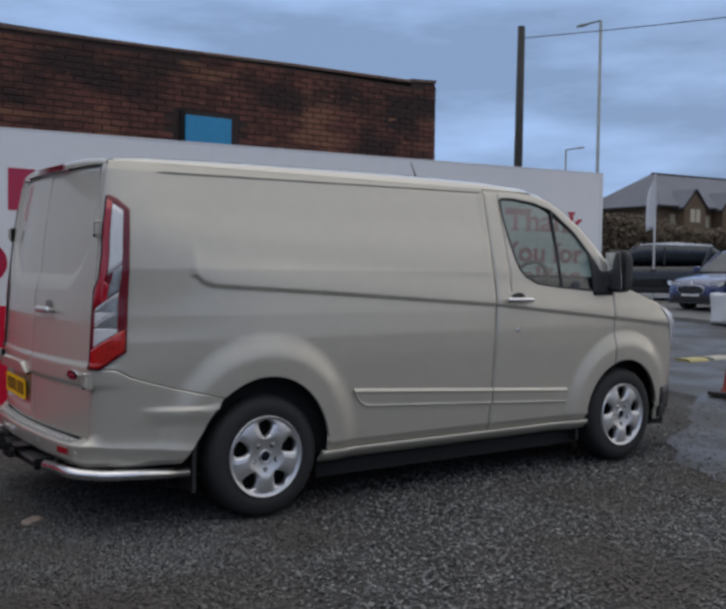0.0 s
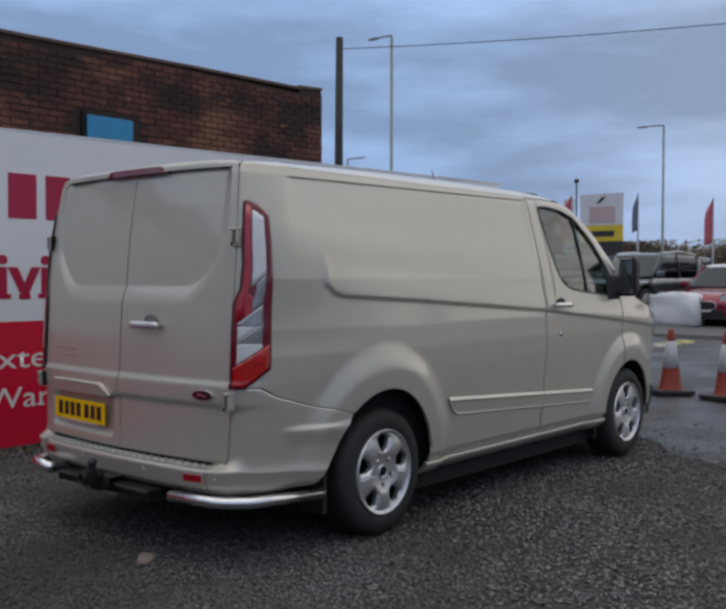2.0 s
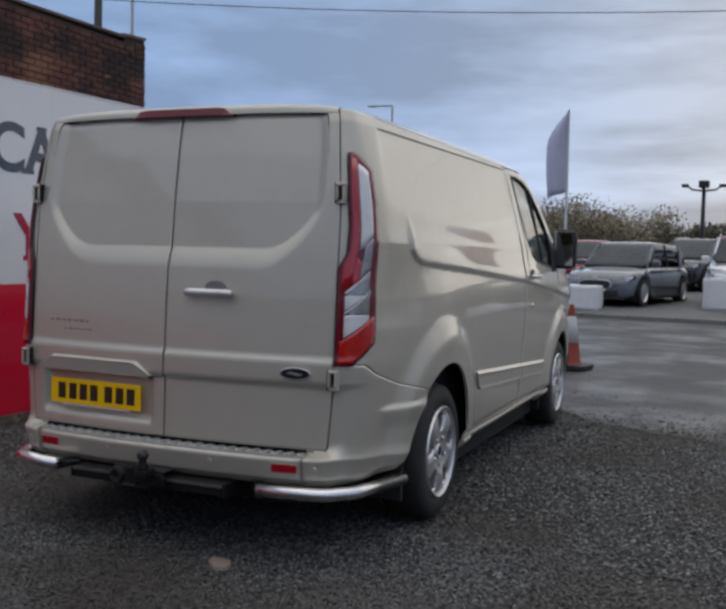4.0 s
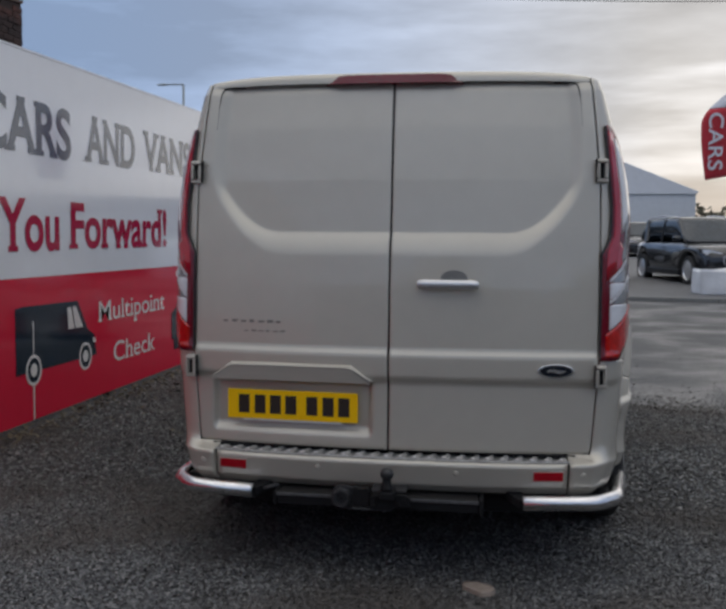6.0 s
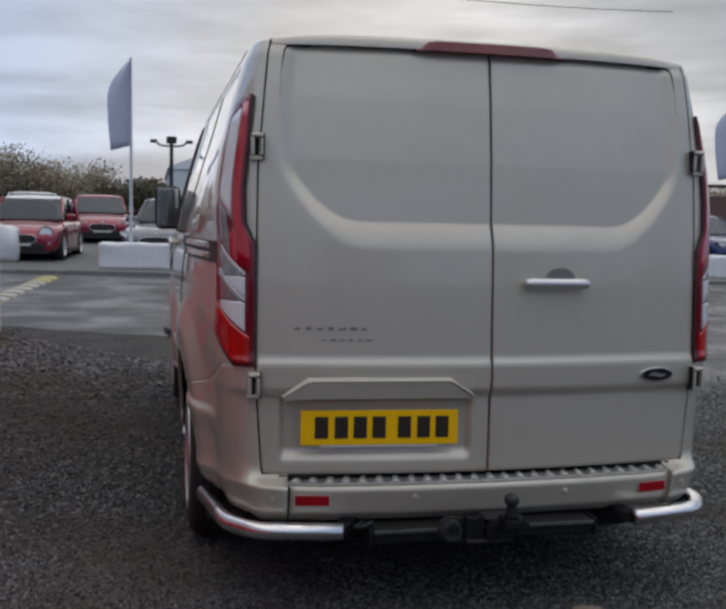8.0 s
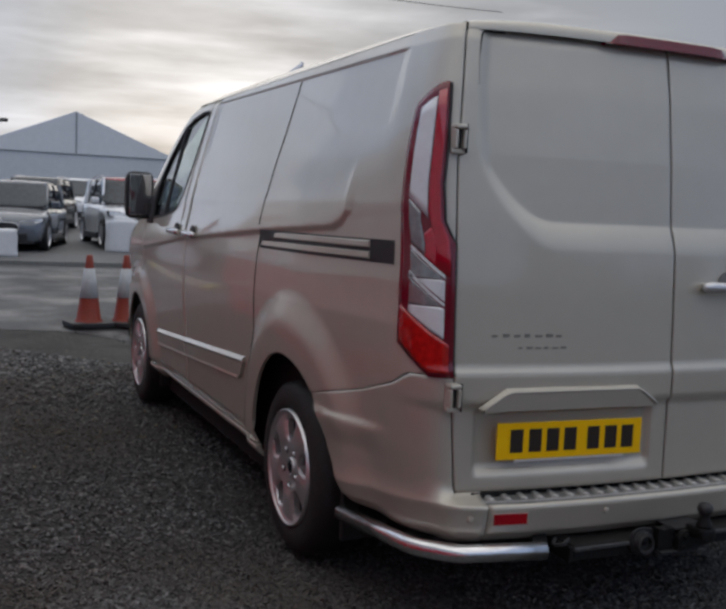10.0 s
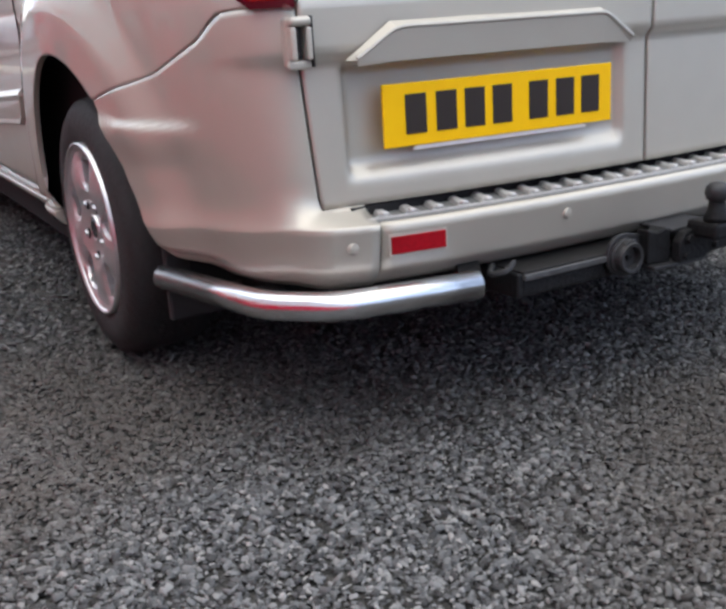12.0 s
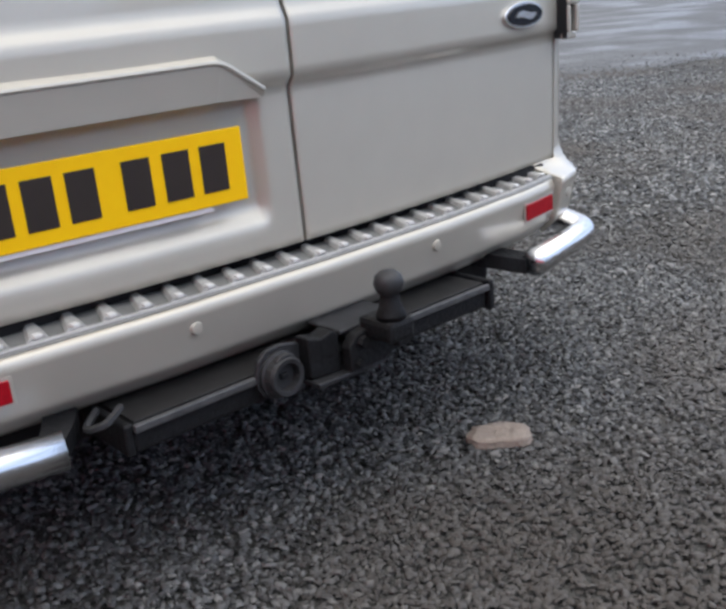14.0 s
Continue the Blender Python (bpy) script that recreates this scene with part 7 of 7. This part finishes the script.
leaf_bank("far_woods", [(60, -46), (20, -40), (-8, -38), (-40, -44)], 3, 6.0, 26000, LEAF_DARK, "dark trees across the road behind the yard", 7, 0.4, 0.7)

# ---- loose gravel, a buff stone, weeds, then the bricks ----
def gravel_mesh(name, n, x0, x1, y0, y1, smin, smax, seed, density=None):
    rg = np.random.RandomState(seed)
    xy = np.column_stack([rg.uniform(x0, x1, n), rg.uniform(y0, y1, n)])
    if density is not None:
        keep = rg.rand(n) < density(xy[:, 0], xy[:, 1])
        xy = xy[keep]
        n = len(xy)
    s = smin + (smax - smin) * rg.rand(n) ** 2.2
    # an irregular eight-cornered pebble, jittered and turned at random
    base = np.array([(-1, -1, -0.5), (1, -0.8, -0.5), (0.9, 1, -0.5), (-0.8, 0.9, -0.5), (-0.6, -0.6, 0.6), (0.7, -0.5, 0.45), (0.5, 0.6, 0.65), (-0.55, 0.5, 0.5)])
    quads = np.array([(4, 5, 6, 7), (0, 1, 5, 4), (1, 2, 6, 5), (2, 3, 7, 6), (3, 0, 4, 7)])
    pts = base[None] * (1 + rg.uniform(-0.35, 0.35, (n, 8, 3)))
    pts *= s[:, None, None] * np.stack([rg.uniform(0.8, 1.5, n), rg.uniform(0.45, 1.0, n), rg.uniform(0.35, 0.9, n)], 1)[:, None, :]
    a, t = rg.uniform(0, 6.28, n), rg.uniform(-1.0, 1.0, n)
    ca, sa, ct, st = np.cos(a), np.sin(a), np.cos(t), np.sin(t)
    y = pts[:, :, 1] * ct[:, None] - pts[:, :, 2] * st[:, None]
    z = pts[:, :, 1] * st[:, None] + pts[:, :, 2] * ct[:, None]
    x = pts[:, :, 0]
    px = x * ca[:, None] - y * sa[:, None] + xy[:, :1]
    py = x * sa[:, None] + y * ca[:, None] + xy[:, 1:]
    pz = z + (s * 0.25 - 0.014)[:, None] + rg.uniform(-0.003, 0.004, n)[:, None]
    vs = np.stack([px, py, pz], 2).reshape(-1, 3)
    fs = (quads[None] + (np.arange(n) * 8)[:, None, None]).reshape(-1, 4)
    me = bpy.data.meshes.new(name)
    me.vertices.add(len(vs))
    me.vertices.foreach_set("co", vs.ravel())
    me.loops.add(fs.size)
    me.loops.foreach_set("vertex_index", fs.ravel())
    me.polygons.add(len(fs))
    me.polygons.foreach_set("loop_start", np.arange(0, fs.size, 4))
    me.update(calc_edges=True)
    me.validate()
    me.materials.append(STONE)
    return tagged(new(name, me), "loose grey gravel chippings over the yard", "gravel", kind="stuff")


def near_yard(x, y):
    """1 close behind the van, fading out over half a metre."""
    f = lambda v: np.clip(v / 0.6, 0, 1)
    return f(x + 2.75) * f(1.9 - x) * f(y + 2.3) * f(1.2 - y)


gravel_mesh("gravel", 225000, -2.7, 1.9, -2.3, 1.2, 0.0038, 0.0082, 3, near_yard)


def outer_yard(x, y):
    f = lambda v: np.clip(v / 1.2, 0, 1)
    return (1 - near_yard(x, y)) * f(6.4 - x) * f(y + 4.0) * f(4.6 - y)


gravel_mesh("gravel", 230000, -2.72, 6.4, -4.0, 4.6, 0.005, 0.0105, 4, outer_yard)
gravel_mesh("gravel", 26000, -2.72, 1.4, 4.0, 8.4, 0.008, 0.02, 5, lambda x, y: (y < 7.6 - (x + 2.6) * 1.2) * 1.0)

# stones strayed on to the tarmac
gravel_mesh("gravel", 26000, -0.6, 7.5, 2.4, 7.4, 0.004, 0.011, 8, lambda x, y: np.exp(-np.maximum(0, y - np.interp(x, [-0.9, 0.2, 1.2, 3.2, 8], [7.4, 5.6, 4.1, 3.65, 3.0])) * 1.6) * (y > np.interp(x, [-0.9, 0.2, 1.2, 3.2, 8], [7.0, 5.2, 3.7, 3.2, 2.6])))

# leaves and weeds along the foot of the hoarding
LITTER = material("dead leaves and weeds", (0.04, 0.035, 0.022), 0.85, 0, 6, 0.3, island=2.0, second=(0.2, 0.17, 0.11))


def litter(name, n, place, smin, smax, lift, label, seed):
    rg = np.random.RandomState(seed)
    c = place(rg, n)
    a, t = rg.uniform(0, 6.28, n), rg.uniform(-lift, lift, n)
    s = rg.uniform(smin, smax, n)
    u = np.stack([np.cos(a), np.sin(a), np.sin(t)], 1) * s[:, None]
    v = np.stack([-np.sin(a), np.cos(a), rg.uniform(-lift, lift, n)], 1) * (s * 0.55)[:, None]
    c[:, 2] += np.abs(u[:, 2]) + np.abs(v[:, 2])
    vs = np.stack([c + u, c + v, c - u, c - v], 1).reshape(-1, 3)
    me = bpy.data.meshes.new(name)
    me.from_pydata(vs.tolist(), [], np.arange(4 * n).reshape(-1, 4).tolist())
    me.materials.append(LITTER)
    return tagged(new(name, me), label, "leaf litter", kind="stuff")


litter("leaf_litter", 1500, lambda rg, n: np.column_stack([-2.72 + np.abs(rg.randn(n)) * 0.13, rg.uniform(-3.0, 7.9, n), rg.uniform(0.0, 0.012, n)]), 0.008, 0.028, 0.6, "dead leaves and weeds along the hoarding foot", 21)
litter("leaf_litter", 800, lambda rg, n: np.column_stack([rg.uniform(-2.6, -0.9, n), 2.2 + 5.4 * rg.rand(n) ** 0.7, rg.uniform(0.0, 0.008, n)]), 0.006, 0.02, 0.4, "sparse dead leaves on the gravel", 22)

BUFF = material("buff stone", (0.27, 0.22, 0.185), 0.9, 0, 12, 0.2, 0.5, 60)
bm = box(-0.066, 0.066, -0.042, 0.042, 0, 0.016)
bmesh.ops.subdivide_edges(bm, edges=bm.edges[:], cuts=4, use_grid_fill=True)
for v in bm.verts:
    n = noise.noise_vector(v.co * 22) * 0.01
    far = max(0, math.hypot(v.co.x / 0.066, v.co.y / 0.042) - 0.95)
    v.co.x, v.co.y = v.co.x * (1 - 0.42 * far), v.co.y * (1 - 0.42 * far)
    v.co += Vector((n.x, n.y, n.z * 0.4 if v.co.z > 0.005 else 0))
stone = mesh_object("stone", bm, BUFF, None, True)
stone.matrix_basis = pose(0.352, -0.1, -0.01, 0, 0, -48)
tagged(stone, "flat buff stone fragment lying in the gravel", "stone")

# bricks of the workshop wall, stretcher bond
BL, BH, BD = 0.225, 0.075, 0.009


def brick_at(k, row):
    return B_END - 0.002 - BL * (k + (0.5 if row % 2 else 0)), row * BH


rg = random.Random(11)
protos = []
for j in range(4):
    bm = box(-0.004, BD, -BL + 0.01 + rg.uniform(-0.003, 0.003), 0, 0, BH - 0.01, 0.003, segments=1)
    for v in bm.verts:
        v.co += Vector((rg.uniform(-0.002, 0.003), rg.uniform(-0.002, 0.002), rg.uniform(-0.002, 0.002)))
    me = bpy.data.meshes.new("brick")
    bm.to_mesh(me)
    bm.free()
    me.materials.append(BRICK)
    protos.append(me)
count, rest = 0, bmesh.new()
for row in range(31, 54):
    for k in range(-1, 52):
        y, z = brick_at(k, row)
        if y - BL > B_END - 0.05 or z + BH > 3.9 + 0.02 * y or y - BL < -4:
            continue
        if 3.35 < y and y - BL < 4.05 and z < 3.26:
            continue
        if count < 300 and 2.6 < y:
            o = new("brick", rg.choice(protos))
            o.parent = building
            o.location = (-0.012 + rg.uniform(-0.002, 0.003), min(y, B_END - 0.003), z)
            count += 1
        else:
            src = rg.choice(protos)
            off = Vector((-0.012 + rg.uniform(-0.002, 0.003), min(y, B_END - 0.003), z))
            vs = [rest.verts.new(v.co + off) for v in src.vertices]
            for p in src.polygons:
                rest.faces.new([vs[i] for i in p.vertices])
tagged(mesh_object("brickwork", rest, BRICK_FAR, building), kind="stuff")
